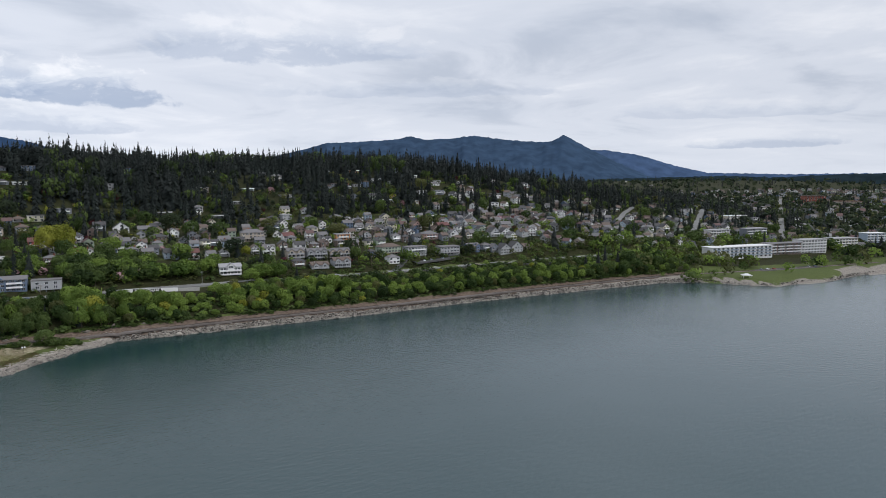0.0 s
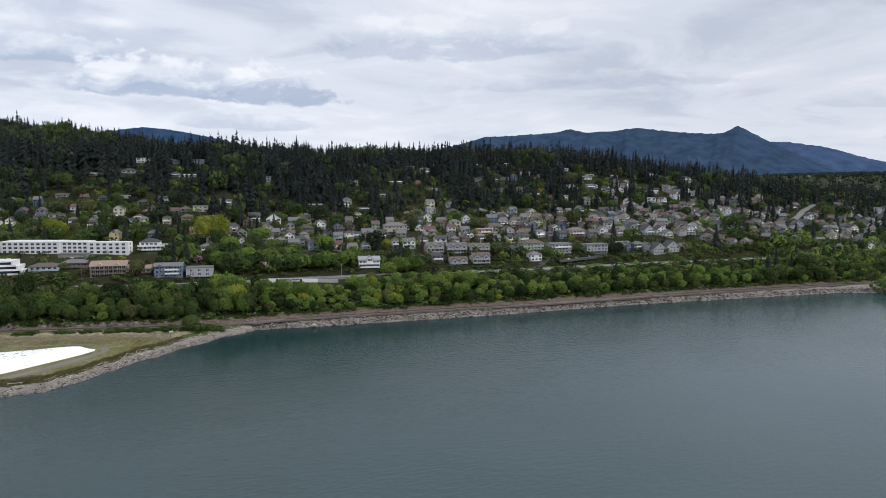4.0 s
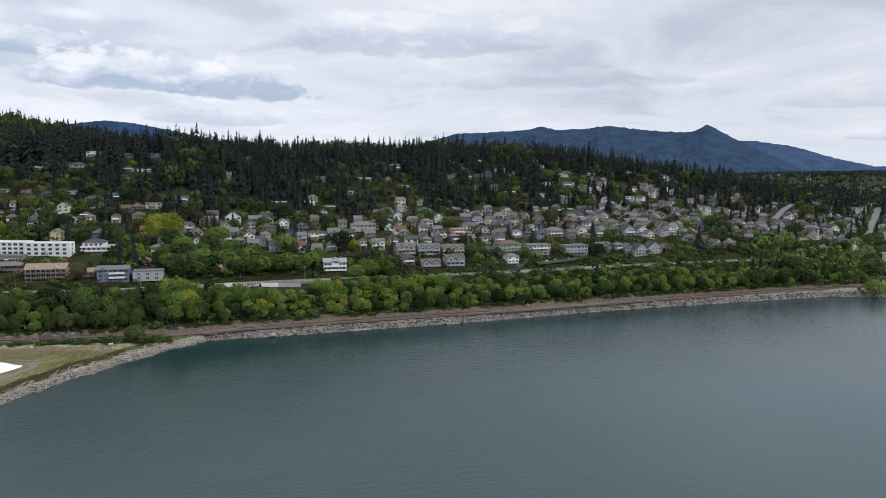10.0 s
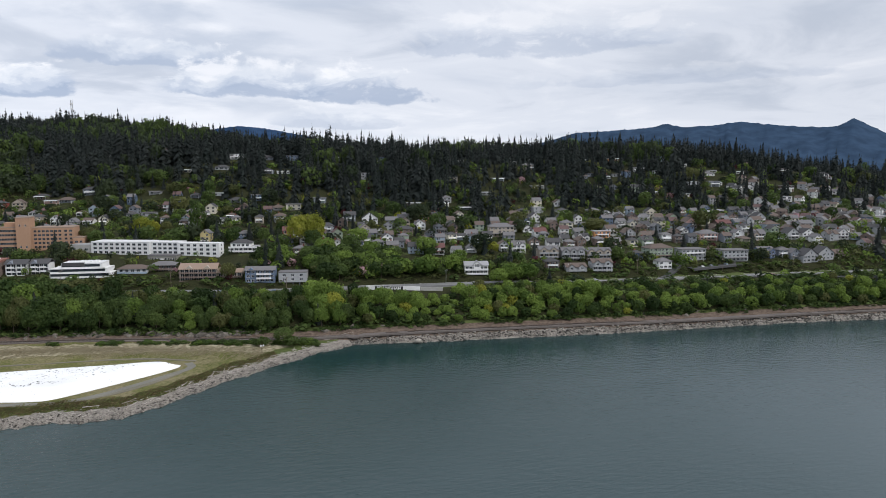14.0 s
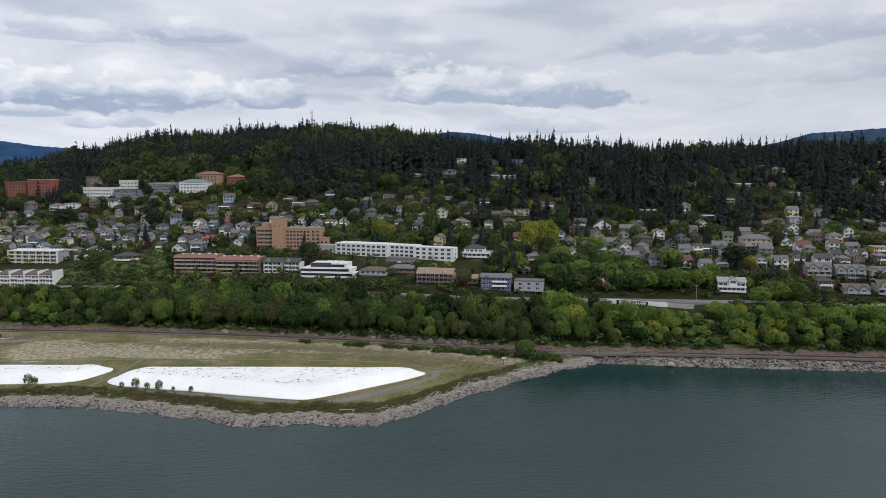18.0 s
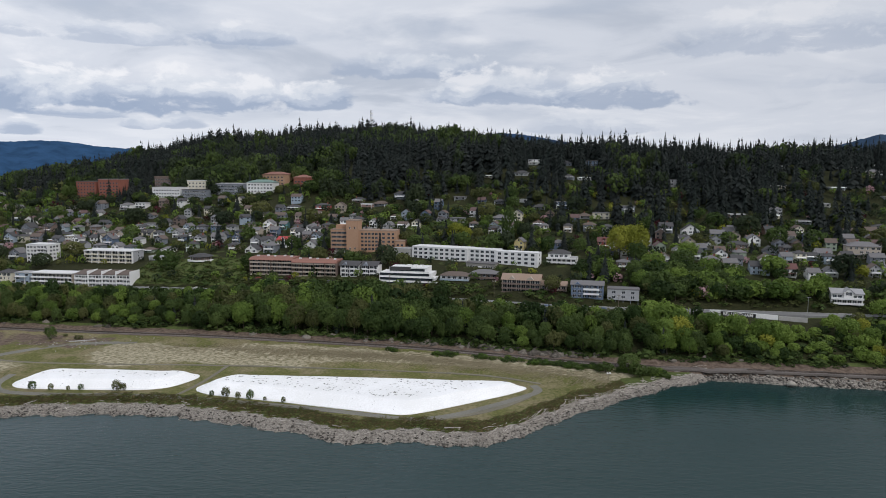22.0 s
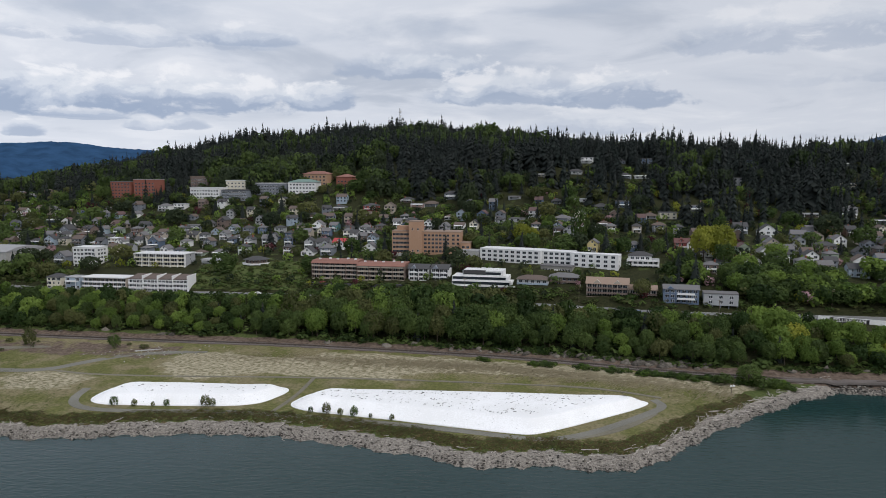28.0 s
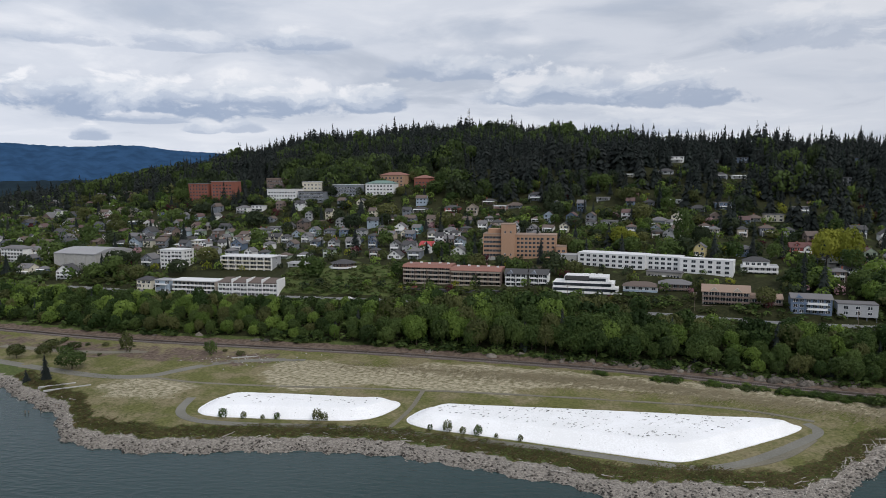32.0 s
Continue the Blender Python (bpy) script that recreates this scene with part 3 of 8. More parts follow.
def far_range(name, label, az, tops, radius, depth, haze_tint, seed):
    """A distant range: degrees to the right of +y and the tops' heights over the bay."""
    m = bpy.data.materials.new(name)
    m.use_nodes = True
    nt = m.node_tree
    bsdf = nt.nodes["Principled BSDF"]
    bsdf.inputs["Roughness"].default_value = 1.0
    bsdf.inputs["Specular IOR Level"].default_value = 0.0
    n, r, g = nt.nodes.new("ShaderNodeTexNoise"), nt.nodes.new("ShaderNodeValToRGB"), nt.nodes.new("ShaderNodeNewGeometry")
    n.inputs["Scale"].default_value, n.inputs["Detail"].default_value = 0.014, 9
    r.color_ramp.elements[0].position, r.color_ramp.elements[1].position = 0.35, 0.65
    # the air's blue haze is painted into the slope colour
    r.color_ramp.elements[0].color = (*[v * 0.8 for v in haze_tint], 1)
    r.color_ramp.elements[1].color = (*[v * 1.15 for v in haze_tint], 1)
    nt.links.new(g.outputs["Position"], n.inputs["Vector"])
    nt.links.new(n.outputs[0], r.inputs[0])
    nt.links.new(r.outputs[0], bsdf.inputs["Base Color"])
    # slopes glow faintly in that colour, standing in for light scattered by haze
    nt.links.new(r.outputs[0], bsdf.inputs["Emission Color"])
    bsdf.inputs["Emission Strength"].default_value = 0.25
    cols, rows = 260, 22
    A = np.linspace(az[0], az[-1], cols)
    top = np.interp(A, az, tops)
    top = sum(np.interp(A + k, az, tops) for k in (-0.2, -0.1, 0, 0.1, 0.2)) / 5
    wide_top = sum(np.interp(A + k, az, tops) for k in np.linspace(-3, 3, 13)) / 13
    verts = []
    for j in range(rows):
        f = j / (rows - 1)
        for a, h, w in zip(A, top, wide_top):
            q = noise.fractal((a * 0.55, f * 2.2, seed), 1.0, 2.0, 5)
            crest = noise.fractal((a * 2.5, seed, 3.0), 1.0, 2.0, 4)
            spur = noise.fractal((a * 0.9, f * 1.1, seed + 7), 1.0, 2.0, 5)
            rad = radius - depth * (1 - f) + q * depth * 0.06
            z = (w * (1 - f) + h * f + crest * 5 * f) * (f ** 0.85) + spur * 46 * f * (1 - f) - 10 * (1 - f)
            t = radians(a)
            verts.append((math.sin(t) * rad, math.cos(t) * rad + 100, z))
    i = np.arange(cols * rows).reshape(rows, cols)
    faces = np.stack([i[:-1, :-1], i[:-1, 1:], i[1:, 1:], i[1:, :-1]], -1).reshape(-1, 4)
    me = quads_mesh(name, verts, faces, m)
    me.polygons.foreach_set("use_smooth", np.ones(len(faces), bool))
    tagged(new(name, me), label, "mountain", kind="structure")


far_range("backdrop_south_mountain", "haze-blue forested mountain ridge with a pointed summit", (22, 28.3, 30.2, 33.5, 36.0, 37.0, 38.2, 40.0, 42.3, 44.0, 46.0, 48.3, 49.1, 49.6, 50.2, 51.5, 52.6, 54.2, 56.2, 59),
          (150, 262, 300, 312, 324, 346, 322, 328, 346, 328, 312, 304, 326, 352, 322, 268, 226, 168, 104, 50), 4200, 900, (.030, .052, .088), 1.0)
far_range("backdrop_back_ridge", "pale haze-blue ridge behind the mountain", (48, 51.5, 53, 55.5, 58, 60.5, 66, 74, 84), (160, 268, 262, 230, 168, 122, 112, 118, 100), 4480, 500, (.042, .070, .128), 5.0)
far_range("backdrop_east_ridge", "distant haze-blue ridge over the hill's shoulder", (-4, 1.5, 3.2, 5.0, 7.0, 8.8, 11, 15), (250, 335, 352, 345, 318, 292, 240, 180), 4400, 700, (.024, .048, .095), 9.0)
far_range("backdrop_north_range", "long haze-blue mountain range across the plain", (-70, -55, -45, -38, -35, -33, -31, -29, -27, -24, -18, -10), (200, 240, 270, 286, 272, 268, 280, 276, 252, 238, 220, 180), 4450, 800, (.024, .058, .118), 13.0)
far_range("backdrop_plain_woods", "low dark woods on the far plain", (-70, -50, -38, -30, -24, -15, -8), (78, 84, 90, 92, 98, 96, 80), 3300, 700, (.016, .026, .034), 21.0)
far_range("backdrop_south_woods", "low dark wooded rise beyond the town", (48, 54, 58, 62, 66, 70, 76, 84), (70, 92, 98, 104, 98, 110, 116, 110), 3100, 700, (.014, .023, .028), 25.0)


# ---- trees: shapes shared by all ----
def rng_of(seed):
    return np.random.default_rng(seed)


def leaf_quads(centres, normals, sizes, rng):
    """Bent leaf sprays: a quad each, folded along its middle."""
    n = len(centres)
    up = rng.normal(size=(n, 3))
    nrm = normals / np.linalg.norm(normals, axis=1, keepdims=True)
    a = np.cross(nrm, up)
    a /= np.linalg.norm(a, axis=1, keepdims=True)
    b = np.cross(nrm, a)
    s = sizes[:, None]
    c = centres
    v = np.stack([c - a * s - b * s * 0.7, c + a * s - b * s * 0.7 - nrm * s * 0.25, c + a * s * 0.8 + b * s, c - a * s + b * s * 0.8 - nrm * s * 0.3], 1).reshape(-1, 3)
    return v, np.arange(4 * n).reshape(n, 4)


def crown_shape(seed, count, size, lobes=26, low=0.18, ruffle=0.45, round_=1.0):
    """Leaf sprays on the outside of many small clumps that build up a domed crown, 1 m wide, from z = low to 1."""
    rng = rng_of(seed)
    k = np.arange(lobes) + 0.5
    up = 1 - 1.75 * k / lobes
    t = k * 2.39996 + rng.uniform(-0.5, 0.5, lobes)
    side = np.sqrt(np.clip(1 - up ** 2, 0, 1)) ** 0.8
    mid, half = (1 + low) / 2, (1 - low) / 2
    swell = rng.uniform(0.8, 1.14, lobes)
    way = np.stack([np.cos(t) * side, np.sin(t) * side, up], -1)
    mids = way * np.stack([0.35 * swell, 0.35 * swell, half * 0.72 * swell * round_], -1) + (0, 0, mid)
    rads = rng.uniform(0.6, 1.2, lobes) * 0.80 / math.sqrt(lobes) + 0.045
    j = rng.integers(0, lobes, count)
    d = rng.normal(size=(count, 3))
    d /= np.linalg.norm(d, axis=1, keepdims=True)
    out = way[j] + (0, 0, 0.35)
    turn = np.sum(d * out, 1) < -0.15
    d[turn] *= -1
    c = mids[j] + d * (rads[j] * rng.uniform(0.55, 1.25, count))[:, None]
    nrm = d + 0.35 * way[j] + rng.normal(size=(count, 3)) * ruffle
    return leaf_quads(c, nrm, rng.uniform(0.6, 1.25, count) * size, rng)


def trunk_mesh(name, seed, tall, thick, limbs=5):
    """A tapered, slightly bent trunk with limbs, 1 m high tree units."""
    rng = rng_of(seed)
    bm = bmesh.new()

    def limb(p, q, r0, r1, n=6, bend=0.02):
        rings = []
        for s in (0, 0.5, 1):
            c = p.lerp(q, s) + Vector((rng.normal() * bend, rng.normal() * bend, 0)) * (s > 0)
            r = r0 + (r1 - r0) * s
            rings.append([bm.verts.new(c + Vector((math.cos(k * 2 * math.pi / n) * r, math.sin(k * 2 * math.pi / n) * r, 0))) for k in range(n)])
        for a, b in zip(rings, rings[1:]):
            for k in range(n):
                bm.faces.new((a[k], a[(k + 1) % n], b[(k + 1) % n], b[k]))

    limb(Vector((0, 0, -0.06)), Vector((0, 0, tall)), thick, thick * 0.45)
    for k in range(limbs):
        t = k * 2.4 + rng.uniform(0, 1)
        z = tall * rng.uniform(0.45, 0.95)
        limb(Vector((0, 0, z)), Vector((math.cos(t) * 0.22, math.sin(t) * 0.22, z + 0.22)), thick * 0.4, thick * 0.12, 4)
    return mesh_of(name, bm, "bark")


def fir_shape(seed, layers, spokes, slim=0.17, droop=0.55):
    """Whorls of drooping, overlapping boughs round a pole, uneven like a storm-worn fir, 1 m high."""
    rng = rng_of(seed)
    verts, faces = [], []
    lean = rng.normal(size=2) * 0.012
    full = rng.uniform(0.80, 1.05)
    for j in range(layers):
        f = j / (layers - 1)
        z = 0.08 + 0.89 * f
        r = slim * (1.03 - f) ** full * rng.uniform(0.82, 1.15)
        for k in range(spokes):
            t = (k + rng.uniform(-0.35, 0.35)) * 2 * math.pi / spokes + j * 0.9
            rr = r * rng.uniform(0.6, 1.25)
            w = rr * 2.3 / spokes + 0.008
            c, s = math.cos(t), math.sin(t)
            zj = z + rng.uniform(-0.5, 0.5) * 0.9 / layers
            ox, oy = lean * z * 2
            o = len(verts)
            verts += [(ox, oy, zj + 0.10 * (1.05 - f)), (ox + c * rr * 0.6 - s * w, oy + s * rr * 0.6 + c * w, zj - droop * rr * 0.5), (ox + c * rr, oy + s * rr, zj - droop * rr), (ox + c * rr * 0.6 + s * w, oy + s * rr * 0.6 - c * w, zj - droop * rr * 0.5)]
            faces.append((o, o + 1, o + 2, o + 3))
    o = len(verts)
    verts += [(0.036, 0, 0.86), (-0.028, 0.03, 0.86), (0, 0, 0.99), (-0.02, -0.034, 0.86)]
    faces.append((o, o + 1, o + 2, o + 3))
    return np.array(verts), np.array(faces)


BROAD = [crown_shape(s, 1500, 0.030, 64) for s in (11, 12, 13, 14, 15)]
SMALL = [crown_shape(s, 330, 0.060, 18) for s in (21, 22, 23)]
TALL = [crown_shape(s, 620, 0.040, 30, 0.08) for s in (31, 32)]
FIR = [fir_shape(s, 17, 10, sl) for s, sl in ((41, 0.21), (42, 0.24), (43, 0.27))]
FIR_FAR = [fir_shape(s, 10, 7, sl) for s, sl in ((51, 0.21), (52, 0.24), (53, 0.28), (54, 0.23), (55, 0.26))]
BROAD_FAR = [crown_shape(s, 64, 0.098, 14, 0.12, 0.35) for s in (61, 62, 63, 64)]
BROAD_MID = [crown_shape(s, 480, 0.049, 40, 0.14) for s in (16, 17, 18, 19)]
LOW = [crown_shape(s, 300, 0.055, 18, 0.02) for s in (24, 25)]
BROAD_HILL = [crown_shape(s, 170, 0.062, 30, 0.12, 0.45) for s in (71, 72, 73, 74)]
BROAD_PLAIN = [crown_shape(s, 30, 0.16, 7, 0.15, 0.3) for s in (65, 66, 67)]
BUSH = [crown_shape(s, 24, 0.17, 7, 0.0) for s in (68, 69)]
LEAFS = ("leaf_wood", "leaf_bright", "leaf_mid", "leaf_olive", "leaf_yellow", "leaf_dark", "leaf_purple", "leaf_blossom")
CROWNS = {}


def toned(me, values):
    """How light each tree's leaves are, tree by tree."""
    me.attributes.new("tone", "FLOAT", "POINT").data.foreach_set("value", np.asarray(values, np.float32))
    return me


def crown_mesh(shape, mat):
    return toned(quads_mesh("crown", *shape, mat), np.full(len(shape[0]), 0.5))


for mat_name in LEAFS:
    CROWNS["broad", mat_name] = [crown_mesh(shape, mat_name) for shape in BROAD]
    CROWNS["small", mat_name] = [crown_mesh(shape, mat_name) for shape in SMALL]
    CROWNS["low", mat_name] = [crown_mesh(shape, mat_name) for shape in LOW]
    CROWNS["tall", mat_name] = [crown_mesh(shape, mat_name) for shape in TALL]
for mat_name in ("needle_dark", "needle_blue"):
    CROWNS["fir", mat_name] = [crown_mesh(shape, mat_name) for shape in FIR]
TRUNK = [trunk_mesh("trunk", 70 + k, 0.55, 0.026) for k in range(3)]
MAST = trunk_mesh("trunk", 80, 0.93, 0.016, 0)
LEAF_WORDS = dict(leaf_wood="deep green", leaf_bright="bright green", leaf_mid="mid-green", leaf_olive="olive-green budding", leaf_yellow="yellow-green", leaf_dark="dark green", leaf_purple="purple-leaved", leaf_blossom="pink-blossomed",
                  needle_dark="dark green", needle_blue="blue-green")
tree_rng = random.Random(5)


def tree(x, y, tall, wide, sort="broad", leaf="leaf_mid", where="on the wooded bluff", group="trees on the bluff", name="tree"):
    k = tree_rng.random()
    what = "conifer" if sort == "fir" else "tree"
    t = new(name if name != "tree" or sort != "fir" else "conifer")
    t.matrix_basis = pose(x, y, ground_at(x, y) - 0.15, 0, 0, tree_rng.uniform(0, 360)) @ Matrix.Diagonal((wide, wide, tall, 1))
    tagged(t, f"{LEAF_WORDS[leaf]} {'fir with drooping boughs' if sort == 'fir' else 'leafy tree'} {where}", what, group)
    put("trunk", MAST if sort == "fir" else TRUNK[int(k * 3)], t)
    some = CROWNS[sort, leaf]
    put("crown", some[int(k * len(some))], t)
    return t


def joined(name, shapes, spots, mats, label, category):
    """Many far trees as one object. Rows of spots: x, y, tall, wide, sink."""
    rng = rng_of(len(spots))
    V, F, tones, o = [], [], [], 0
    z = height(spots[:, 0], spots[:, 1]) - 0.3
    for (x, y, tall, wide, *_), g in zip(spots, z):
        v, f = shapes[rng.integers(len(shapes))]
        t = rng.uniform(0, 2 * math.pi)
        c, s = math.cos(t) * wide, math.sin(t) * wide
        V.append(np.stack([v[:, 0] * c - v[:, 1] * s + x, v[:, 0] * s + v[:, 1] * c + y, v[:, 2] * tall + g], -1))
        F.append(f + o)
        tones.append(np.full(len(v), rng.uniform()))
        o += len(v)
    me = toned(quads_mesh(name, np.concatenate(V), np.concatenate(F), mats), np.concatenate(tones))
    return tagged(new(name, me), label, category, kind="stuff")


# ---- railway, roads and tracks ----
def eased(line, rounds=3):
    """An open line with its corners cut."""
    for _ in range(rounds):
        out = [line[0]]
        for (a, b), (c, d) in zip(line, line[1:]):
            out += [(a * 0.75 + c * 0.25, b * 0.75 + d * 0.25), (a * 0.25 + c * 0.75, b * 0.25 + d * 0.75)]
        line = out + [line[-1]]
    return line


def along(x0, x1, off, step=10.0):
    n = int((x1 - x0) / step)
    return [(x, float(rail(x)) + off) for x in np.linspace(x0, x1, n + 1)]


tagged(ribbon("railway_bed", along(-640, 900, 0), 5.6, 0.35, "ballast", 1.0), "dark stone ballast bed of the shore railway", "railway", kind="structure")


def rail_bar(side):
    line = along(-640, 900, 0, 5.0)
    verts, faces = [], []
    for k, (x, y) in enumerate(line):
        a, b = line[max(k - 1, 0)], line[min(k + 1, len(line) - 1)]
        t = Vector((b[0] - a[0], b[1] - a[1])).normalized()
        n = Vector((-t.y, t.x))
        z = ground_at(x, y) + 0.50
        for s, dz in ((-0.05, 0), (-0.05, 0.18), (0.05, 0.18), (0.05, 0)):
            q = Vector((x, y)) + n * (side * 0.72 + s)
            verts.append((q.x, q.y, z + dz))
        if k:
            o = 4 * k
            faces += [(o - 4 + j, o - 4 + (j + 1) % 4, o + (j + 1) % 4, o + j) for j in range(4)]
    return mesh_from("rail", verts, faces, "rail_steel")


track = empty("railway_track", Matrix.Identity(4), "single rusty railway track along the shore", "railway")
for side in (-1, 1):
    put("rail", rail_bar(side), track)


def tie_row(x0, x1, step):
    V, F, o = [], [], 0
    base = np.array([(x, y, z) for z in (0.36, 0.50) for y in (-1.25, 1.25) for x in (-0.13, 0.13)])
    quad = np.array(((0, 2, 3, 1), (4, 5, 7, 6), (0, 1, 5, 4), (2, 6, 7, 3), (0, 4, 6, 2), (1, 3, 7, 5)))
    for x in np.arange(x0, x1, step):
        y = float(rail(x))
        t = math.atan2(float(rail(x + 3)) - float(rail(x - 3)), 6)
        c, s = math.cos(t), math.sin(t)
        V.append(np.stack([base[:, 0] * c - base[:, 1] * s + x, base[:, 0] * s + base[:, 1] * c + y, base[:, 2] + ground_at(x, y)], -1))
        F.append(quad + o)
        o += 8
    return quads_mesh("ties", np.concatenate(V), np.concatenate(F), "tie_wood")


tagged(put("tie", tie_row(-460, 640, 0.75), track), kind="stuff")

road_line = along(-600, 250, 66) + [(x, float(rail(x)) + 62) for x in range(260, 640, 10)]
tagged(ribbon("road_boulevard", road_line, 10.5, 0.25, "street_grey", 1.5), "grey asphalt boulevard along the top of the bluff", "road", kind="structure")
for off in (-4.6, 0.0, 4.6):
    tagged(ribbon("road_marking", [(x, y + off) for x, y in road_line], 0.22, 0.30, "paint_line", 0.02), "painted line on the boulevard", "road marking", kind="structure")
for name, line, wide, mat in (("road_street", [(814, 500), (905, 552), (1022, 612), (1110, 660)], 9, "street_grey"), ("road_street", [(945, 445), (1159, 549), (1597, 761), (1744, 831)], 9, "street_grey"), ("road_street", [(1281, 516), (1152, 449)], 9, "asphalt"),
                              ("road_street", [(795, 603), (850, 632), (905, 657)], 8, "street_grey"), ("road_street", [(1205, 525), (1069, 457)], 8, "asphalt"), ("road_drive", [(190, 534.5), (200, 536), (212, 536)], 3.5, "street_grey"),
                              ("road_drive", [(352, 512), (372, 522), (384, 531)], 5, "asphalt"), ("road_drive", [(-330, 629), (-290, 624), (-250, 622)], 7, "asphalt"), ("road_drive", [(-168, 632), (-130, 624), (-100, 619)], 6, "asphalt"),
                              ("parking_lot", [(384, 519), (430, 519)], 9, "asphalt"), ("parking_lot", [(485, 482), (520, 476)], 10, "asphalt"), ("parking_lot", [(725, 366), (815, 338)], 12, "asphalt")):
    tagged(ribbon(name, line, wide, 0.3, mat, 1.5), "paved street climbing from the shore" if name == "road_street" else "paved drive beside the boulevard", "road", kind="structure")
for line, wide, mat in (([(-238, 470), (-236, 452), (-226, 442), (-205, 439), (-170, 440), (-139, 436), (-100, 428), (-75, 422), (-40, 411), (-27, 410), (-10, 418), (12, 436), (25, 448), (22, 456)], 4.0, "gravel"),
                        ([(-440, 548), (-371, 523), (-332, 509), (-297, 498), (-274, 500), (-263, 516), (-242, 533), (-205, 537)], 6.0, "gravel"), ([(-396, 556), (-335, 543), (-301, 549)], 6, "dirt_track"),
                        ([(-274, 500), (-240, 490), (-137, 489), (-95, 485), (-46, 479), (0, 471), (26, 458)], 2.2, "dirt_track"), ([(-143, 438), (-137, 460), (-135, 487)], 2.0, "dirt_track"), ([(-24, 410), (0, 420), (18, 440)], 3.5, "dirt_track")):
    tagged(ribbon("gravel_track", eased(line), wide, 0.09, mat, 0.3, 2.0), "grey gravel service track on the landfill", "track", kind="structure")


# ---- white covers over the two soil mounds ----
def rounded(poly, rounds=3):
    p = [Vector(q) for q in poly]
    for _ in range(rounds):
        p = [r for a, b in zip(p, p[1:] + p[:1]) for r in (a.lerp(b, 0.22), a.lerp(b, 0.78))]
    return p


def inset(poly, d):
    out, n = [], len(poly)
    mid = sum(poly, Vector((0, 0))) / n
    for k in range(n):
        t = (poly[(k + 1) % n] - poly[k - 1]).normalized()
        q = Vector((-t.y, t.x))
        if q.dot(mid - poly[k]) < 0:
            q = -q
        out.append(poly[k] + q * d)
    return out


def mound(name, poly, spine, tall, run, seed, label):
    """A long heap: its outline drawn in towards a spine, steep at the sides and nearly flat on top."""
    bm = bmesh.new()
    base = rounded(poly)
    a, b = Vector(spine[0]), Vector(spine[1])
    rings = []
    for f, z in ((0, -0.4), (0.02, 0.22), (0.2, 0.20), (0.5, 0.50), (0.8, 0.80), (0.94, 0.94), (1.02, 0.985), (1.12, 1.0), (1.5, 1.03), (2.4, 1.06), (9.0, 1.10)):
        ring = []
        for p in base:
            s = max(0.0, min(1.0, (p - a).dot(b - a) / (b - a).length_squared))
            to = a.lerp(b, s) - p
            k = min(run * f / to.length, 0.30 + 0.50 * min(f, 2.4) / 2.4) if f < 9 else 1.0
            q = p + to * k
            k0 = min(f, 1.0)
            ring.append(bm.verts.new((q.x, q.y, ground_at(q.x, q.y) * (1 - k0) + 3.1 * k0 + (tall * z if f > 0.02 else z) + 0.09 * noise.noise((q.x * 0.3, q.y * 0.3, seed)))))
        rings.append(ring)
    for p, q in zip(rings, rings[1:]):
        for k in range(len(p)):
            bm.faces.new((p[k], p[(k + 1) % len(p)], q[(k + 1) % len(p)], q[k]))
    bmesh.ops.remove_doubles(bm, verts=bm.verts, dist=0.02)
    bmesh.ops.recalc_face_normals(bm, faces=bm.faces)
    for f in bm.faces:
        f.smooth = True
    t = empty(name, Matrix.Identity(4), label, "tarpaulin")
    put("sheet", mesh_of("sheet", bm, "tarp_white"), t)
    # the hem's gravel cord, a low kerb round the foot
    hem = bmesh.new()
    n = len(base)
    loops = []
    for off, dz in ((-0.25, -0.1), (-0.25, 0.28), (0.35, 0.28), (0.35, -0.1)):
        loops.append([hem.verts.new((q.x, q.y, ground_at(q.x, q.y) + dz)) for q in inset(base, off)])
    for p, q in zip(loops, loops[1:]):
        for k in range(n):
            hem.faces.new((p[k], p[(k + 1) % n], q[(k + 1) % n], q[k]))
    put("hem", mesh_of("hem", hem, "tarp_white"), t, None, "weighted white hem")
    return t, base


TARP_A = ((-229, 447), (-226, 474), (-206, 478), (-146, 473), (-141, 466), (-152, 446), (-190, 446))
TARP_B = ((-140, 443), (-131, 464), (-118, 468), (-20, 462), (14, 456), (21, 450), (-32, 415), (-42, 415), (-90, 430))
tarp_one, edge_one = mound("soil_mound_cover", TARP_A, ((-205, 462), (-165, 460)), 3.2, 7.0, 1.0, "white tarpaulin stretched over a long soil mound")
tarp_two, edge_two = mound("soil_mound_cover", TARP_B, ((-112, 452), (-16, 441)), 3.8, 8.0, 2.0, "white tarpaulin over a larger tapering soil mound")


def lumps(name, spots, mat, label, category, seed, flat=0.7, sink=0.25):
    """Many rough stones as one object. Rows: x, y, z, size, long, turn."""
    rng = rng_of(seed)
    bm = bmesh.new()
    bmesh.ops.create_icosphere(bm, subdivisions=1, radius=1.0)
    v0 = np.array([v.co for v in bm.verts])
    f0 = np.array([[v.index for v in f.verts] for f in bm.faces])
    bm.free()
    V, F, o = [], [], 0
    for x, y, z, s, long, t in spots:
        v = v0 * rng.uniform(0.55, 1.18, (len(v0), 1)) * (s * long, s, s * flat)
        c, q = math.cos(t), math.sin(t)
        V.append(np.stack([v[:, 0] * c - v[:, 1] * q + x, v[:, 0] * q + v[:, 1] * c + y, v[:, 2] + z + s * sink], -1))
        F.append(f0 + o)
        o += len(v0)
    return tagged(new(name, quads_mesh(name, np.concatenate(V), np.concatenate(F), mat)), label, category, kind="stuff")


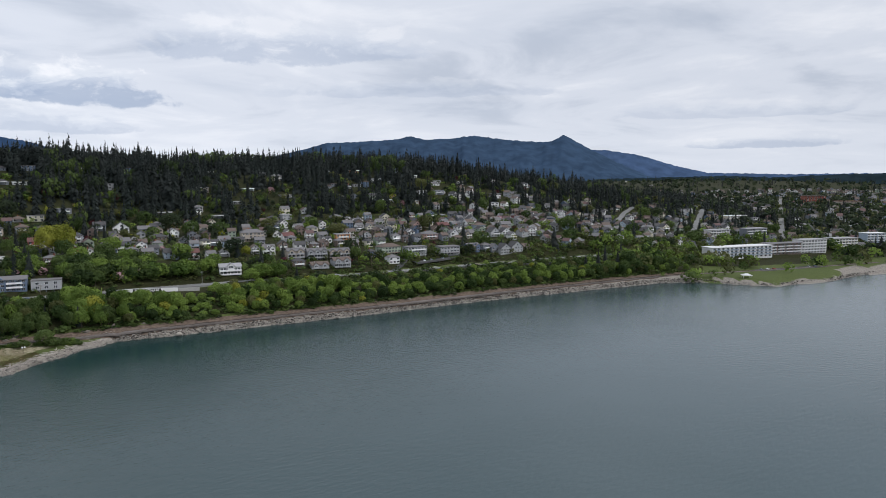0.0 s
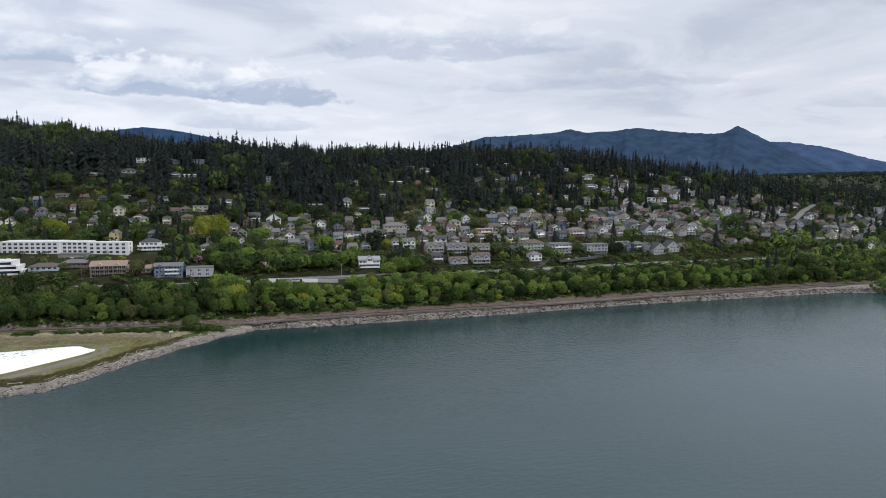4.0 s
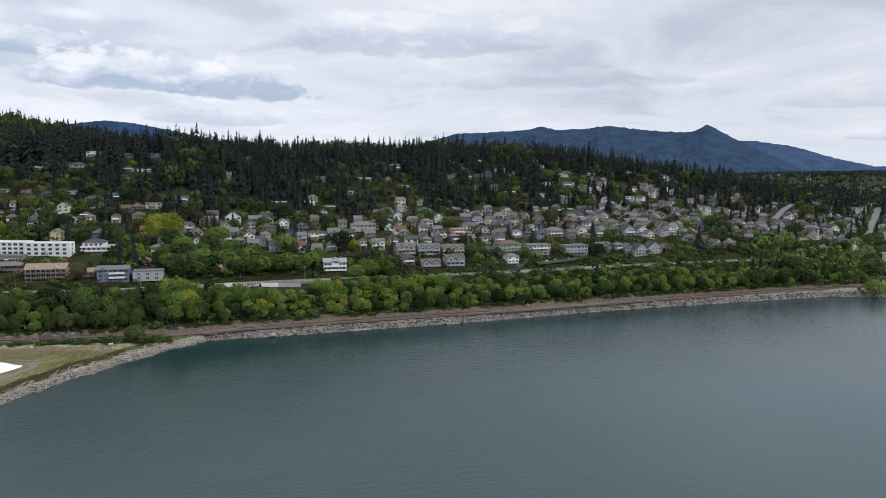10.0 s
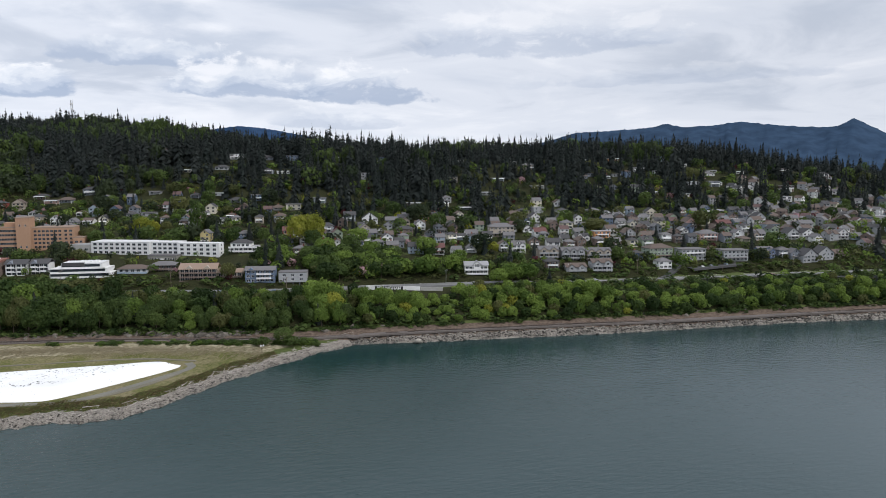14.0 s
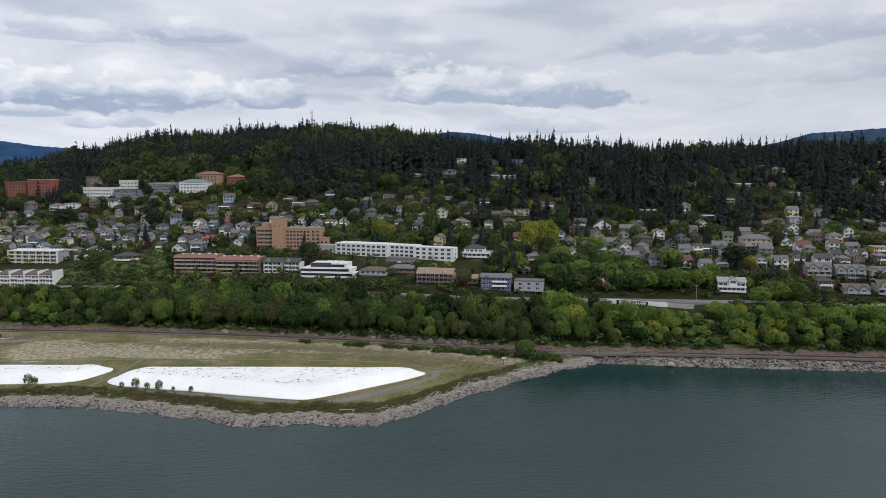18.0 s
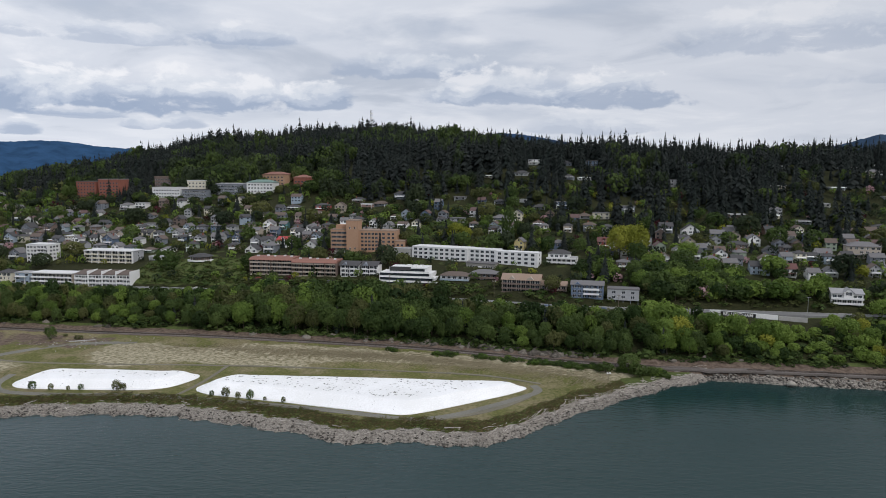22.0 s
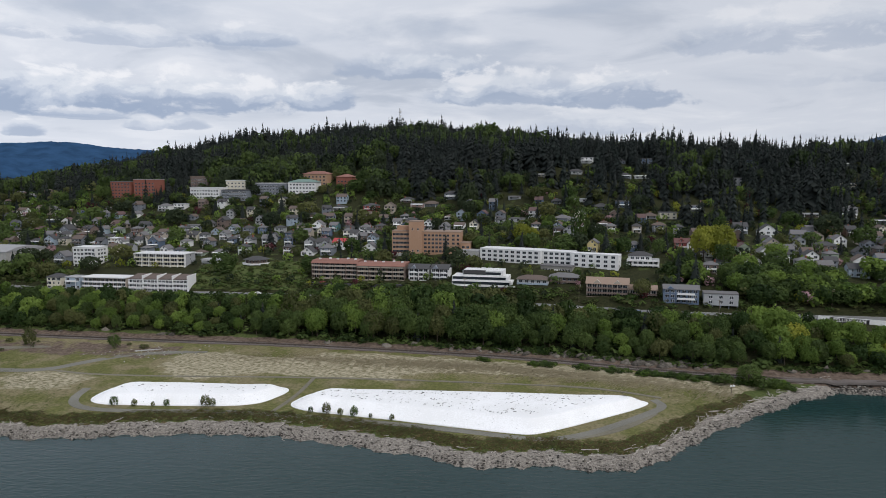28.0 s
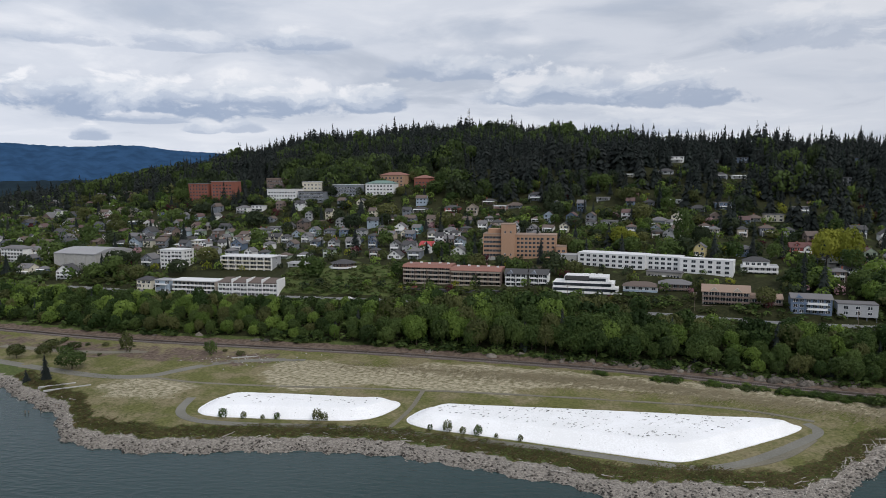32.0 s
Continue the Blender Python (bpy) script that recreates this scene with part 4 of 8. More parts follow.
shore_rng = random.Random(77)
spots = []
for _ in range(8200):
    x = shore_rng.uniform(-360, 118)
    e = shore_rng.triangular(-1.6, 8.5, 0.8)
    if 86 < x < 118 and e > 2.5:
        continue
    y = float(shore(x)) + e
    spots.append((x, y, ground_at(x, y), shore_rng.choice((0.14, 0.18, 0.2, 0.25, 0.32, 0.5)), shore_rng.uniform(1, 1.6), shore_rng.uniform(0, 6.3)))
for _ in range(5200):
    x = shore_rng.uniform(112, 640)
    e = shore_rng.triangular(-1.5, 7.0, 2.5)
    y = float(shore(x)) + e
    spots.append((x, y, ground_at(x, y), shore_rng.choice((0.3, 0.4, 0.5, 0.65, 0.9)), shore_rng.uniform(1, 1.6), shore_rng.uniform(0, 6.3)))
for _ in range(700):
    x = shore_rng.uniform(640, 900)
    y = float(shore(x)) + shore_rng.uniform(-2, 4)
    spots.append((x, y, ground_at(x, y), shore_rng.uniform(0.5, 1.1), 1.2, shore_rng.uniform(0, 6.3)))
lumps("riprap", spots, "riprap", "grey and tan shore boulders along the waterline", "rocks", 5)
# bedrock and slumped blocks at the foot of the bluff
spots = []
for _ in range(105):
    x = shore_rng.gauss(-5, 40) if shore_rng.random() < 0.85 else shore_rng.uniform(-320, 500)
    y = float(rail(x)) + shore_rng.uniform(5.5, 11)
    spots.append((x, y, ground_at(x, y), shore_rng.triangular(0.7, 3.0, 1.3), shore_rng.uniform(1.0, 2.4), shore_rng.gauss(0, 0.35)))
lumps("rock_outcrop", spots, "rock_face", "weathered rock face along the railway cutting", "rocks", 6, 1.0, -0.15)
spots = []
for _ in range(70):
    x, y = shore_rng.gauss(-238, 16), shore_rng.gauss(534, 6)
    spots.append((x, y, ground_at(x, y), shore_rng.uniform(0.15, 0.5), 1.3, shore_rng.uniform(0, 6.3)))
lumps("rubble", spots, "concrete", "pale concrete rubble on the old yard", "rubble", 7)
big = tagged(new("boulder", lumps("boulder", [(150, 467.5, 1.2, 2.4, 1.2, 0.4)], "sand", "", "", 8).data), "large tan boulder on the shore", "boulder")
bpy.data.objects.remove([o for o in scene.objects if o.name.startswith("boulder") and o is not big][0])
# weights lying on the covers
spots = []
for poly, top, n in ((TARP_A, 6.42, 60), (TARP_B, 7.02, 430)):
    got = 0
    ring = inset(rounded(poly), 9.5)
    xs, ys = [p.x for p in ring], [p.y for p in ring]
    while got < n:
        x, y = shore_rng.uniform(min(xs), max(xs)), shore_rng.uniform(min(ys), max(ys))
        inside = False
        for p, q in zip(ring, ring[1:] + ring[:1]):
            if (p.y > y) != (q.y > y) and x < (q.x - p.x) * (y - p.y) / (q.y - p.y) + p.x:
                inside = not inside
        if inside:
            spots.append((x, y, top + 0.12, shore_rng.choice((0.08, 0.11, 0.16, 0.24)), shore_rng.uniform(1, 4.5), shore_rng.uniform(-0.5, 1.0)))
            got += 1
# rows of weights down the covers' sides
for poly, tall, run in ((TARP_A, 3.2, 7.0), (TARP_B, 3.8, 8.0)):
    for f in (0.30, 0.52, 0.74):
        ring = inset(rounded(poly), run * f)
        last = Vector((1e6, 0))
        for p in ring:
            if (p - last).length > 6.5:
                last = p
                spots.append((p.x, p.y, ground_at(p.x, p.y) * (1 - f) + 3.1 * f + tall * f, 0.17, 1.2, shore_rng.uniform(0, 3)))
lumps("sandbags", spots, "sandbag", "dark sandbags and cords weighting the white covers", "sandbags", 9, 0.6, 0.3)


# ---- driftwood ----
def log_mesh(seed, long, thick):
    rng = rng_of(seed)
    bm = bmesh.new()
    rings = []
    for k in range(5):
        f = k / 4
        c = Vector((long * (f - 0.5), rng.normal() * long * 0.012, rng.normal() * thick * 0.1))
        r = thick * (1 - 0.5 * f)
        rings.append([bm.verts.new(c + Vector((0, math.cos(t) * r, math.sin(t) * r))) for t in np.linspace(0, 2 * math.pi, 7)[:-1]])
    for a, b in zip(rings, rings[1:]):
        for k in range(6):
            bm.faces.new((a[k], a[(k + 1) % 6], b[(k + 1) % 6], b[k]))
    bm.faces.new(rings[0][::-1])
    bm.faces.new(rings[-1])
    return mesh_of("driftwood_log", bm, "driftwood")


LOGS = [log_mesh(k, l, t) for k, (l, t) in enumerate(((3.0, 0.16), (4.2, 0.21), (2.4, 0.14), (6, 0.26)))]
for k in range(130):
    x = shore_rng.triangular(-20, 116, 40) if k < 100 else shore_rng.uniform(-300, -30)
    e = shore_rng.uniform(5.5, 12.5)
    y = float(shore(x)) + e
    t = math.degrees(math.atan2(float(shore(x + 4)) - float(shore(x - 4)), 8)) + shore_rng.gauss(0, 28)
    lg = tagged(new("driftwood_log", LOGS[k % 4]), "bleached driftwood log stranded on the shore rocks", "driftwood", "driftwood on the shore")
    lg.matrix_basis = pose(x, y, ground_at(x, y) + 0.42, 0, shore_rng.uniform(-4, 4), t)
litter = []
for _ in range(900):
    x = shore_rng.triangular(-40, 118, 45) if shore_rng.random() < 0.8 else shore_rng.uniform(-300, -30)
    y = float(shore(x)) + shore_rng.triangular(2.5, 13, 8)
    litter.append((x, y, ground_at(x, y) + 0.12, shore_rng.uniform(0.07, 0.17), shore_rng.uniform(5, 16), math.atan2(float(shore(x + 4)) - float(shore(x - 4)), 8) + shore_rng.gauss(0, 0.7)))
lumps("driftwood_litter", litter, "driftwood", "bleached sticks and broken wood along the tide line", "driftwood", 14, 1.0, 0.5)
# concrete strips and old timber piles at the north end
for k, (x, y, t, l) in enumerate(((-312, 484, 32, 16), (-304, 480, 32, 20), (-240, 540, 18, 14))):
    s = tagged(new("concrete_strip", block_mesh("concrete_strip", "concrete", (-l / 2, l / 2, -0.6, 0.6, -0.4, 0.35))), "pale concrete footing strip lying in the grass", "footing", "footing strips")
    s.matrix_basis = pose(x, y, ground_at(x, y), 0, 0, t)


def pile_mesh():
    bm = bmesh.new()
    bmesh.ops.create_cone(bm, cap_ends=True, segments=8, radius1=0.22, radius2=0.18, depth=4.0)
    return mesh_of("timber_pile", bm, "wood_pole")


PILE = pile_mesh()
for k, (x, y, z) in enumerate(((-306, 453, -0.5), (-304.5, 453.5, -0.9), (-301, 456, -0.3), (-297, 461, -0.1), (-295, 460, 0.0), (-291, 461.5, 0.1), (-289.5, 463, 0.3), (-284, 466, 0.9))):
    pl = tagged(new("timber_pile", PILE), "dark rotting timber pile standing in shallow water", "pile", "old piles")
    pl.matrix_basis = pose(x, y, z, 3 * math.sin(k * 2.0), 4 * math.cos(k * 3.0), 0)


# ---- the post with boxes where the landfill meets the beach ----
def thin_pole(name, x, y, tall, label, arms=1, lamp=False, category="utility pole", group=""):
    t = empty(name, pose(x, y, ground_at(x, y) - 0.1, 0, 0, 12), label, category, group)
    bm = bmesh.new()
    bmesh.ops.create_cone(bm, cap_ends=True, segments=8, radius1=0.17, radius2=0.11, depth=tall + 0.5, matrix=Matrix.Translation((0, 0, tall / 2 - 0.25)))
    put("pole", mesh_of("pole", bm, "metal_grey" if lamp else "wood_pole"), t)
    for k in range(arms):
        put("crossarm", block_mesh("crossarm", "metal_grey" if lamp else "wood_pole", (-1.2, 1.2, -0.07, 0.07, -0.08, 0.08)), t, pose(0, -0.16, tall - 0.4 - 0.9 * k))
        for s in (-0.9, 0.9):
            if lamp:
                put("lamp_head", block_mesh("lamp_head", "metal_grey", (-0.35, 0.35, -0.5, 0.3, -0.12, 0.12)), t, pose(s, -0.3, tall - 0.25))
            else:
                put("insulator", block_mesh("insulator", "trim_white", (-0.07, 0.07, -0.07, 0.07, 0, 0.22)), t, pose(s, -0.16, tall - 0.32 - 0.9 * k))
    return t


post = thin_pole("signal_post", 60, 466.5, 4.6, "weathered post with pale boxes at the landfill corner", 1, False, "post")
for s in (-0.55, 0.75):
    put("box", block_mesh("box", "trim_white", (-0.4, 0.4, -0.3, 0.3, -0.35, 0.35)), post, pose(s, -0.45, 3.9), "white metal box")
for k, (x, d) in enumerate(((-150, 74), (-60, 75), (10, 74), (83, 60), (150, 76), (285, 72), (340, 74), (410, 72), (470, 72))):
    thin_pole("utility_pole", x, float(rail(x)) + d, 11.0, "brown wooden utility pole with crossarms by the boulevard", 2, False, "utility pole", "poles along the boulevard")
thin_pole("street_lamp", 194, 543, 9.5, "tall twin-headed street lamp beside the driveway", 1, True, "street lamp")
thin_pole("street_lamp", 236, 532, 8.0, "tall twin-headed street lamp by the white house", 1, True, "street lamp")

# the mast on the hilltop
hill_mast = empty("radio_mast", pose(-166, 1392, ground_at(-166, 1392)), "slender lattice radio mast above the hilltop firs", "mast")
for s, q in ((-1, -1), (1, -1), (1, 1), (-1, 1)):
    put("leg", block_mesh("leg", "metal_grey", (-0.22, 0.22, -0.22, 0.22, -1, 50)), hill_mast, pose(s * 1.1, q * 1.1, 0))
for k in range(10):
    put("brace", block_mesh("brace", "metal_grey", (-1.6, 1.6, -1.6, 1.6, -0.2, 0.2)), hill_mast, pose(0, 0, 4 + k * 4.6))
for k in range(2):
    put("antenna_drum", block_mesh("antenna_drum", "trim_white", (-2.1, 2.1, -2.1, 2.1, -1.1, 1.1)), hill_mast, pose(0, 0, 36 + k * 8))


# ---- the painted wall below the boulevard ----
def wall_run(name, a, b, top_a, top_b, foot, mat, thick=0.6):
    a, b = Vector(a), Vector(b)
    n = Vector((-(b - a).y, (b - a).x)).normalized() * thick
    q = [a, b, b + n, a + n]
    verts = [(p.x, p.y, foot) for p in q] + [(q[0].x, q[0].y, top_a), (q[1].x, q[1].y, top_b), (q[2].x, q[2].y, top_b), (q[3].x, q[3].y, top_a)]
    return mesh_from(name, verts, [(3, 2, 1, 0), (4, 5, 6, 7), (0, 1, 5, 4), (1, 2, 6, 5), (2, 3, 7, 6), (3, 0, 4, 7)], mat)


mural = empty("painted_wall", Matrix.Identity(4), "long white retaining wall with the town's name painted on a black panel", "wall")
put("wall_panel", wall_run("wall_panel", (135.5, 541), (171, 530.5), 24.0, 22.9, 15.5, "trim_white"), mural)
put("wall_panel", wall_run("wall_panel", (171.2, 530.4), (186, 526.6), 22.6, 22.2, 15.5, "concrete"), mural)
face = math.degrees(math.atan2(530.5 - 541, 171 - 135.5))
sign = put("name_panel", block_mesh("name_panel", "mural_black", (-9.6, 9.6, -0.05, 0.0, -1.35, 1.35)), mural, pose(135.5 + 0.42 * 35.5, 541 - 0.42 * 10.5, 21.95, 0, 1.6, face) @ pose(0, -0.004, 0))
text = bpy.data.curves.new("letters", "FONT")
text.body, text.size, text.align_x, text.align_y, text.extrude = "BELLINGHAM", 2.75, "CENTER", "CENTER", 0.02
text.offset = 0.05
text.materials.append(MATS["trim_white"])
letters = put("letters", text, sign, pose(0, -0.08, 0, 90, 0, 0), "white painted letters")


# ---- cars ----
def car_meshes():
    bm = bmesh.new()
    side = ((-2.2, 0.35), (-2.25, 0.75), (-1.3, 0.92), (-0.75, 1.42), (0.95, 1.45), (1.65, 0.98), (2.2, 0.9), (2.25, 0.35))
    rows = [[bm.verts.new((x, y * (0.82 if z > 1.2 else 1.0), z)) for x, z in side] for y in (-0.9, 0.9)]
    bm.faces.new(rows[0])
    bm.faces.new(rows[1][::-1])
    for k in range(len(side)):
        bm.faces.new((rows[0][k], rows[1][k], rows[1][(k + 1) % len(side)], rows[0][(k + 1) % len(side)]))
    bmesh.ops.recalc_face_normals(bm, faces=bm.faces)
    body = mesh_of("body", bm, "siding_white")
    wheel = bmesh.new()
    bmesh.ops.create_cone(wheel, cap_ends=True, segments=12, radius1=0.33, radius2=0.33, depth=0.24, matrix=Matrix.Rotation(radians(90), 4, "X"))
    rim = bmesh.new()
    bmesh.ops.create_cone(rim, cap_ends=True, segments=10, radius1=0.19, radius2=0.19, depth=0.27, matrix=Matrix.Rotation(radians(90), 4, "X"))
    return body, mesh_of("wheel", wheel, "rubber"), mesh_of("rim", rim, "metal_grey")


CAR_BODY, CAR_WHEEL, CAR_RIM = car_meshes()
PANE = {"side_window": block_mesh("side_window", "window_glass", (-0.8, 0.9, -0.02, 0.02, -0.2, 0.2)), "windscreen": block_mesh("windscreen", "window_glass", (-0.02, 0.02, -0.65, 0.65, -0.3, 0.3))}


def car(x, y, turn, paint, word, where):
    t = empty("car", pose(x, y, ground_at(x, y) + 0.33, 0, 0, turn), f"{word} car {where}", "car", "cars")
    dress(put("body", CAR_BODY, t), paint)
    for s in (-1, 1):
        put("side_window", PANE["side_window"], t, pose(0.05, s * 0.83, 1.2, -12 * s, 0, 0))
        for q in (-1.4, 1.4):
            w = put("wheel", CAR_WHEEL, t, pose(q, s * 0.82, 0.33))
            put("rim", CAR_RIM, w)
    put("windscreen", PANE["windscreen"], t, pose(-1.06, 0, 1.18, 0, -48, 0))
    put("rear_window", PANE["windscreen"], t, pose(1.34, 0, 1.22, 0, 54, 0))


# ---- houses: shared shapes ----
FOOT = []  # x, y and reach of what trees keep clear of
VIEW = []  # the same for tall trees only, below houses that look out over the bay


def clear(x, y, reach=1.0):
    return all((x - a) ** 2 + (y - b) ** 2 > (r + reach) ** 2 for a, b, r in FOOT)


def extruded(profile, axis, lo, hi):
    """A closed solid: a profile of (across, z) drawn out along x or y."""
    bm = bmesh.new()
    ends = [[bm.verts.new((c, q, z) if axis == "x" else (q, c, z)) for q, z in profile] for c in (lo, hi)]
    bm.faces.new(ends[0])
    bm.faces.new(ends[1][::-1])
    n = len(profile)
    for k in range(n):
        bm.faces.new((ends[0][k], ends[1][k], ends[1][(k + 1) % n], ends[0][(k + 1) % n]))
    bmesh.ops.recalc_face_normals(bm, faces=bm.faces)
    return bm


def gable_walls(w, d, h, rise, along_front):
    """Walls down into the slope, with gable ends in one piece."""
    if along_front:
        return extruded([(-d / 2, -4), (d / 2, -4), (d / 2, h), (0, h + rise), (-d / 2, h)] if rise else [(-d / 2, -4), (d / 2, -4), (d / 2, h), (-d / 2, h)], "x", -w / 2, w / 2)
    return extruded([(-w / 2, -4), (w / 2, -4), (w / 2, h), (0, h + rise), (-w / 2, h)] if rise else [(-w / 2, -4), (w / 2, -4), (w / 2, h), (-w / 2, h)], "y", -d / 2, d / 2)


def roof_shape(kind, w, d, h, rise, o=0.55, t=0.24):
    W, D = w / 2 + o, d / 2 + o
    if kind in ("side", "front"):
        half, lim = (D, d / 2) if kind == "side" else (W, w / 2)
        z0, z1 = h - rise * o / lim + 0.03, h + rise + 0.03
        prof = [(-half, z0), (0, z1), (half, z0), (half, z0 + t), (0, z1 + t), (-half, z0 + t)]
        return extruded(prof, "x", -W, W) if kind == "side" else extruded(prof, "y", -D, D)
    bm = bmesh.new()
    if kind == "hip":
        r = max(w / 2 - d / 2, 0.6)
        low = [bm.verts.new(p) for p in ((-W, -D, h), (W, -D, h), (W, D, h), (-W, D, h))]
        eave = [bm.verts.new((v.co.x, v.co.y, h + 0.2)) for v in low]
        a, b = bm.verts.new((-r, 0, h + rise + 0.2)), bm.verts.new((r, 0, h + rise + 0.2))
        bm.faces.new(low[::-1])
        for k in range(4):
            bm.faces.new((low[k], low[(k + 1) % 4], eave[(k + 1) % 4], eave[k]))
        bm.faces.new((eave[0], eave[1], b, a))
        bm.faces.new((eave[2], eave[3], a, b))
        bm.faces.new((eave[1], eave[2], b))
        bm.faces.new((eave[3], eave[0], a))
    else:
        box(bm, -W, W, -D, D, h + 0.003, h + 0.45)
        top = [f for f in bm.faces if f.calc_center_median().z > h + 0.4]
        bmesh.ops.inset_individual(bm, faces=top, thickness=0.3, depth=-0.18)
    bmesh.ops.recalc_face_normals(bm, faces=bm.faces)
    return bm


def window_mesh(w, h, panes=1, trim="trim_white"):
    """A framed window in one piece, its face towards -y; each pane sits back in the frame."""
    bm = bmesh.new()
    f = 0.11
    xs = [-w / 2 - f + (w + 2 * f) * k / panes for k in range(panes + 1)]
    front = [[bm.verts.new((x, -0.12, z)) for x in xs] for z in (-h / 2 - f, h / 2 + f)]
    back = [[bm.verts.new((x, 0.05, z)) for x in xs] for z in (-h / 2 - f, h / 2 + f)]
    glass = []
    for k in range(panes):
        glass.append(bm.faces.new((front[0][k], front[0][k + 1], front[1][k + 1], front[1][k])))
        bm.faces.new((front[1][k], front[1][k + 1], back[1][k + 1], back[1][k]))
        bm.faces.new((back[0][k], back[0][k + 1], front[0][k + 1], front[0][k]))
    for k in (0, -1):
        bm.faces.new((front[0][k], front[1][k], back[1][k], back[0][k]))
    bmesh.ops.recalc_face_normals(bm, faces=bm.faces)
    bmesh.ops.inset_individual(bm, faces=glass, thickness=0.09, depth=-0.07)
    for g in glass:
        g.material_index = 1
    return mesh_of("window", bm, trim, "window_glass")


WIN = {"small": window_mesh(1.0, 1.3), "wide": window_mesh(1.9, 1.4, 2), "big": window_mesh(3.0, 1.7, 3), "door": window_mesh(2.2, 2.05, 2), "dark": window_mesh(1.7, 1.35, 2, "siding_slate"), "plain": window_mesh(2.3, 1.45, 2, "siding_grey")}
CHIMNEY = block_mesh("chimney", "brick_red", (-0.45, 0.45, -0.4, 0.4, -2.5, 1.6))
house_rng = random.Random(11)
SHAPES, SINGLE = {}, {}


def unit(name, mat, *dims):
    """A plain board or post, shared between all of its size."""
    key = (name, mat, dims)
    if key not in SINGLE:
        SINGLE[key] = block_mesh(name, mat, dims)
    return SINGLE[key]


def deck_mesh(w, deep, z):
    """A deck with a solid parapet in one piece."""
    prof = [(-deep, z - 0.25), (0, z - 0.25), (0, z), (-deep + 0.1, z), (-deep + 0.1, z + 0.95), (-deep, z + 0.95)]
    return extruded(prof, "x", -w / 2, w / 2)


def shape_parts(kind, w, d, n):
    """Meshes shared by all houses of one size: walls, roof, deck, porch roof."""
    key = (kind, w, d, n)
    if key in SHAPES:
        return SHAPES[key]
    h = 2.8 * n
    rise = {"side": d * 0.30, "front": w * 0.36, "hip": min(w, d) * 0.25, "flat": 0}[kind]
    walls = mesh_of("wall", gable_walls(w, d, h, rise if kind in ("side", "front") else 0, kind == "side"), "siding_white")
    roof = mesh_of("roof", roof_shape(kind, w, d, h, rise), "roofing_grey")
    deck = mesh_of("deck", deck_mesh(w * 0.72, 2.4, 2.8 * (n - 1) + 0.1), "trim_white")
    porch = mesh_of("porch_roof", extruded([(-2.4, 2.45), (0, 2.85), (0, 3.05), (-2.4, 2.65)], "x", -w * 0.42, w * 0.42), "trim_white")
    SHAPES[key] = (h, rise, walls, roof, deck, porch)
    return SHAPES[key]


def wing_mesh(h):
    key = ("gable_wing", h)
    if key not in SINGLE:
        SINGLE[key] = mesh_of("gable_wing", extruded([(-2.3, -4), (2.3, -4), (2.3, h), (0, h + 1.9), (-2.3, h)], "y", -1.9, 3.0), "siding_white")
    return SINGLE[key]


def wing_roof(h):
    key = ("wing_roof", h)
    if key not in SINGLE:
        SINGLE[key] = mesh_of("wing_roof", extruded([(-2.75, h - 0.34), (0, h + 1.93), (2.75, h - 0.34), (2.75, h - 0.12), (0, h + 2.15), (-2.75, h - 0.12)], "y", -2.4, 3.4), "roofing_grey")
    return SINGLE[key]


DORMER = mesh_of("dormer", extruded([(-1.5, -0.6), (1.5, -0.6), (1.5, 1.15), (0, 2.1), (-1.5, 1.15)], "y", -0.05, 2.4), "siding_white")
DORMER_ROOF = mesh_of("dormer_roof", extruded([(-1.9, 0.93), (0, 2.13), (1.9, 0.93), (1.9, 1.1), (0, 2.3), (-1.9, 1.1)], "y", -0.4, 2.6), "roofing_grey")


WALL_WORDS = dict(white="white", cream="cream", grey="grey", slate="dark grey", tan="tan", brown="brown", blue="blue", sky="pale blue", green="grey-green", teal="teal", yellow="yellow", orange="orange", pink="pink", red="dark red", navy="navy blue")
ROOF_WORDS = dict(side="gabled", front="gable-fronted", hip="hip-roofed", flat="flat-roofed")


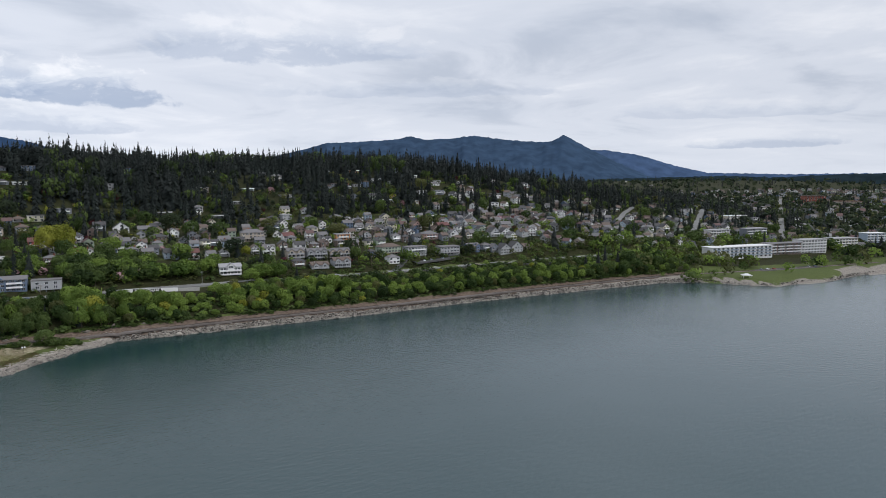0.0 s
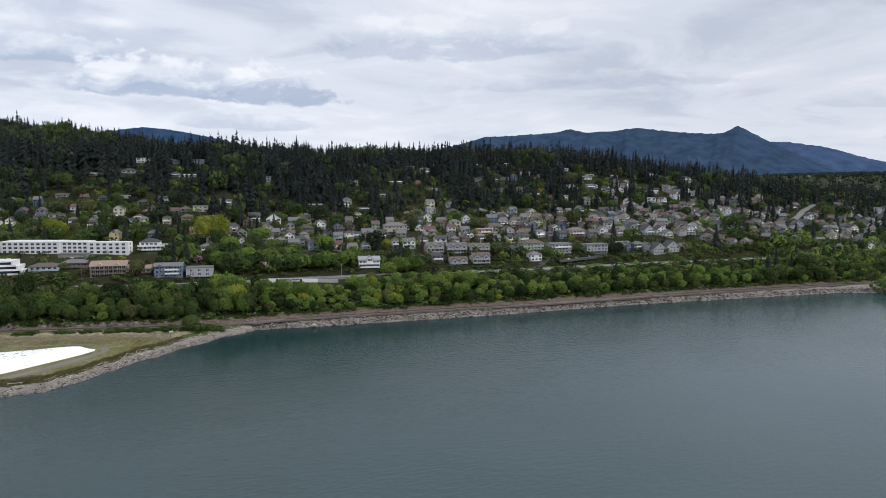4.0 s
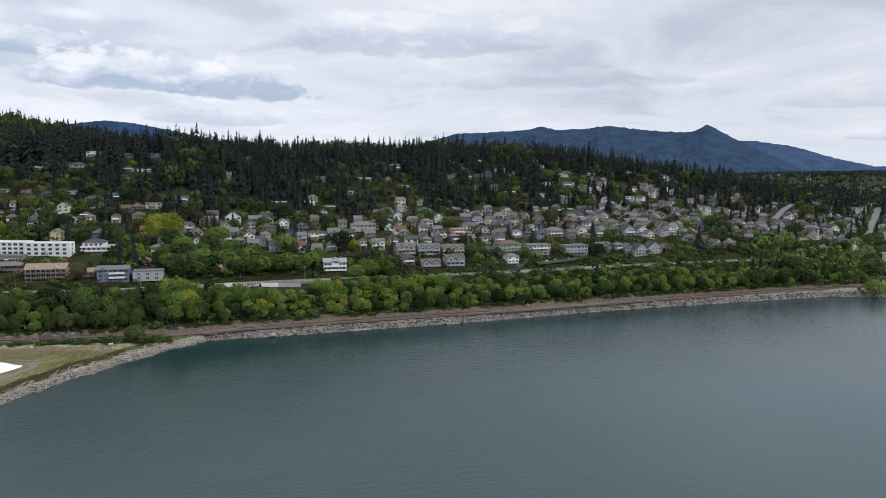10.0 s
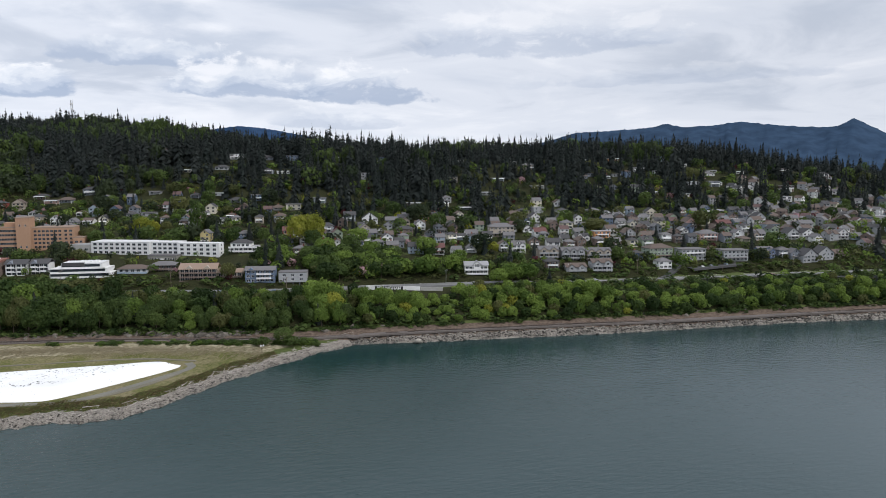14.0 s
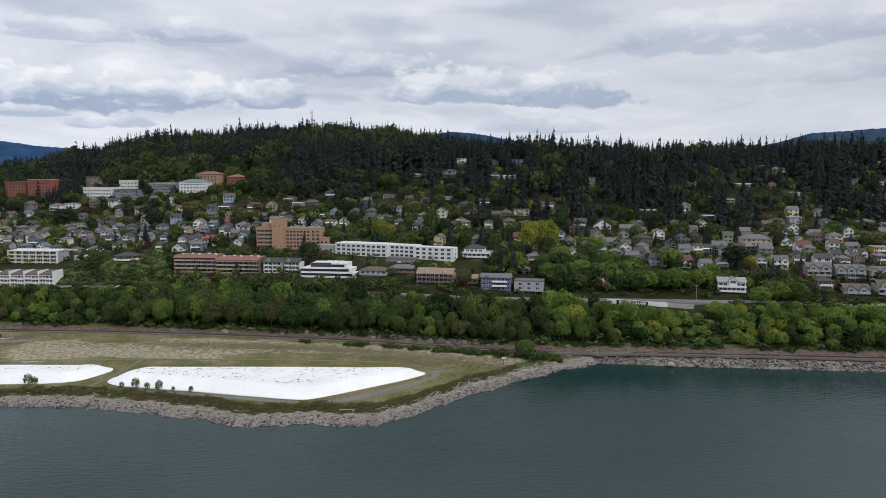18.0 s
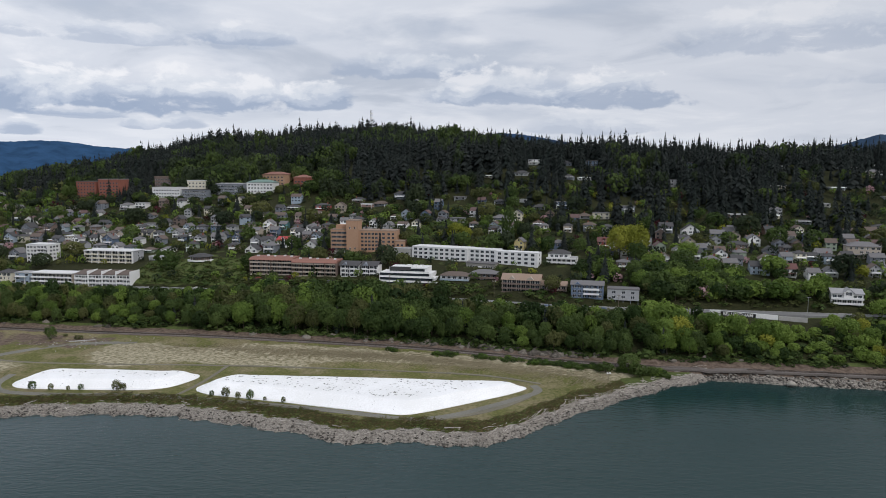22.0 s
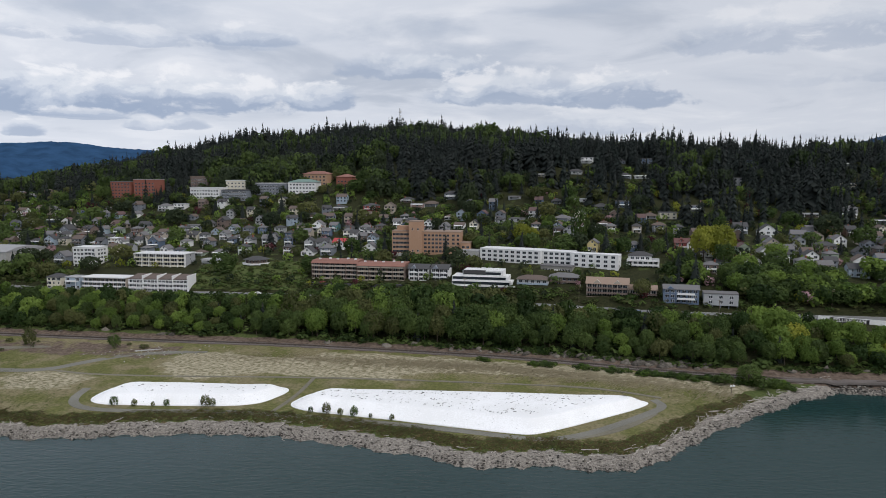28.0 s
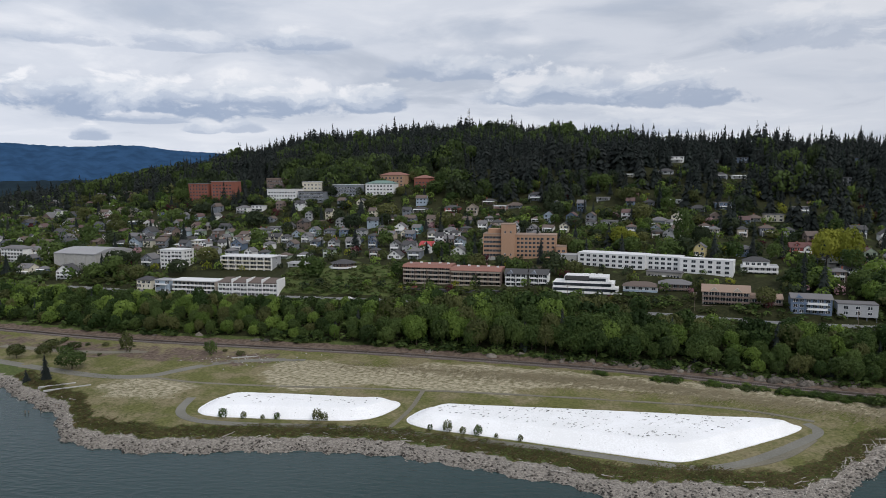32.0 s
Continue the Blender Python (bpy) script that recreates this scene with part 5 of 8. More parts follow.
def house(x, y, wide, wall, style="", near=True, face=None, storeys=None, z=None, name="house", note=""):
    """A house whose front looks down the slope to the bay."""
    r = house_rng
    w = min((7.5, 9.0, 10.5, 12.0, 14.0, 17.0, 21.0, 25.0), key=lambda v: abs(v - wide * 0.82))
    kind = {"h": "hip", "f": "flat", "G": "front"}.get(style) or r.choice(("side", "side", "front", "front", "hip"))
    d = 8.0 if w < 9.5 else 9.5 if w < 16 else 12.0
    n = storeys or (3 if w > 19 else r.choice((2, 2, 2, 1)) if w > 8 else 2)
    roofs = {"r": ("red",), "R": ("scarlet",), "d": ("dark",), "f": ("light", "white", "grey")}.get(style, ("grey", "dark", "dark", "grey", "brown", "dark", "grey"))
    h, rise, walls, roof, deck, porch = shape_parts(kind, w, d, n)
    if face is None:
        slope = (rail(x + 30) - rail(x - 30)) / 60
        face = math.degrees(math.atan(slope)) + r.uniform(-7, 7)
    g = (ground_at(x, y) if z is None else z) + 0.1
    back = Vector((-math.sin(radians(face)), math.cos(radians(face)))) * d / 2
    t = empty(name, pose(x + back.x, y + back.y, g, 0, 0, face), note or f"{WALL_WORDS[wall]} {ROOF_WORDS[kind]} {('one', 'two', 'three', 'four')[n - 1]}-storey house on the hillside", "house", "houses on the hillside")
    dress(put("wall", walls, t), "siding_" + wall)
    roof_key = r.choice(roofs)
    dress(put("roof", roof, t), "roofing_" + roof_key)
    count = max(2, int(w / (3.4 if near else 4.4)))
    for k in range(n):
        for j in range(count):
            if r.random() < 0.10:
                continue
            sort = r.choice(("small", "wide", "wide", "big" if w / count > 3.6 else "wide"))
            put("window", WIN[sort], t, pose(-w / 2 + w * (j + 0.5) / count, -d / 2, 2.8 * k + 1.55))
    if near:
        for s in (-1, 1):
            for k in range(n):
                put("window", WIN["small"], t, pose(s * w / 2, r.uniform(-d / 4, d / 4), 2.8 * k + 1.55, 0, 0, 90 * s))
    if kind == "front":
        put("window", WIN["small"], t, pose(0, -d / 2, h + rise * 0.35))
    what = r.random()
    if n > 1 and what < 0.45:
        put("deck", deck, t, pose(0, -d / 2, 0))
        for s in (-1, 1):
            put("deck_post", unit("deck_post", "trim_white", -0.09, 0.09, -0.09, 0.09, -4.0, 2.8 * (n - 1) - 0.15), t, pose(s * w * 0.34, -d / 2 - 2.25, 0))
    elif what < 0.75:
        dress(put("porch_roof", porch, t, pose(0, -d / 2, 0)), "roofing_" + roof_key if r.random() < 0.6 else "trim_white")
        for s in (-1, 1):
            put("porch_post", unit("porch_post", "trim_white", -0.1, 0.1, -0.1, 0.1, -4.0, 2.5), t, pose(s * w * 0.39, -d / 2 - 2.2, 0))
    if kind == "side" and w > 9 and r.random() < 0.5:
        dm = put("dormer", DORMER, t, pose(r.uniform(-w / 5, w / 5), -d / 2 + 1.2, h + rise * 0.28))
        dress(dm, "siding_" + wall)
        put("window", WIN["small"], dm, pose(0, -0.05, 0.45))
        dress(put("dormer_roof", DORMER_ROOF, dm), "roofing_" + roof_key)
    if kind == "side" and w >= 10 and r.random() < 0.6:
        x0 = r.choice((-1, 1)) * w * 0.27
        wing = dress(put("gable_wing", wing_mesh(h), t, pose(x0, -d / 2, 0)), "siding_" + (wall if r.random() < 0.7 else "white"))
        dress(put("wing_roof", wing_roof(h), wing), "roofing_" + roof_key)
        for k in range(n):
            put("window", WIN["wide"], wing, pose(0, -1.9, 2.8 * k + 1.55))
    if kind != "flat" and r.random() < 0.4:
        put("chimney", CHIMNEY, t, pose(w * r.uniform(-0.3, 0.3), 1.0, h + rise * 0.75))
    FOOT.append((x + back.x, y + back.y, max(w, d) * 0.62))
    VIEW.append((x, y - 11, 8))
    return t


# ---- larger buildings above the boulevard ----
def front_of(name, p, q, label, category, z=None, group=""):
    """A building whose front runs from p to q, seen from the bay. Gives the thing and the front's length."""
    p, q = Vector(p), Vector(q)
    m = (p + q) / 2
    t = empty(name, pose(m.x, m.y, ground_at(m.x, m.y) if z is None else z, 0, 0, math.degrees(math.atan2(q.y - p.y, q.x - p.x))), label, category, group)
    n = max(1, round((q - p).length / 14))
    for k in range(n):
        c = p.lerp(q, (k + 0.5) / n) + Vector((-(q - p).y, (q - p).x)).normalized() * 7
        FOOT.append((c.x, c.y, 9.0))
        VIEW.append((c.x, c.y - 20, 12.0))
        if c.x > 640:
            VIEW.extend(((c.x, c.y - 38, 10.0), (c.x, c.y - 56, 9.0)))
    return t, (q - p).length


def solid(parent, name, mat, x0, x1, y0, y1, z0, z1, label=""):
    return put(name, unit(name, mat, round(x0, 2), round(x1, 2), round(y0, 2), round(y1, 2), round(z0, 2), round(z1, 2)), parent, None, label)


def flat_roof(parent, x0, x1, y0, y1, z, mat="roofing_light", name="roof"):
    bm = bmesh.new()
    box(bm, x0, x1, y0, y1, z + 0.004, z + 0.6)
    bmesh.ops.inset_individual(bm, faces=[f for f in bm.faces if f.calc_center_median().z > z + 0.55], thickness=0.35, depth=-0.4)
    bmesh.ops.recalc_face_normals(bm, faces=bm.faces)
    return put(name, mesh_of(name, bm, mat), parent)


def pitched(parent, kind, w, d, h, rise, mat, x=0.0, y=0.0):
    return put("roof", mesh_of("roof", roof_shape(kind, w, d, h, rise), mat), parent, pose(x, y, 0))


def windows(parent, x0, x1, y, floors, z0, step, cols, sort="wide", skip=()):
    for k in range(floors):
        for j in range(cols):
            if (k, j) not in skip:
                put("window", WIN[sort], parent, pose(x0 + (x1 - x0) * (j + 0.5) / cols, y, z0 + step * k))


def side_windows(parent, x, y0, y1, floors, z0, step, cols, sort="wide"):
    for k in range(floors):
        for j in range(cols):
            put("window", WIN[sort], parent, pose(x, y0 + (y1 - y0) * (j + 0.5) / cols, z0 + step * k, 0, 0, 90 if x > 0 else -90))


def balconies(parent, x0, x1, y, deep, floors, z0, step, mat, cols=1, gap=0.3):
    """Solid-fronted balconies; each is a piece of its own."""
    wide = (x1 - x0) / cols - gap
    key = ("balcony", round(wide, 2), deep, mat)
    if key not in SINGLE:
        SINGLE[key] = mesh_of("balcony", deck_mesh(wide, deep, 0), mat)
    for k in range(floors):
        for j in range(cols):
            put("balcony", SINGLE[key], parent, pose(x0 + (x1 - x0) * (j + 0.5) / cols, y, z0 + step * k))


# the long white four-storey building with a stone entrance
b, L = front_of("apartment_building", (-48.5, 661.5), (42.5, 619.5), "long white four-storey building with rows of small windows", "apartment building", 36.2)
a0, a1, a2, a3 = -L / 2, -L / 2 + L * 0.46, -L / 2 + L * 0.68, L / 2
for x0, x1, y0, tall in ((a0, a1, 0, 12.3), (a1, a2, 2.5, 12.0), (a2, a3, 0, 11.8)):
    deep = 9 if x1 == a3 else 15
    solid(b, "wall", "siding_white", x0, x1 - 0.02, y0, deep, -6, tall)
    flat_roof(b, x0, x1 - 0.02, y0 - 0.1, deep + 0.1, tall, "roofing_white")
windows(b, a0 + 1, a1 - 1, 0, 4, 1.9, 3.0, 10, "plain")
windows(b, a1 + 1, a2 - 1, 2.5, 4, 1.9, 3.0, 5, "plain")
windows(b, a2 + 1, a3 - 1, 0, 4, 1.6, 3.0, 6, "plain")
side_windows(b, a3, 1, 8, 4, 1.6, 3.0, 1)
b, L = front_of("entrance_pavilion", (-7.5, 633), (12.5, 624), "grey stone single-storey pavilion with tall windows", "building", 34.2)
solid(b, "wall", "stone_grey", -L / 2, L / 2, 0, 9, -4, 5.6)
flat_roof(b, -L / 2 - 0.3, L / 2 + 0.3, -0.3, 9, 5.6, "roofing_grey")
windows(b, -L / 2 + 1, -2, 0, 1, 3.2, 3, 4, "small")
windows(b, 2, L / 2 - 1, 0, 1, 3.2, 3, 4, "small")
solid(b, "doorway", "trim_white", -1.3, 1.3, -0.5, 0.2, 0, 3.6)
b, L = front_of("annex_building", (-64, 669), (-49, 662.5), "pale grey concrete annex with a flat roof", "building", 39.5)
solid(b, "wall", "concrete", -L / 2, L / 2, 0, 12, -4, 6.6)
flat_roof(b, -L / 2, L / 2, 0, 12, 6.6)
windows(b, -L / 2 + 1, L / 2 - 1, 0, 1, 3.5, 3, 3)

# the orange brick building with its tower
b, L = front_of("brick_building", (-114.5, 683), (-55, 676), "orange brick building with a square tower and rows of windows", "building", 42.6)
s0 = -L / 2
for x0, x1, y0, y1, tall in ((s0, s0 + 13.5, 0, 17, 16.8), (s0 + 13.52, s0 + 23.2, -2.5, 9, 24.2), (s0 + 23.22, s0 + 52.5, 1.5, 17, 16.2), (s0 + 52.52, L / 2, -1, 14, 8.4)):
    solid(b, "wall", "brick_orange", x0, x1, y0, y1, -6, tall)
    flat_roof(b, x0 - 0.15, x1 + 0.12, y0 - 0.15, y1 + 0.15, tall, "roofing_tan")
solid(b, "penthouse", "brick_orange", s0 + 3, s0 + 12, 5, 13, 16.9, 20.5)
windows(b, s0 + 0.6, s0 + 13, 0, 5, 1.8, 3.2, 6, "dark")
windows(b, s0 + 14.4, s0 + 22.4, -2.5, 2, 2.5, 16.2, 2, "small")
windows(b, s0 + 24, s0 + 44, 1.5, 5, 1.8, 3.0, 7, "dark")
windows(b, s0 + 45, s0 + 52, 1.5, 5, 1.8, 3.0, 2, "dark")
windows(b, s0 + 53, L / 2 - 0.4, -1, 2, 2.2, 3.2, 2, "dark")
side_windows(b, s0, 2, 15, 5, 1.8, 3.2, 4, "dark")
solid(b, "base_course", "concrete", s0 - 0.2, s0 + 13.4, -0.35, -0.01, -6, 0.6)

# brown terraced flats with tiled eaves
for p, q, tall, cols in (((-167, 640), (-134.5, 635), 12.4, 4), ((-134, 632.5), (-101, 627), 11.4, 4)):
    b, L = front_of("terrace_flats", p, q, "brown four-storey flats with long balconies and a red tiled eave", "apartment building", 29.4)
    solid(b, "wall", "siding_brown", -L / 2, L / 2, 1.8, 15, -6, tall)
    balconies(b, -L / 2, L / 2, 1.8, 2.4, 4, 0.4, 2.95, "siding_tan", cols, 0.5)
    windows(b, -L / 2 + 0.6, L / 2 - 0.6, 1.8, 4, 1.75, 2.95, cols * 2, "door")
    put("eave", mesh_of("eave", extruded([(-1.0, tall - 0.9), (2.2, tall + 0.7), (15.2, tall + 0.7), (15.2, tall - 0.2), (-1.0, tall - 1.15)], "x", -L / 2 - 0.4, L / 2 + 0.4), "roofing_tile"), b, None, "red tiled eave")
    for k in range(cols + 1):
        solid(b, "party_wall", "siding_brown", -L / 2 + L * k / cols - 0.12, -L / 2 + L * k / cols + 0.12, -0.5, 1.78, -5, tall - 1.2)
    for k in range(5):
        put("roof_vent", unit("roof_vent", "roofing_white", -0.8, 0.8, -0.6, 0.6, 0, 0.9), b, pose(-L / 2 + L * (k + 0.5) / 5, 8 + (k % 2) * 3, tall + 0.7))

# white condominiums with dark gabled roofs
for p, q in (((-98.5, 628), (-84.5, 625.5)), ((-83, 626), (-71, 623.5))):
    b, L = front_of("condominium", p, q, "white three-storey condominium with dark gables and balconies", "apartment building", 29.6)
    solid(b, "wall", "siding_white", -L / 2, L / 2, 1.2, 11, -5, 8.7)
    put("roof", mesh_of("roof", roof_shape("side", L, 11, 8.7, 2.6), "roofing_dark"), b, pose(0, 6, 0))
    put("gable", mesh_of("gable", extruded([(-2.4, 8.7), (2.4, 8.7), (0, 11.0)], "y", 0.2, 6), "siding_slate"), b, pose(-L / 4, 0, 0))
    balconies(b, -L / 2 + 0.3, L / 2 - 0.3, 1.2, 1.8, 3, 0.3, 2.9, "trim_white", 2, 2.0)
    windows(b, -L / 2 + 0.5, L / 2 - 0.5, 1.2, 3, 1.6, 2.9, 4, "door")

# the white stepped block with dark glass bands
b, L = front_of("office_block", (-68.5, 612.5), (-29, 604.5), "white four-storey block with stepped decks and dark glass bands", "apartment building", 26.2)
for k in range(4):
    x1 = L / 2 - (0.5, 0.5, 3.0, 6.5)[k]
    y0 = (0, 0.6, 1.2, 2.4)[k]
    solid(b, "storey", "siding_white", -L / 2 + (0 if k < 3 else 7), x1, y0, 17, -5 if k == 0 else 3.1 * k + 0.003, 3.1 * (k + 1))
    solid(b, "glass_band", "window_glass", -L / 2 + (0.4 if k < 3 else 7.4), x1 - 1.5, y0 - 0.10, y0 - 0.005, 3.1 * k + 1.15, 3.1 * k + 2.85)
    balconies(b, x1 - 3.5, x1 + 2.5, y0, 2.2, 1, 3.1 * k + 0.2, 3.1, "trim_white")
flat_roof(b, -L / 2 + 7, L / 2 - 6.5, 2.3, 17.1, 12.4, "roofing_white")
solid(b, "slate_roof", "roofing_dark", -L / 2 + 7.5, L / 2 - 18, 1.9, 3.4, 11.0, 13.3)
for k in range(3):
    solid(b, "roof_box", "trim_white", -2 + k * 4.5, 1 + k * 4.5, 7, 10, 12.85, 14.2)
side_windows(b, L / 2 - 0.5, 2, 15, 2, 2, 3.1, 4)

# lower houses in a row above the road
for p, q, z, wall, roof_mat, n, word in (((-26, 608.5), (-6, 603.5), 28.4, "white", "brown", 2, "white and blue-grey"), ((-5, 606), (13.5, 602), 30.2, "brown", "grey", 2, "brown")):
    b, L = front_of("row_house", p, q, f"{word} two-storey row with a low hipped roof", "house", z)
    solid(b, "wall", "siding_" + wall, -L / 2, L / 2, 1, 10, -5, 5.6)
    put("roof", mesh_of("roof", roof_shape("hip", L, 10.5, 5.6, 2.4), "roofing_" + roof_mat), b, pose(0, 5.4, 0))
    windows(b, -L / 2 + 0.6, L / 2 - 0.6, 1, 2, 1.6, 2.8, 5, "wide")
    balconies(b, -L / 2, L / 2, 1, 1.6, 1, 2.7, 2.8, "siding_sky" if wall == "white" else "siding_brown", 2)
# tan gabled flats
b, L = front_of("gabled_flats", (15, 584.5), (39.5, 578), "tan three-storey flats with wooden balconies and twin gables", "apartment building", 26.2)
solid(b, "wall", "siding_tan", -L / 2, L / 2, 1.6, 12, -5, 8.9)
put("roof", mesh_of("roof", roof_shape("side", L, 11.5, 8.9, 3.2), "roofing_tan"), b, pose(0, 6.8, 0))
for s in (-0.24, 0.24):
    put("gable", mesh_of("gable", extruded([(-3.2, 8.6), (3.2, 8.6), (0, 11.2)], "y", 0.9, 6), "siding_tan"), b, pose(s * L, 0, 0))
balconies(b, -L / 2, L / 2, 1.6, 2.2, 3, 0.2, 2.95, "siding_brown", 4, 0.25)
windows(b, -L / 2 + 0.5, L / 2 - 0.5, 1.6, 3, 1.5, 2.95, 8, "door")
b, L = front_of("gabled_flats", (40, 578), (56, 574.5), "tan two-storey flats with a low roof behind a tree", "apartment building", 26.2)
solid(b, "wall", "siding_tan", -L / 2, L / 2, 1.4, 11, -5, 6.2)
put("roof", mesh_of("roof", roof_shape("side", L, 10.5, 6.2, 2.0), "roofing_tan"), b, pose(0, 6.2, 0))
balconies(b, -L / 2, L / 2, 1.4, 1.8, 2, 0.2, 2.95, "siding_brown", 3, 0.25)
windows(b, -L / 2 + 0.5, L / 2 - 0.5, 1.4, 2, 1.5, 2.95, 5, "door")
# the blue house and its grey neighbour
b, L = front_of("blue_house", (57.5, 566.5), (77, 562), "blue three-storey house with white decks and a grey roof", "house", 26.0)
solid(b, "wall", "siding_blue", -L / 2, L / 2, 1.4, 12, -6, 8.6)
put("roof", mesh_of("roof", roof_shape("side", L, 11.5, 8.6, 1.9), "roofing_grey"), b, pose(0, 6.8, 0))
put("gable", mesh_of("gable", extruded([(-2.6, 8.4), (2.6, 8.4), (0, 10.2)], "y", 0.8, 6), "siding_blue"), b, pose(-L * 0.3, 0, 0))
balconies(b, -L * 0.12, L * 0.38, 1.4, 2.2, 2, 2.9, 2.9, "trim_white")
windows(b, -L / 2 + 0.5, L / 2 - 0.5, 1.4, 3, 1.6, 2.9, 6, "wide")
b, L = front_of("grey_house", (79.5, 562), (98, 557.5), "grey sided two-storey block with a flat roof on posts", "house", 26.2)
solid(b, "wall", "siding_grey", -L / 2, L / 2, 0, 10, -0.2, 6.4)
flat_roof(b, -L / 2 - 0.2, L / 2 + 0.2, -0.2, 10.2, 6.4, "roofing_grey")
windows(b, -L / 2 + 1, L / 2 - 1, 0, 2, 1.8, 2.9, 3, "wide")
for k in range(5):
    put("post", unit("post", "siding_slate", -0.18, 0.18, -0.18, 0.18, -5, -0.22), b, pose(-L / 2 + 0.5 + (L - 1) * k / 4, 0.5, 0))
# the white house with a dark roof at the end of the long building
b, L = front_of("white_house", (49.5, 626), (70, 620.5), "white three-storey house with decks and a dark hipped roof", "house", 38.2)
solid(b, "wall", "siding_white", -L / 2, L / 2, 1.5, 13, -5, 6.1)
solid(b, "upper_wall", "siding_white", -L / 2 + 1, L / 2 - 5, 2.5, 12.5, 6.11, 9.0)
put("roof", mesh_of("roof", roof_shape("hip", L - 6, 10, 9.0, 2.6), "roofing_dark"), b, pose(-2, 7.5, 0))
flat_roof(b, L / 2 - 5, L / 2, 1.5, 13, 6.1, "roofing_light")
balconies(b, -L / 2, L / 2, 1.5, 2.4, 2, 3.0, 3.0, "trim_white", 2, 0.2)
windows(b, -L / 2 + 0.5, L / 2 - 0.5, 1.5, 2, 1.6, 3.0, 6, "wide")
windows(b, -L / 2 + 2, L / 2 - 6, 2.5, 1, 7.6, 3.0, 4, "wide")
house(33, 662, 7.5, "yellow", "G", True, -22, 3, 44.0, "yellow_house", "narrow yellow three-storey gabled house")
house(62.5, 661, 12, "blue", "h", True, -15, 2, 45.6, "blue_house", "blue two-storey house with white trim")
house(101, 666, 17, "red", "r", True, -12, 2, 46.5, "tudor_house", "maroon-roofed half-timbered two-storey house")
# the tall white house on the bend
b, L = front_of("white_house", (209.5, 546), (226, 541.5), "white three-storey house with an arched gable, decks and garages", "house", 23.8)
solid(b, "wall", "siding_white", -L / 2, L / 2, 2.2, 13, -4, 9.4)
put("roof", mesh_of("roof", roof_shape("side", L, 12, 9.4, 2.2), "roofing_light"), b, pose(0, 7.6, 0))
put("gable", mesh_of("gable", extruded([(-2.6, 6.2), (2.6, 6.2), (2.6, 10.2), (0, 12.4), (-2.6, 10.2)], "y", 1.2, 8), "siding_white"), b, pose(0.5, 0, 0))
put("gable_roof", mesh_of("gable_roof", extruded([(-3.2, 9.75), (0, 12.5), (3.2, 9.75), (3.2, 9.98), (0, 12.75), (-3.2, 9.98)], "y", 0.8, 8), "roofing_light"), b, pose(0.5, 0, 0))
balconies(b, -L / 2, L / 2, 2.2, 2.0, 2, 3.2, 3.0, "trim_white", 1, 0.0)
windows(b, -L / 2 + 0.5, L / 2 - 0.5, 2.2, 3, 1.6, 3.05, 6, "wide")
put("window", WIN["big"], b, pose(0.5, 1.2, 9.4))
for k in range(3):
    put("garage_door", unit("garage_door", "trim_white", -2.0, 2.0, -0.12, 0, 0, 2.3), b, pose(-L / 2 + 3 + k * 4.6, 2.15, -1.6))
solid(b, "retaining_wall", "concrete", -L / 2 - 1, L / 2 + 6, -3.5, -3.1, -5, -1.7)

# grey gabled flats in two rows south of the bend
for p, q, z, n, wall, roof_mat, cols in (((276.5, 560.5), (291.5, 557), 31.6, 3, "tan", "grey", 2), ((293, 554.5), (310.5, 550), 30.8, 3, "grey", "grey", 3), ((312.5, 549.5), (331, 545), 30.0, 3, "tan", "grey", 3), ((286, 534), (301, 530.5), 24.0, 2, "grey", "brown", 2), ((305.5, 530), (320.5, 526.5), 24.0, 3, "grey", "brown", 2)):
    b, L = front_of("gabled_flats", p, q, f"grey-beige {'three' if n == 3 else 'two'}-storey flats with gables and white balconies", "apartment building", z, "flats south of the bend")
    solid(b, "wall", "siding_" + wall, -L / 2, L / 2, 1.8, 13, -5, 2.9 * n)
    put("roof", mesh_of("roof", roof_shape("side", L, 11.5, 2.9 * n, 2.3), "roofing_" + roof_mat), b, pose(0, 7.4, 0))
    for k in range(cols):
        x0 = -L / 2 + L * (k + 0.5) / cols
        gable = put("gable", mesh_of("gable", extruded([(-2.3, 2.9 * n - 2.6), (2.3, 2.9 * n - 2.6), (2.3, 2.9 * n + 0.2), (0, 2.9 * n + 1.9), (-2.3, 2.9 * n + 0.2)], "y", 0.7, 6), "siding_" + wall), b, pose(x0, 0, 0))
        put("window", WIN["wide"], gable, pose(0, 0.7, 2.9 * n - 1.0))
        put("gable_roof", mesh_of("gable_roof", extruded([(-2.8, 2.9 * n - 0.15), (0, 2.9 * n + 1.95), (2.8, 2.9 * n - 0.15), (2.8, 2.9 * n + 0.08), (0, 2.9 * n + 2.18), (-2.8, 2.9 * n + 0.08)], "y", 0.3, 6), "roofing_" + roof_mat), gable)
    balconies(b, -L / 2, L / 2, 1.8, 1.7, n - 1, 2.95, 2.9, "siding_grey", cols, 0.6)
    windows(b, -L / 2 + 0.4, L / 2 - 0.4, 1.8, n - 1, 1.5, 2.9, cols * 2, "door")
    side_windows(b, L / 2, 3, 12, n, 1.6, 2.9, 2, "small")
    VIEW.append(((p[0] + q[0]) / 2, (p[1] + q[1]) / 2 - 10, 9))

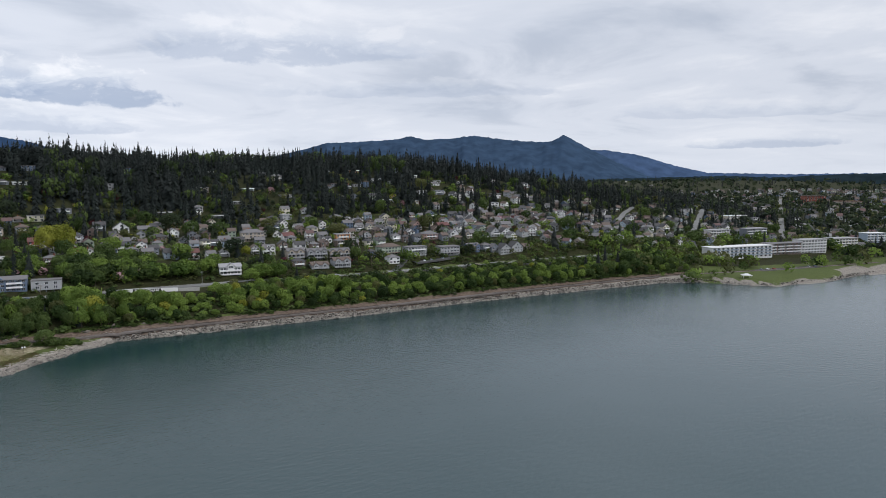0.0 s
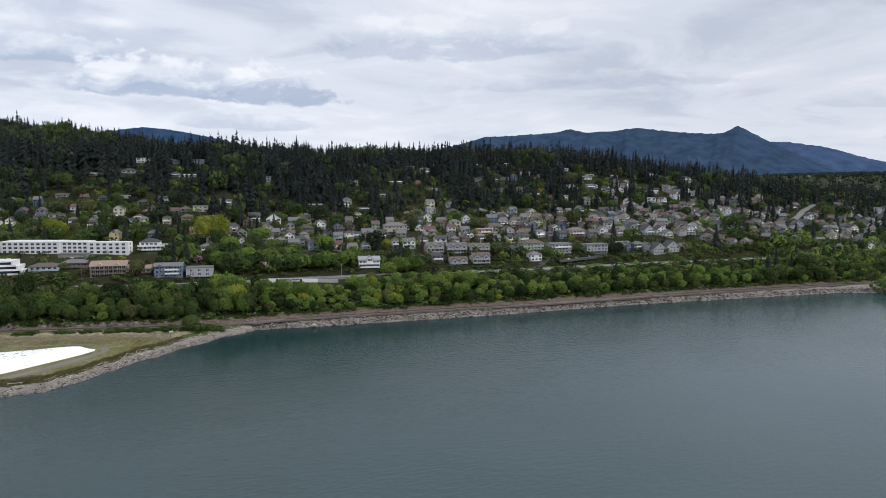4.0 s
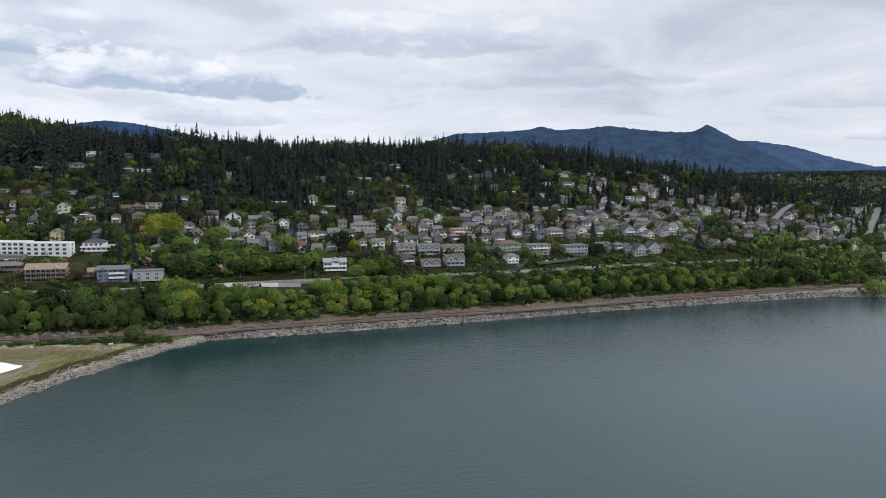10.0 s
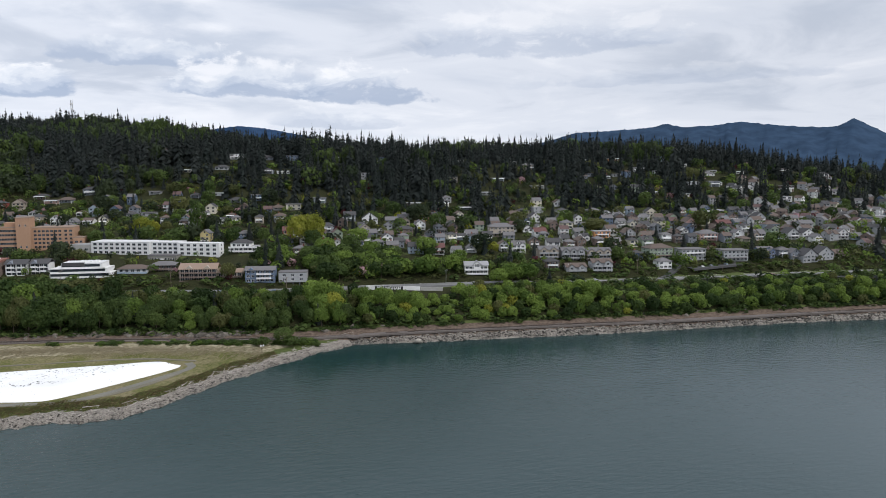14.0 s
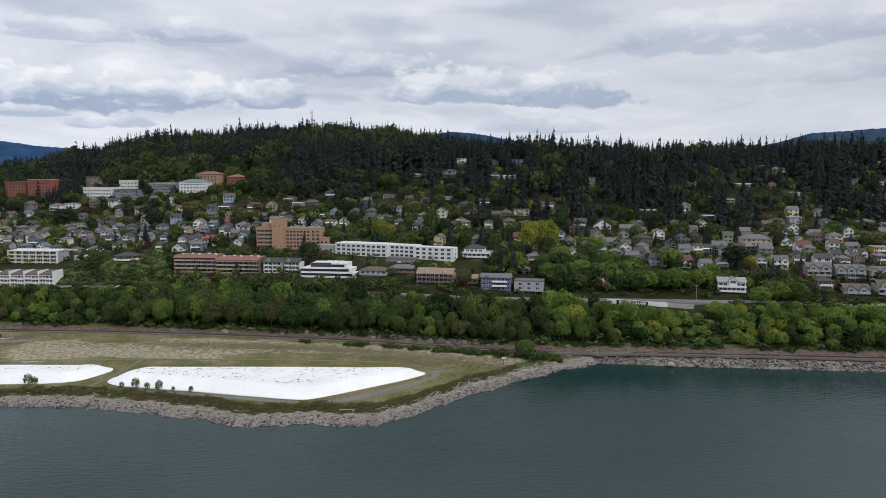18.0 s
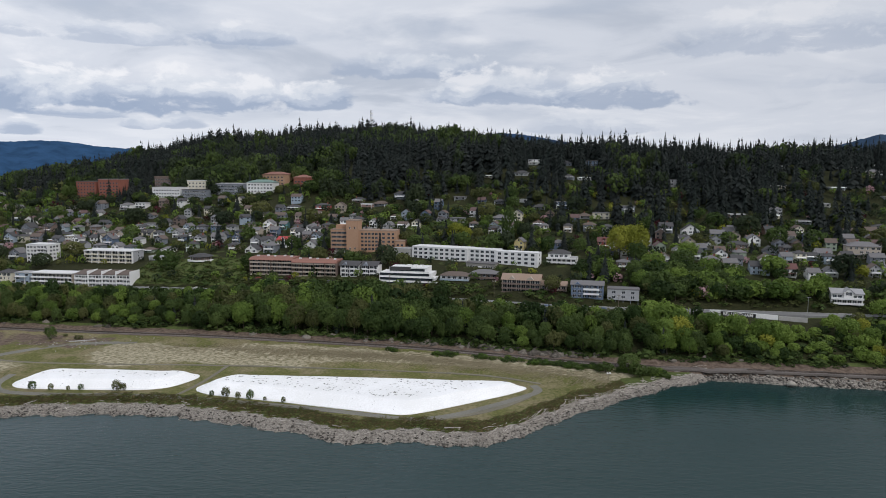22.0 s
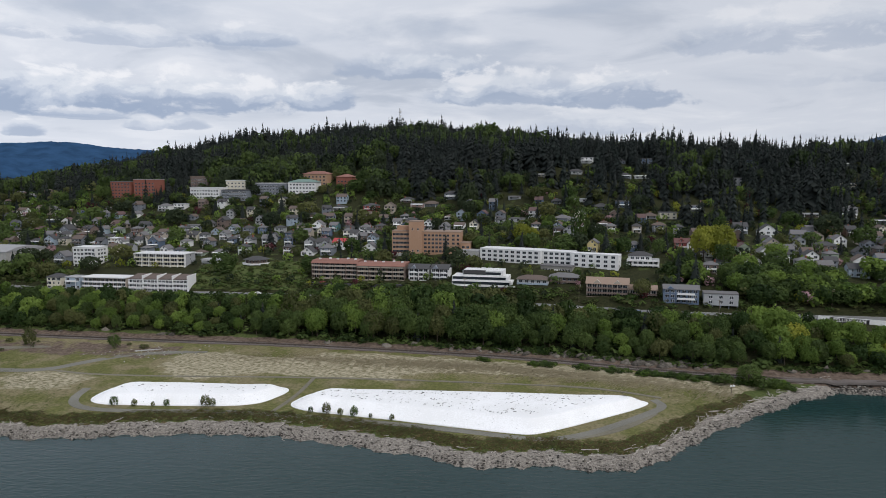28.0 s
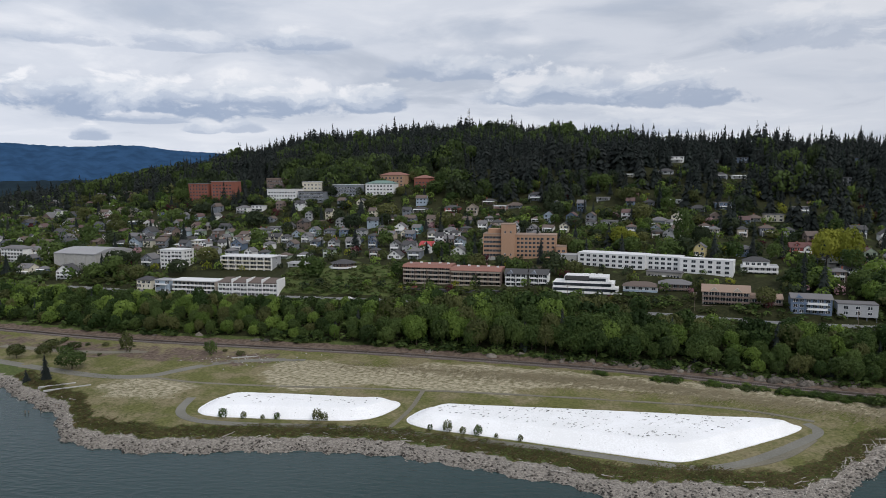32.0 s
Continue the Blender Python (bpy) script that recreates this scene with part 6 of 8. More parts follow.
# the many-sided house with a white deck on the open slope
lodge = empty("lookout_house", pose(-218, 681, 34.6, 0, 0, -10), "dark many-sided house with a wide white deck and low roof", "house")
for name, mat, z0, z1, r0, r1, word in (("base_wall", "siding_slate", -4.0, 0.2, 7.5, 7.5, ""), ("deck", "trim_white", 0.21, 1.2, 10.8, 10.8, "white deck parapet"), ("wall", "siding_brown", 1.21, 3.8, 8.2, 8.2, ""), ("roof", "roofing_dark", 3.81, 6.0, 10.2, 2.4, "low dark roof")):
    bm = bmesh.new()
    bmesh.ops.create_cone(bm, cap_ends=True, segments=10, radius1=r0, radius2=r1, depth=z1 - z0, matrix=Matrix.Translation((0, 0, (z0 + z1) / 2)))
    put(name, mesh_of(name, bm, mat), lodge, None, word)
for k in range(7):
    t = radians(198 + k * 36 - 36)
    put("window", WIN["big"], lodge, pose(math.cos(t) * 7.85, math.sin(t) * 7.85, 2.5, 0, 0, math.degrees(t) + 90))
FOOT.append((-218, 681, 12))
VIEW.extend(((-218, 664, 12), (-255, 672, 11)))
house(-255, 684, 17, "white", "f", True, -10, 1, 34.4, "house", "long low white house with a flat roof on the open slope")
house(-134, 698, 14, "white", "", True, -9, 1, 42.0, "house", "white one-storey house with a grey gabled roof")

# ---- the white blocks to the north ----
b, L = front_of("tower_block", (-366, 692.5), (-346, 688.5), "white six-storey tower block with small balconies", "apartment building", 30.2)
solid(b, "wall", "siding_white", -L / 2, L / 2, 0, 14, -5, 15.6)
flat_roof(b, -L / 2 - 0.2, L / 2 + 0.2, -0.2, 14.2, 15.6, "roofing_white")
windows(b, -L / 2 + 0.5, -0.5, 0, 5, 1.8, 3.0, 3, "wide")
balconies(b, 0.2, L / 2 - 0.5, 0, 1.4, 5, 0.6, 3.0, "trim_white")
windows(b, 0.2, L / 2 - 0.5, 0, 5, 1.7, 3.0, 3, "door")
side_windows(b, L / 2, 2, 12, 5, 1.8, 3.0, 3)
b, L = front_of("balcony_flats", (-313.5, 683.5), (-272, 677), "grey-white four-storey flats with deep balconies and fins", "apartment building", 30.0)
solid(b, "wall", "siding_grey", -L / 2, L / 2, 1.8, 16, -5, 12.0)
flat_roof(b, -L / 2 - 0.4, L / 2 + 0.4, -0.3, 16.3, 12.0, "roofing_white")
balconies(b, -L / 2, L / 2, 1.8, 1.9, 3, 3.0, 3.0, "siding_cream", 7, 0.5)
windows(b, -L / 2 + 0.5, L / 2 - 0.5, 1.8, 4, 1.7, 3.0, 14, "door")
for k in range(8):
    solid(b, "fin", "trim_white", -L / 2 + L * k / 7 - 0.14, -L / 2 + L * k / 7 + 0.14, -0.3, 1.78, -4, 12.0)
side_windows(b, L / 2, 3, 15, 3, 4.7, 3.0, 1, "small")
b, L = front_of("row_flats", (-294.5, 631.5), (-251, 627.5), "white three-storey row with brown sloping roofs between white party walls", "apartment building", 21.0)
solid(b, "wall", "siding_white", -L / 2, L / 2, 1.2, 13, -4, 9.2)
for k in range(4):
    x0, x1 = -L / 2 + L * k / 4, -L / 2 + L * (k + 1) / 4
    put("roof", mesh_of("roof", extruded([(0.8, 9.21), (13, 9.21), (13, 11.6), (0.8, 9.6)], "x", x0 + 0.35, x1 - 0.35), "roofing_brown"), b)
    solid(b, "party_wall", "trim_white", x1 - 0.3, x1 + 0.3, 0.2, 13.1, -4, 12.0)
    balconies(b, x0 + 0.5, x0 + 5.5, 1.2, 1.5, 3, 0.4, 3.0, "trim_white")
windows(b, -L / 2 + 0.6, L / 2 - 0.6, 1.2, 3, 1.7, 3.0, 16, "wide")
b, L = front_of("flat_block", (-330, 638), (-297, 633), "white three-storey flats with a flat roof and long balconies", "apartment building", 21.0)
solid(b, "wall", "siding_tan", -L / 2, L / 2, 1.6, 13, -4, 9.4)
flat_roof(b, -L / 2 - 0.5, L / 2 + 0.5, -0.4, 13.4, 9.4, "roofing_white")
balconies(b, -L / 2, L / 2, 1.6, 1.8, 2, 3.3, 3.0, "trim_white", 5, 0.4)
windows(b, -L / 2 + 0.5, L / 2 - 0.5, 1.6, 3, 1.7, 3.0, 10, "door")
house(-339.5, 643, 14, "sky", "f", True, -12, 3, 21.2, "house", "pale blue three-storey house with white decks")
house(-355, 646, 14, "cream", "h", True, -12, 3, 20.8, "house", "cream three-storey house with a grey hipped roof")
b, L = front_of("sports_hall", (-461, 704), (-421, 695), "large concrete hall with a shallow metal roof", "hall", 28.2)
solid(b, "wall", "concrete", -L / 2, L / 2, 0, 40, -4, 13.4)
put("roof", mesh_of("roof", extruded([(-0.6, 13.41), (20, 13.41), (40.6, 13.41), (40.6, 14.0), (30, 16.4), (20, 17.2), (10, 16.4), (-0.6, 14.0)], "x", -L / 2 - 0.5, L / 2 + 0.5), "roofing_light"), b)
for k in range(5):
    solid(b, "pier", "concrete", -L / 2 + L * k / 4 - 0.5, -L / 2 + L * k / 4 + 0.5, -0.5, -0.01, -4, 13.2)
for p, q, wall, n, word in (((-531, 733), (-506, 727), "white", 4, "white"), ((-513, 738), (-483, 731), "cream", 3, "cream")):
    b, L = front_of("condominium", p, q, f"{word} condominium with balconies and a grey roof", "apartment building")
    solid(b, "wall", "siding_" + wall, -L / 2, L / 2, 1, 13, -4, 3 * n)
    put("roof", mesh_of("roof", roof_shape("hip", L, 13, 3 * n, 2.4), "roofing_grey"), b, pose(0, 7, 0))
    windows(b, -L / 2 + 0.5, L / 2 - 0.5, 1, n, 1.7, 3.0, 7, "wide")
    balconies(b, -L / 2 + 1, L / 2 - 1, 1, 1.5, n - 1, 3.1, 3.0, "trim_white", 3, 2.5)

# ---- the college on the hill's foot ----
for name, p, q, deep, tall, wall, roof_mat, cols, label in (
        ("brick_hall", (-466, 957), (-438, 947), 18, 19.0, "brick_red", "roofing_grey", 6, "red brick college hall"), ("brick_hall", (-433, 944), (-406, 939), 18, 21.0, "brick_red", "roofing_light", 6, "tall red brick college hall"),
        ("white_hall", (-360, 922), (-324, 912), 16, 12.5, "siding_white", "roofing_white", 10, "long white college building"), ("brick_hall", (-376, 966), (-353, 958), 16, 12.5, "siding_brown", "roofing_tan", 6, "brown college building with columns"),
        ("white_hall", (-322, 928), (-298, 921), 14, 16.0, "siding_cream", "roofing_white", 5, "cream college block"), ("glass_hall", (-321, 909), (-291, 902), 14, 11.5, "siding_slate", "roofing_dark", 10, "dark glazed college building"),
        ("glass_hall", (-288, 918), (-257, 907), 16, 12.5, "siding_slate", "roofing_white", 8, "dark college building with a white roof edge"), ("green_roof_hall", (-247, 905), (-216, 900), 16, 12.0, "siding_white", "roofing_green", 8, "white college building with a green roof"),
        ("brick_hall", (-236, 929), (-208, 919), 16, 12.5, "brick_orange", "roofing_tile", 6, "brick college hall with a red tiled roof"), ("brick_hall", (-196, 911), (-179, 905), 14, 10.5, "brick_red", "roofing_tile", 4, "small red brick college hall")):
    b, L = front_of(name, p, q, label + " among trees", "building", None, "college buildings")
    VIEW.extend((((p[0] + q[0]) / 2, (p[1] + q[1]) / 2 - 15, 9),))
    solid(b, "wall", wall, -L / 2, L / 2, 0, deep, -6, tall)
    if roof_mat in ("roofing_green", "roofing_tile"):
        put("roof", mesh_of("roof", roof_shape("hip", L, deep, tall, 3.0), roof_mat), b, pose(0, deep / 2, 0))
    else:
        flat_roof(b, -L / 2 - 0.4, L / 2 + 0.4, -0.4, deep + 0.4, tall, roof_mat)
    windows(b, -L / 2 + 1, L / 2 - 1, 0, int(tall / 3.8), 2.2, 3.6, cols, "dark" if wall.startswith("brick") else "big" if name == "glass_hall" else "wide")

# ---- the south end of the town by the park ----
for name, p, q, deep, n, wall, roof_mat, cols, label in (
        ("condominium", (746, 430), (833, 402), 18, 4, "siding_white", "roofing_white", 14, "long white and blue apartment block"), ("condominium", (836, 408), (883, 391), 16, 4, "siding_brown", "roofing_grey", 8, "dark brown four-storey condominium"),
        ("condominium", (887, 392), (926, 379), 16, 5, "siding_white", "roofing_light", 8, "white five-storey condominium with gables"), ("condominium", (956, 383), (995, 369), 16, 4, "siding_cream", "roofing_light", 8, "cream four-storey condominium"),
        ("condominium", (1055, 380), (1081, 366), 16, 4, "siding_sky", "roofing_white", 5, "pale blue flat-roofed block"), ("condominium", (890, 465), (922, 454), 14, 4, "siding_slate", "roofing_light", 7, "blue-grey condominium with decks"),
        ("condominium", (840, 487), (870, 478), 14, 3, "siding_white", "roofing_light", 7, "white flat-roofed apartment block"), ("red_hall", (1621, 713), (1653, 684), 30, 5, "brick_red", "roofing_maroon", 6, "large dark red building"),
        ("tan_hall", (1601, 639), (1641, 605), 20, 3, "siding_tan", "roofing_tile", 6, "long building with an orange roof"), ("condominium", (1010, 560), (1045, 548), 14, 3, "siding_cream", "roofing_white", 6, "cream flat-roofed apartment block")):
    L0 = cols == 14
    b, L = front_of(name, p, q, label + " near the shore park" if p[0] < 1200 else label + " in the low town", "apartment building", 9.0 if L0 else None, "blocks at the south end")
    solid(b, "wall", wall, -L / 2, L / 2, 1.2, deep, -5, 3.4 * n)
    flat_roof(b, -L / 2 - 0.8, L / 2 + 0.8, -0.2, deep + 0.8, 3.4 * n, roof_mat)
    windows(b, -L / 2 + 0.6, L / 2 - 0.6, 1.2, n, 1.9, 3.4, cols, "big")
    if name == "condominium":
        balconies(b, -L / 2, L / 2, 1.2, 1.6, n - 1, 3.6, 3.4, "siding_sky" if L > 60 else "trim_white", cols // 2, 2.2)
b, L = front_of("park_shelter", (664, 351), (671, 344), "white-roofed open park shelter on the lawn", "shelter")
put("roof", mesh_of("roof", roof_shape("hip", 8.5, 6.5, 2.6, 1.6), "roofing_white"), b)
for sx in (-3.6, 3.6):
    for sy in (-2.6, 2.6):
        put("post", unit("post", "trim_white", -0.12, 0.12, -0.12, 0.12, -0.5, 2.59), b, pose(sx, sy, 0))

# cars
for x, y, t, paint, word, where in ((41, float(rail(41)) + 64, -18, "siding_navy", "dark", "on the boulevard"), (75, float(rail(75)) + 64, -14, "siding_blue", "blue", "on the boulevard"), (-158, 630, -8, "siding_red", "red", "parked by the brown flats"),
                                    (-285, 624, 80, "siding_white", "white", "parked by the white row"), (-278, 623.5, 80, "siding_grey", "grey", "parked by the white row"), (-335, 629, 10, "siding_white", "white", "parked by the flats"),
                                    (-148, 628, -8, "siding_grey", "grey", "parked by the brown flats"), (396, 520, 75, "siding_white", "white", "in the hillside car park"), (404, 520, 75, "siding_slate", "dark", "in the hillside car park"), (418, 520, 75, "siding_sky", "silver", "in the hillside car park"),
                                    (502, 479, -10, "siding_white", "white", "parked at the viewpoint"), (508, 477, 80, "siding_grey", "grey", "parked at the viewpoint"), (732, 365, 60, "siding_slate", "dark", "in the park's car park"), (740, 362, 60, "siding_white", "white", "in the park's car park"),
                                    (748, 359, 60, "siding_red", "red", "in the park's car park"), (796, 344, 60, "siding_grey", "grey", "in the park's car park"), (804, 341, 60, "siding_navy", "dark", "in the park's car park"), (-200, float(rail(-200)) + 68, 172, "siding_white", "white", "on the boulevard"), (300, float(rail(300)) + 63, -9, "siding_grey", "grey", "on the boulevard")):
    car(x, y, t, paint, word, where)


HOUSES = {
    "front_row": (
        (146, 616, 11.5, "blue", "h"),
        (162, 613, 10.6, "grey", ""),
        (188, 596, 14.8, "sky", ""),
        (203, 590, 15.7, "white", "r"),
        (217, 582, 8.7, "white", ""),
        (231, 589, 10.6, "grey", ""),
        (179, 612, 8.0, "slate", ""),
        (235, 624, 11.2, "sky", ""),
        (226, 638, 9.5, "brown", ""),
        (214, 640, 10.5, "slate", ""),
        (194, 649, 17.2, "brown", ""),
        (175, 657, 11.5, "white", ""),
        (162, 660, 11.5, "tan", ""),
    ),
    "second_row": (
        (131, 674, 14.6, "grey", "h"),
        (120, 628, 10.8, "red", ""),
        (160, 713, 12.5, "slate", ""),
        (175, 698, 16.3, "white", ""),
        (205, 697, 9.3, "sky", ""),
        (228, 701, 8.4, "orange", "h"),
        (239, 699, 9.5, "brown", ""),
        (249, 694, 10.5, "slate", ""),
        (262, 698, 6.5, "cream", ""),
        (240, 661, 9.9, "slate", ""),
        (213, 666, 10.9, "white", ""),
        (274, 627, 23.2, "tan", ""),
        (305, 615, 13.6, "white", "r"),
    ),
    "mid_row": (
        (269, 582, 12.6, "white", ""),
        (258, 586, 9.9, "grey", ""),
        (278, 542, 13.6, "brown", "h"),
        (337, 600, 15.6, "white", ""),
        (358, 603, 16.9, "orange", "f"),
        (345, 641, 12.4, "cream", ""),
        (336, 653, 11.5, "white", ""),
        (314, 669, 16.8, "blue", ""),
    ),
    "mid_row_upper": (
        (330, 676, 11.8, "white", ""),
        (380, 594, 15.0, "grey", ""),
        (393, 588, 8.0, "cream", ""),
        (397, 634, 10.7, "white", "d"),
        (406, 627, 9.6, "cream", ""),
        (414, 620, 11.7, "white", ""),
        (412, 661, 11.2, "white", ""),
        (354, 543, 10.0, "navy", ""),
        (331, 704, 11.1, "grey", "h"),
        (347, 703, 9.0, "grey", ""),
        (372, 698, 9.1, "white", ""),
        (404, 692, 10.4, "white", ""),
        (360, 674, 9.8, "grey", ""),
    ),
    "south_front": (
        (374, 542, 25.3, "green", "h"),
        (365, 524, 13.1, "white", ""),
        (399, 534, 23.9, "grey", "f"),
        (432, 525, 23.5, "grey", "f"),
        (463, 525, 17.5, "navy", ""),
        (484, 516, 11.8, "slate", ""),
        (492, 509, 18.8, "grey", "G"),
        (509, 510, 17.2, "grey", "G"),
        (527, 512, 14.4, "tan", ""),
        (479, 523, 11.9, "slate", ""),
    ),
    "south_second": (
        (380, 594, 13.6, "grey", ""),
        (390, 585, 6.8, "cream", ""),
        (408, 581, 11.8, "white", ""),
        (447, 575, 20.3, "pink", "h"),
        (476, 571, 10.4, "white", ""),
        (491, 564, 15.7, "tan", ""),
        (529, 588, 18.9, "sky", ""),
        (524, 559, 15.1, "grey", ""),
        (537, 555, 13.0, "white", ""),
        (536, 543, 8.6, "white", ""),
        (557, 547, 13.2, "grey", ""),
        (568, 547, 12.3, "white", ""),
        (593, 541, 10.2, "white", ""),
    ),
    "south_third": (
        (460, 616, 15.0, "pink", ""),
        (480, 620, 11.0, "cream", ""),
        (488, 604, 17.4, "brown", "r"),
        (501, 591, 10.9, "white", ""),
        (542, 618, 15.1, "grey", "G"),
        (490, 667, 9.3, "pink", ""),
        (500, 661, 9.3, "teal", ""),
        (517, 664, 10.7, "blue", ""),
        (531, 664, 13.2, "slate", ""),
        (512, 631, 16.0, "teal", ""),
        (520, 629, 10.3, "brown", ""),
        (559, 594, 15.0, "brown", ""),
        (564, 583, 13.8, "grey", ""),
    ),
    "south_fourth": (
        (602, 611, 8.5, "pink", ""),
        (608, 604, 8.5, "cream", ""),
        (583, 573, 15.0, "grey", ""),
        (688, 628, 9.4, "sky", ""),
        (655, 596, 12.6, "blue", ""),
        (691, 611, 10.6, "white", ""),
        (729, 644, 12.6, "grey", ""),
        (439, 656, 9.9, "white", "d"),
        (415, 663, 9.8, "white", ""),
        (424, 655, 8.7, "brown", ""),
        (415, 618, 12.4, "grey", ""),
        (399, 636, 9.4, "white", ""),
    ),
    "hill_houses": (
        (291, 803, 18.8, "tan", "f"),
        (385, 852, 16.6, "white", "f"),
        (525, 795, 16.9, "grey", "f"),
        (560, 739, 23.3, "grey", "f"),
        (586, 736, 20.9, "white", "f"),
        (600, 763, 17.3, "white", ""),
        (709, 763, 21.8, "white", ""),
        (664, 707, 21.7, "white", "f"),
    ),
    "hill_houses_two": (
        (761, 745, 20.8, "grey", ""),
        (2359, 2085, 30.0, "white", ""),
        (232, 749, 16.0, "white", "f"),
        (262, 744, 9.2, "cream", ""),
        (279, 727, 15.9, "slate", "f"),
        (314, 765, 13.3, "white", "f"),
        (381, 772, 15.2, "grey", ""),
        (345, 799, 16.6, "slate", "f"),
        (397, 828, 13.5, "grey", ""),
    ),
    "upper_wood": (
        (70, 896, 12.7, "grey", ""),
        (103, 894, 12.2, "slate", ""),
        (131, 894, 17.8, "blue", "f"),
        (17, 866, 14.9, "cream", "f"),
        (53, 865, 13.9, "grey", "h"),
        (100, 850, 11.5, "slate", ""),
        (116, 848, 15.0, "white", ""),
        (-91, 830, 14.1, "grey", ""),
        (-71, 841, 15.1, "slate", ""),
        (-11, 822, 10.7, "grey", "f"),
        (48, 800, 11.6, "white", "f"),
        (63, 782, 10.8, "slate", ""),
    ),
    "upper_wood_two": (
        (84, 783, 11.9, "blue", ""),
        (26, 802, 8.4, "slate", ""),
        (142, 770, 10.5, "slate", ""),
        (100, 754, 10.0, "white", ""),
        (114, 752, 13.6, "cream", ""),
        (-28, 764, 7.4, "white", ""),
        (23, 750, 10.2, "white", ""),
        (268, 752, 8.3, "white", ""),
    ),
    "north_upper": (
        (-182, 845, 16.8, "white", ""),
        (-115, 845, 13.9, "grey", "d"),
        (-104, 832, 12.2, "pink", ""),
        (-150, 834, 12.4, "red", ""),
        (-452, 910, 15.3, "white", ""),
        (-579, 993, 15.8, "white", ""),
        (-476, 912, 24.2, "blue", "f"),
        (-503, 917, 26.4, "brown", "f"),
        (-613, 973, 23.7, "grey", "f"),
        (-594, 973, 15.6, "pink", "f"),
        (-377, 890, 12.8, "white", ""),
        (-361, 892, 14.3, "white", "f"),
    ),
    "north_rows": (
        (-204, 820, 8.4, "grey", ""),
        (-192, 785, 12.9, "white", ""),
        (-177, 781, 9.8, "teal", ""),
        (-162, 776, 10.7, "sky", ""),
        (-146, 764, 13.2, "white", "h"),
        (-133, 766, 10.4, "brown", ""),
        (-184, 763, 7.6, "cream", ""),
        (-174, 714, 13.1, "grey", ""),
        (-160, 710, 13.0, "white", "R"),
        (-153, 743, 8.8, "white", ""),
        (-144, 730, 7.2, "brown", ""),
        (-132, 700, 13.5, "white", ""),
        (-186, 719, 7.1, "grey", ""),
    ),
    "north_rows_two": (
        (-119, 778, 9.7, "white", ""),
        (-107, 778, 9.7, "tan", ""),
        (-114, 801, 7.0, "white", ""),
        (-73, 788, 6.9, "white", ""),
        (-77, 763, 10.4, "grey", ""),
        (-64, 762, 10.3, "white", ""),
        (-29, 760, 6.6, "white", ""),
        (-15, 758, 10.4, "grey", ""),
        (22, 749, 10.3, "white", ""),
        (32, 743, 8.4, "grey", ""),
        (16, 719, 9.8, "brown", ""),
        (24, 714, 10.6, "grey", ""),
        (56, 737, 8.4, "white", ""),
    ),
    "north_rows_three": (
        (-565, 804, 13.4, "white", ""),
        (-545, 862, 25.7, "cream", "f"),
        (-510, 852, 22.6, "blue", "f"),
        (-492, 853, 11.2, "white", ""),
        (-446, 822, 15.7, "slate", ""),
        (-438, 828, 10.5, "brown", ""),
        (-424, 822, 12.4, "brown", ""),
        (-451, 782, 16.0, "blue", ""),
        (-432, 773, 13.7, "sky", ""),
        (-419, 772, 11.6, "cream", ""),
        (-405, 769, 13.4, "slate", ""),
        (-384, 762, 14.9, "tan", "f"),
    ),
    "north_rows_four": (
        (-368, 764, 16.6, "cream", "f"),
        (-336, 789, 11.3, "white", ""),
        (-304, 773, 16.2, "cream", ""),
        (-315, 812, 15.3, "white", ""),
        (-330, 814, 9.7, "grey", ""),
        (-291, 770, 8.9, "grey", ""),
        (-592, 919, 15.2, "white", ""),
        (-496, 888, 13.9, "blue", ""),
        (-529, 900, 14.4, "red", ""),
        (-476, 877, 11.3, "tan", ""),
        (-486, 804, 10.5, "white", ""),
        (-477, 688, 15.5, "cream", ""),
        (-434, 674, 16.4, "white", ""),
        (-465, 692, 10.9, "blue", ""),
    ),
    "south_town": (
        (1034, 635, 28.8, "white", "f"),
        (914, 583, 19.3, "white", ""),
        (784, 543, 17.0, "white", ""),
        (716, 517, 13.1, "tan", ""),
        (812, 552, 14.6, "grey", ""),
        (745, 551, 13.8, "blue", ""),
        (915, 494, 12.4, "white", ""),
        (1026, 525, 27.4, "orange", "f"),
        (1101, 561, 30.0, "grey", "f"),
        (988, 548, 20.2, "white", ""),
        (1281, 690, 21.6, "white", ""),
        (1338, 666, 22.2, "grey", ""),
    ),
    "south_town_two": (
        (1211, 546, 19.8, "white", "f"),
        (1108, 488, 21.6, "white", ""),
        (1025, 460, 20.1, "grey", ""),
        (1202, 507, 23.3, "grey", ""),
        (1269, 546, 24.6, "slate", ""),
        (1239, 470, 19.7, "pink", ""),
        (1240, 458, 21.6, "tan", ""),
        (1331, 476, 21.0, "white", "f"),
        (1364, 494, 21.6, "brown", ""),
        (1540, 544, 24.3, "white", "f"),
        (1594, 552, 20.1, "tan", ""),
        (1502, 572, 23.9, "grey", ""),
        (1675, 765, 21.9, "white", "f"),
    ),
    "t0_upper": (
        (524, 798, 15.3, "white", "f"),
        (446, 789, 11.0, "white", ""),
        (473, 783, 9.5, "grey", ""),
        (447, 754, 7.6, "grey", ""),
        (612, 771, 8.5, "white", "f"),
        (591, 739, 15.1, "white", "f"),
        (560, 740, 17.7, "white", "f"),
        (528, 715, 15.5, "tan", "f"),
    ),
    "t0_upper_two": (
        (716, 768, 15.3, "white", "f"),
        (661, 707, 15.5, "white", "f"),
        (634, 678, 10.3, "white", "f"),
        (757, 745, 11.1, "white", ""),
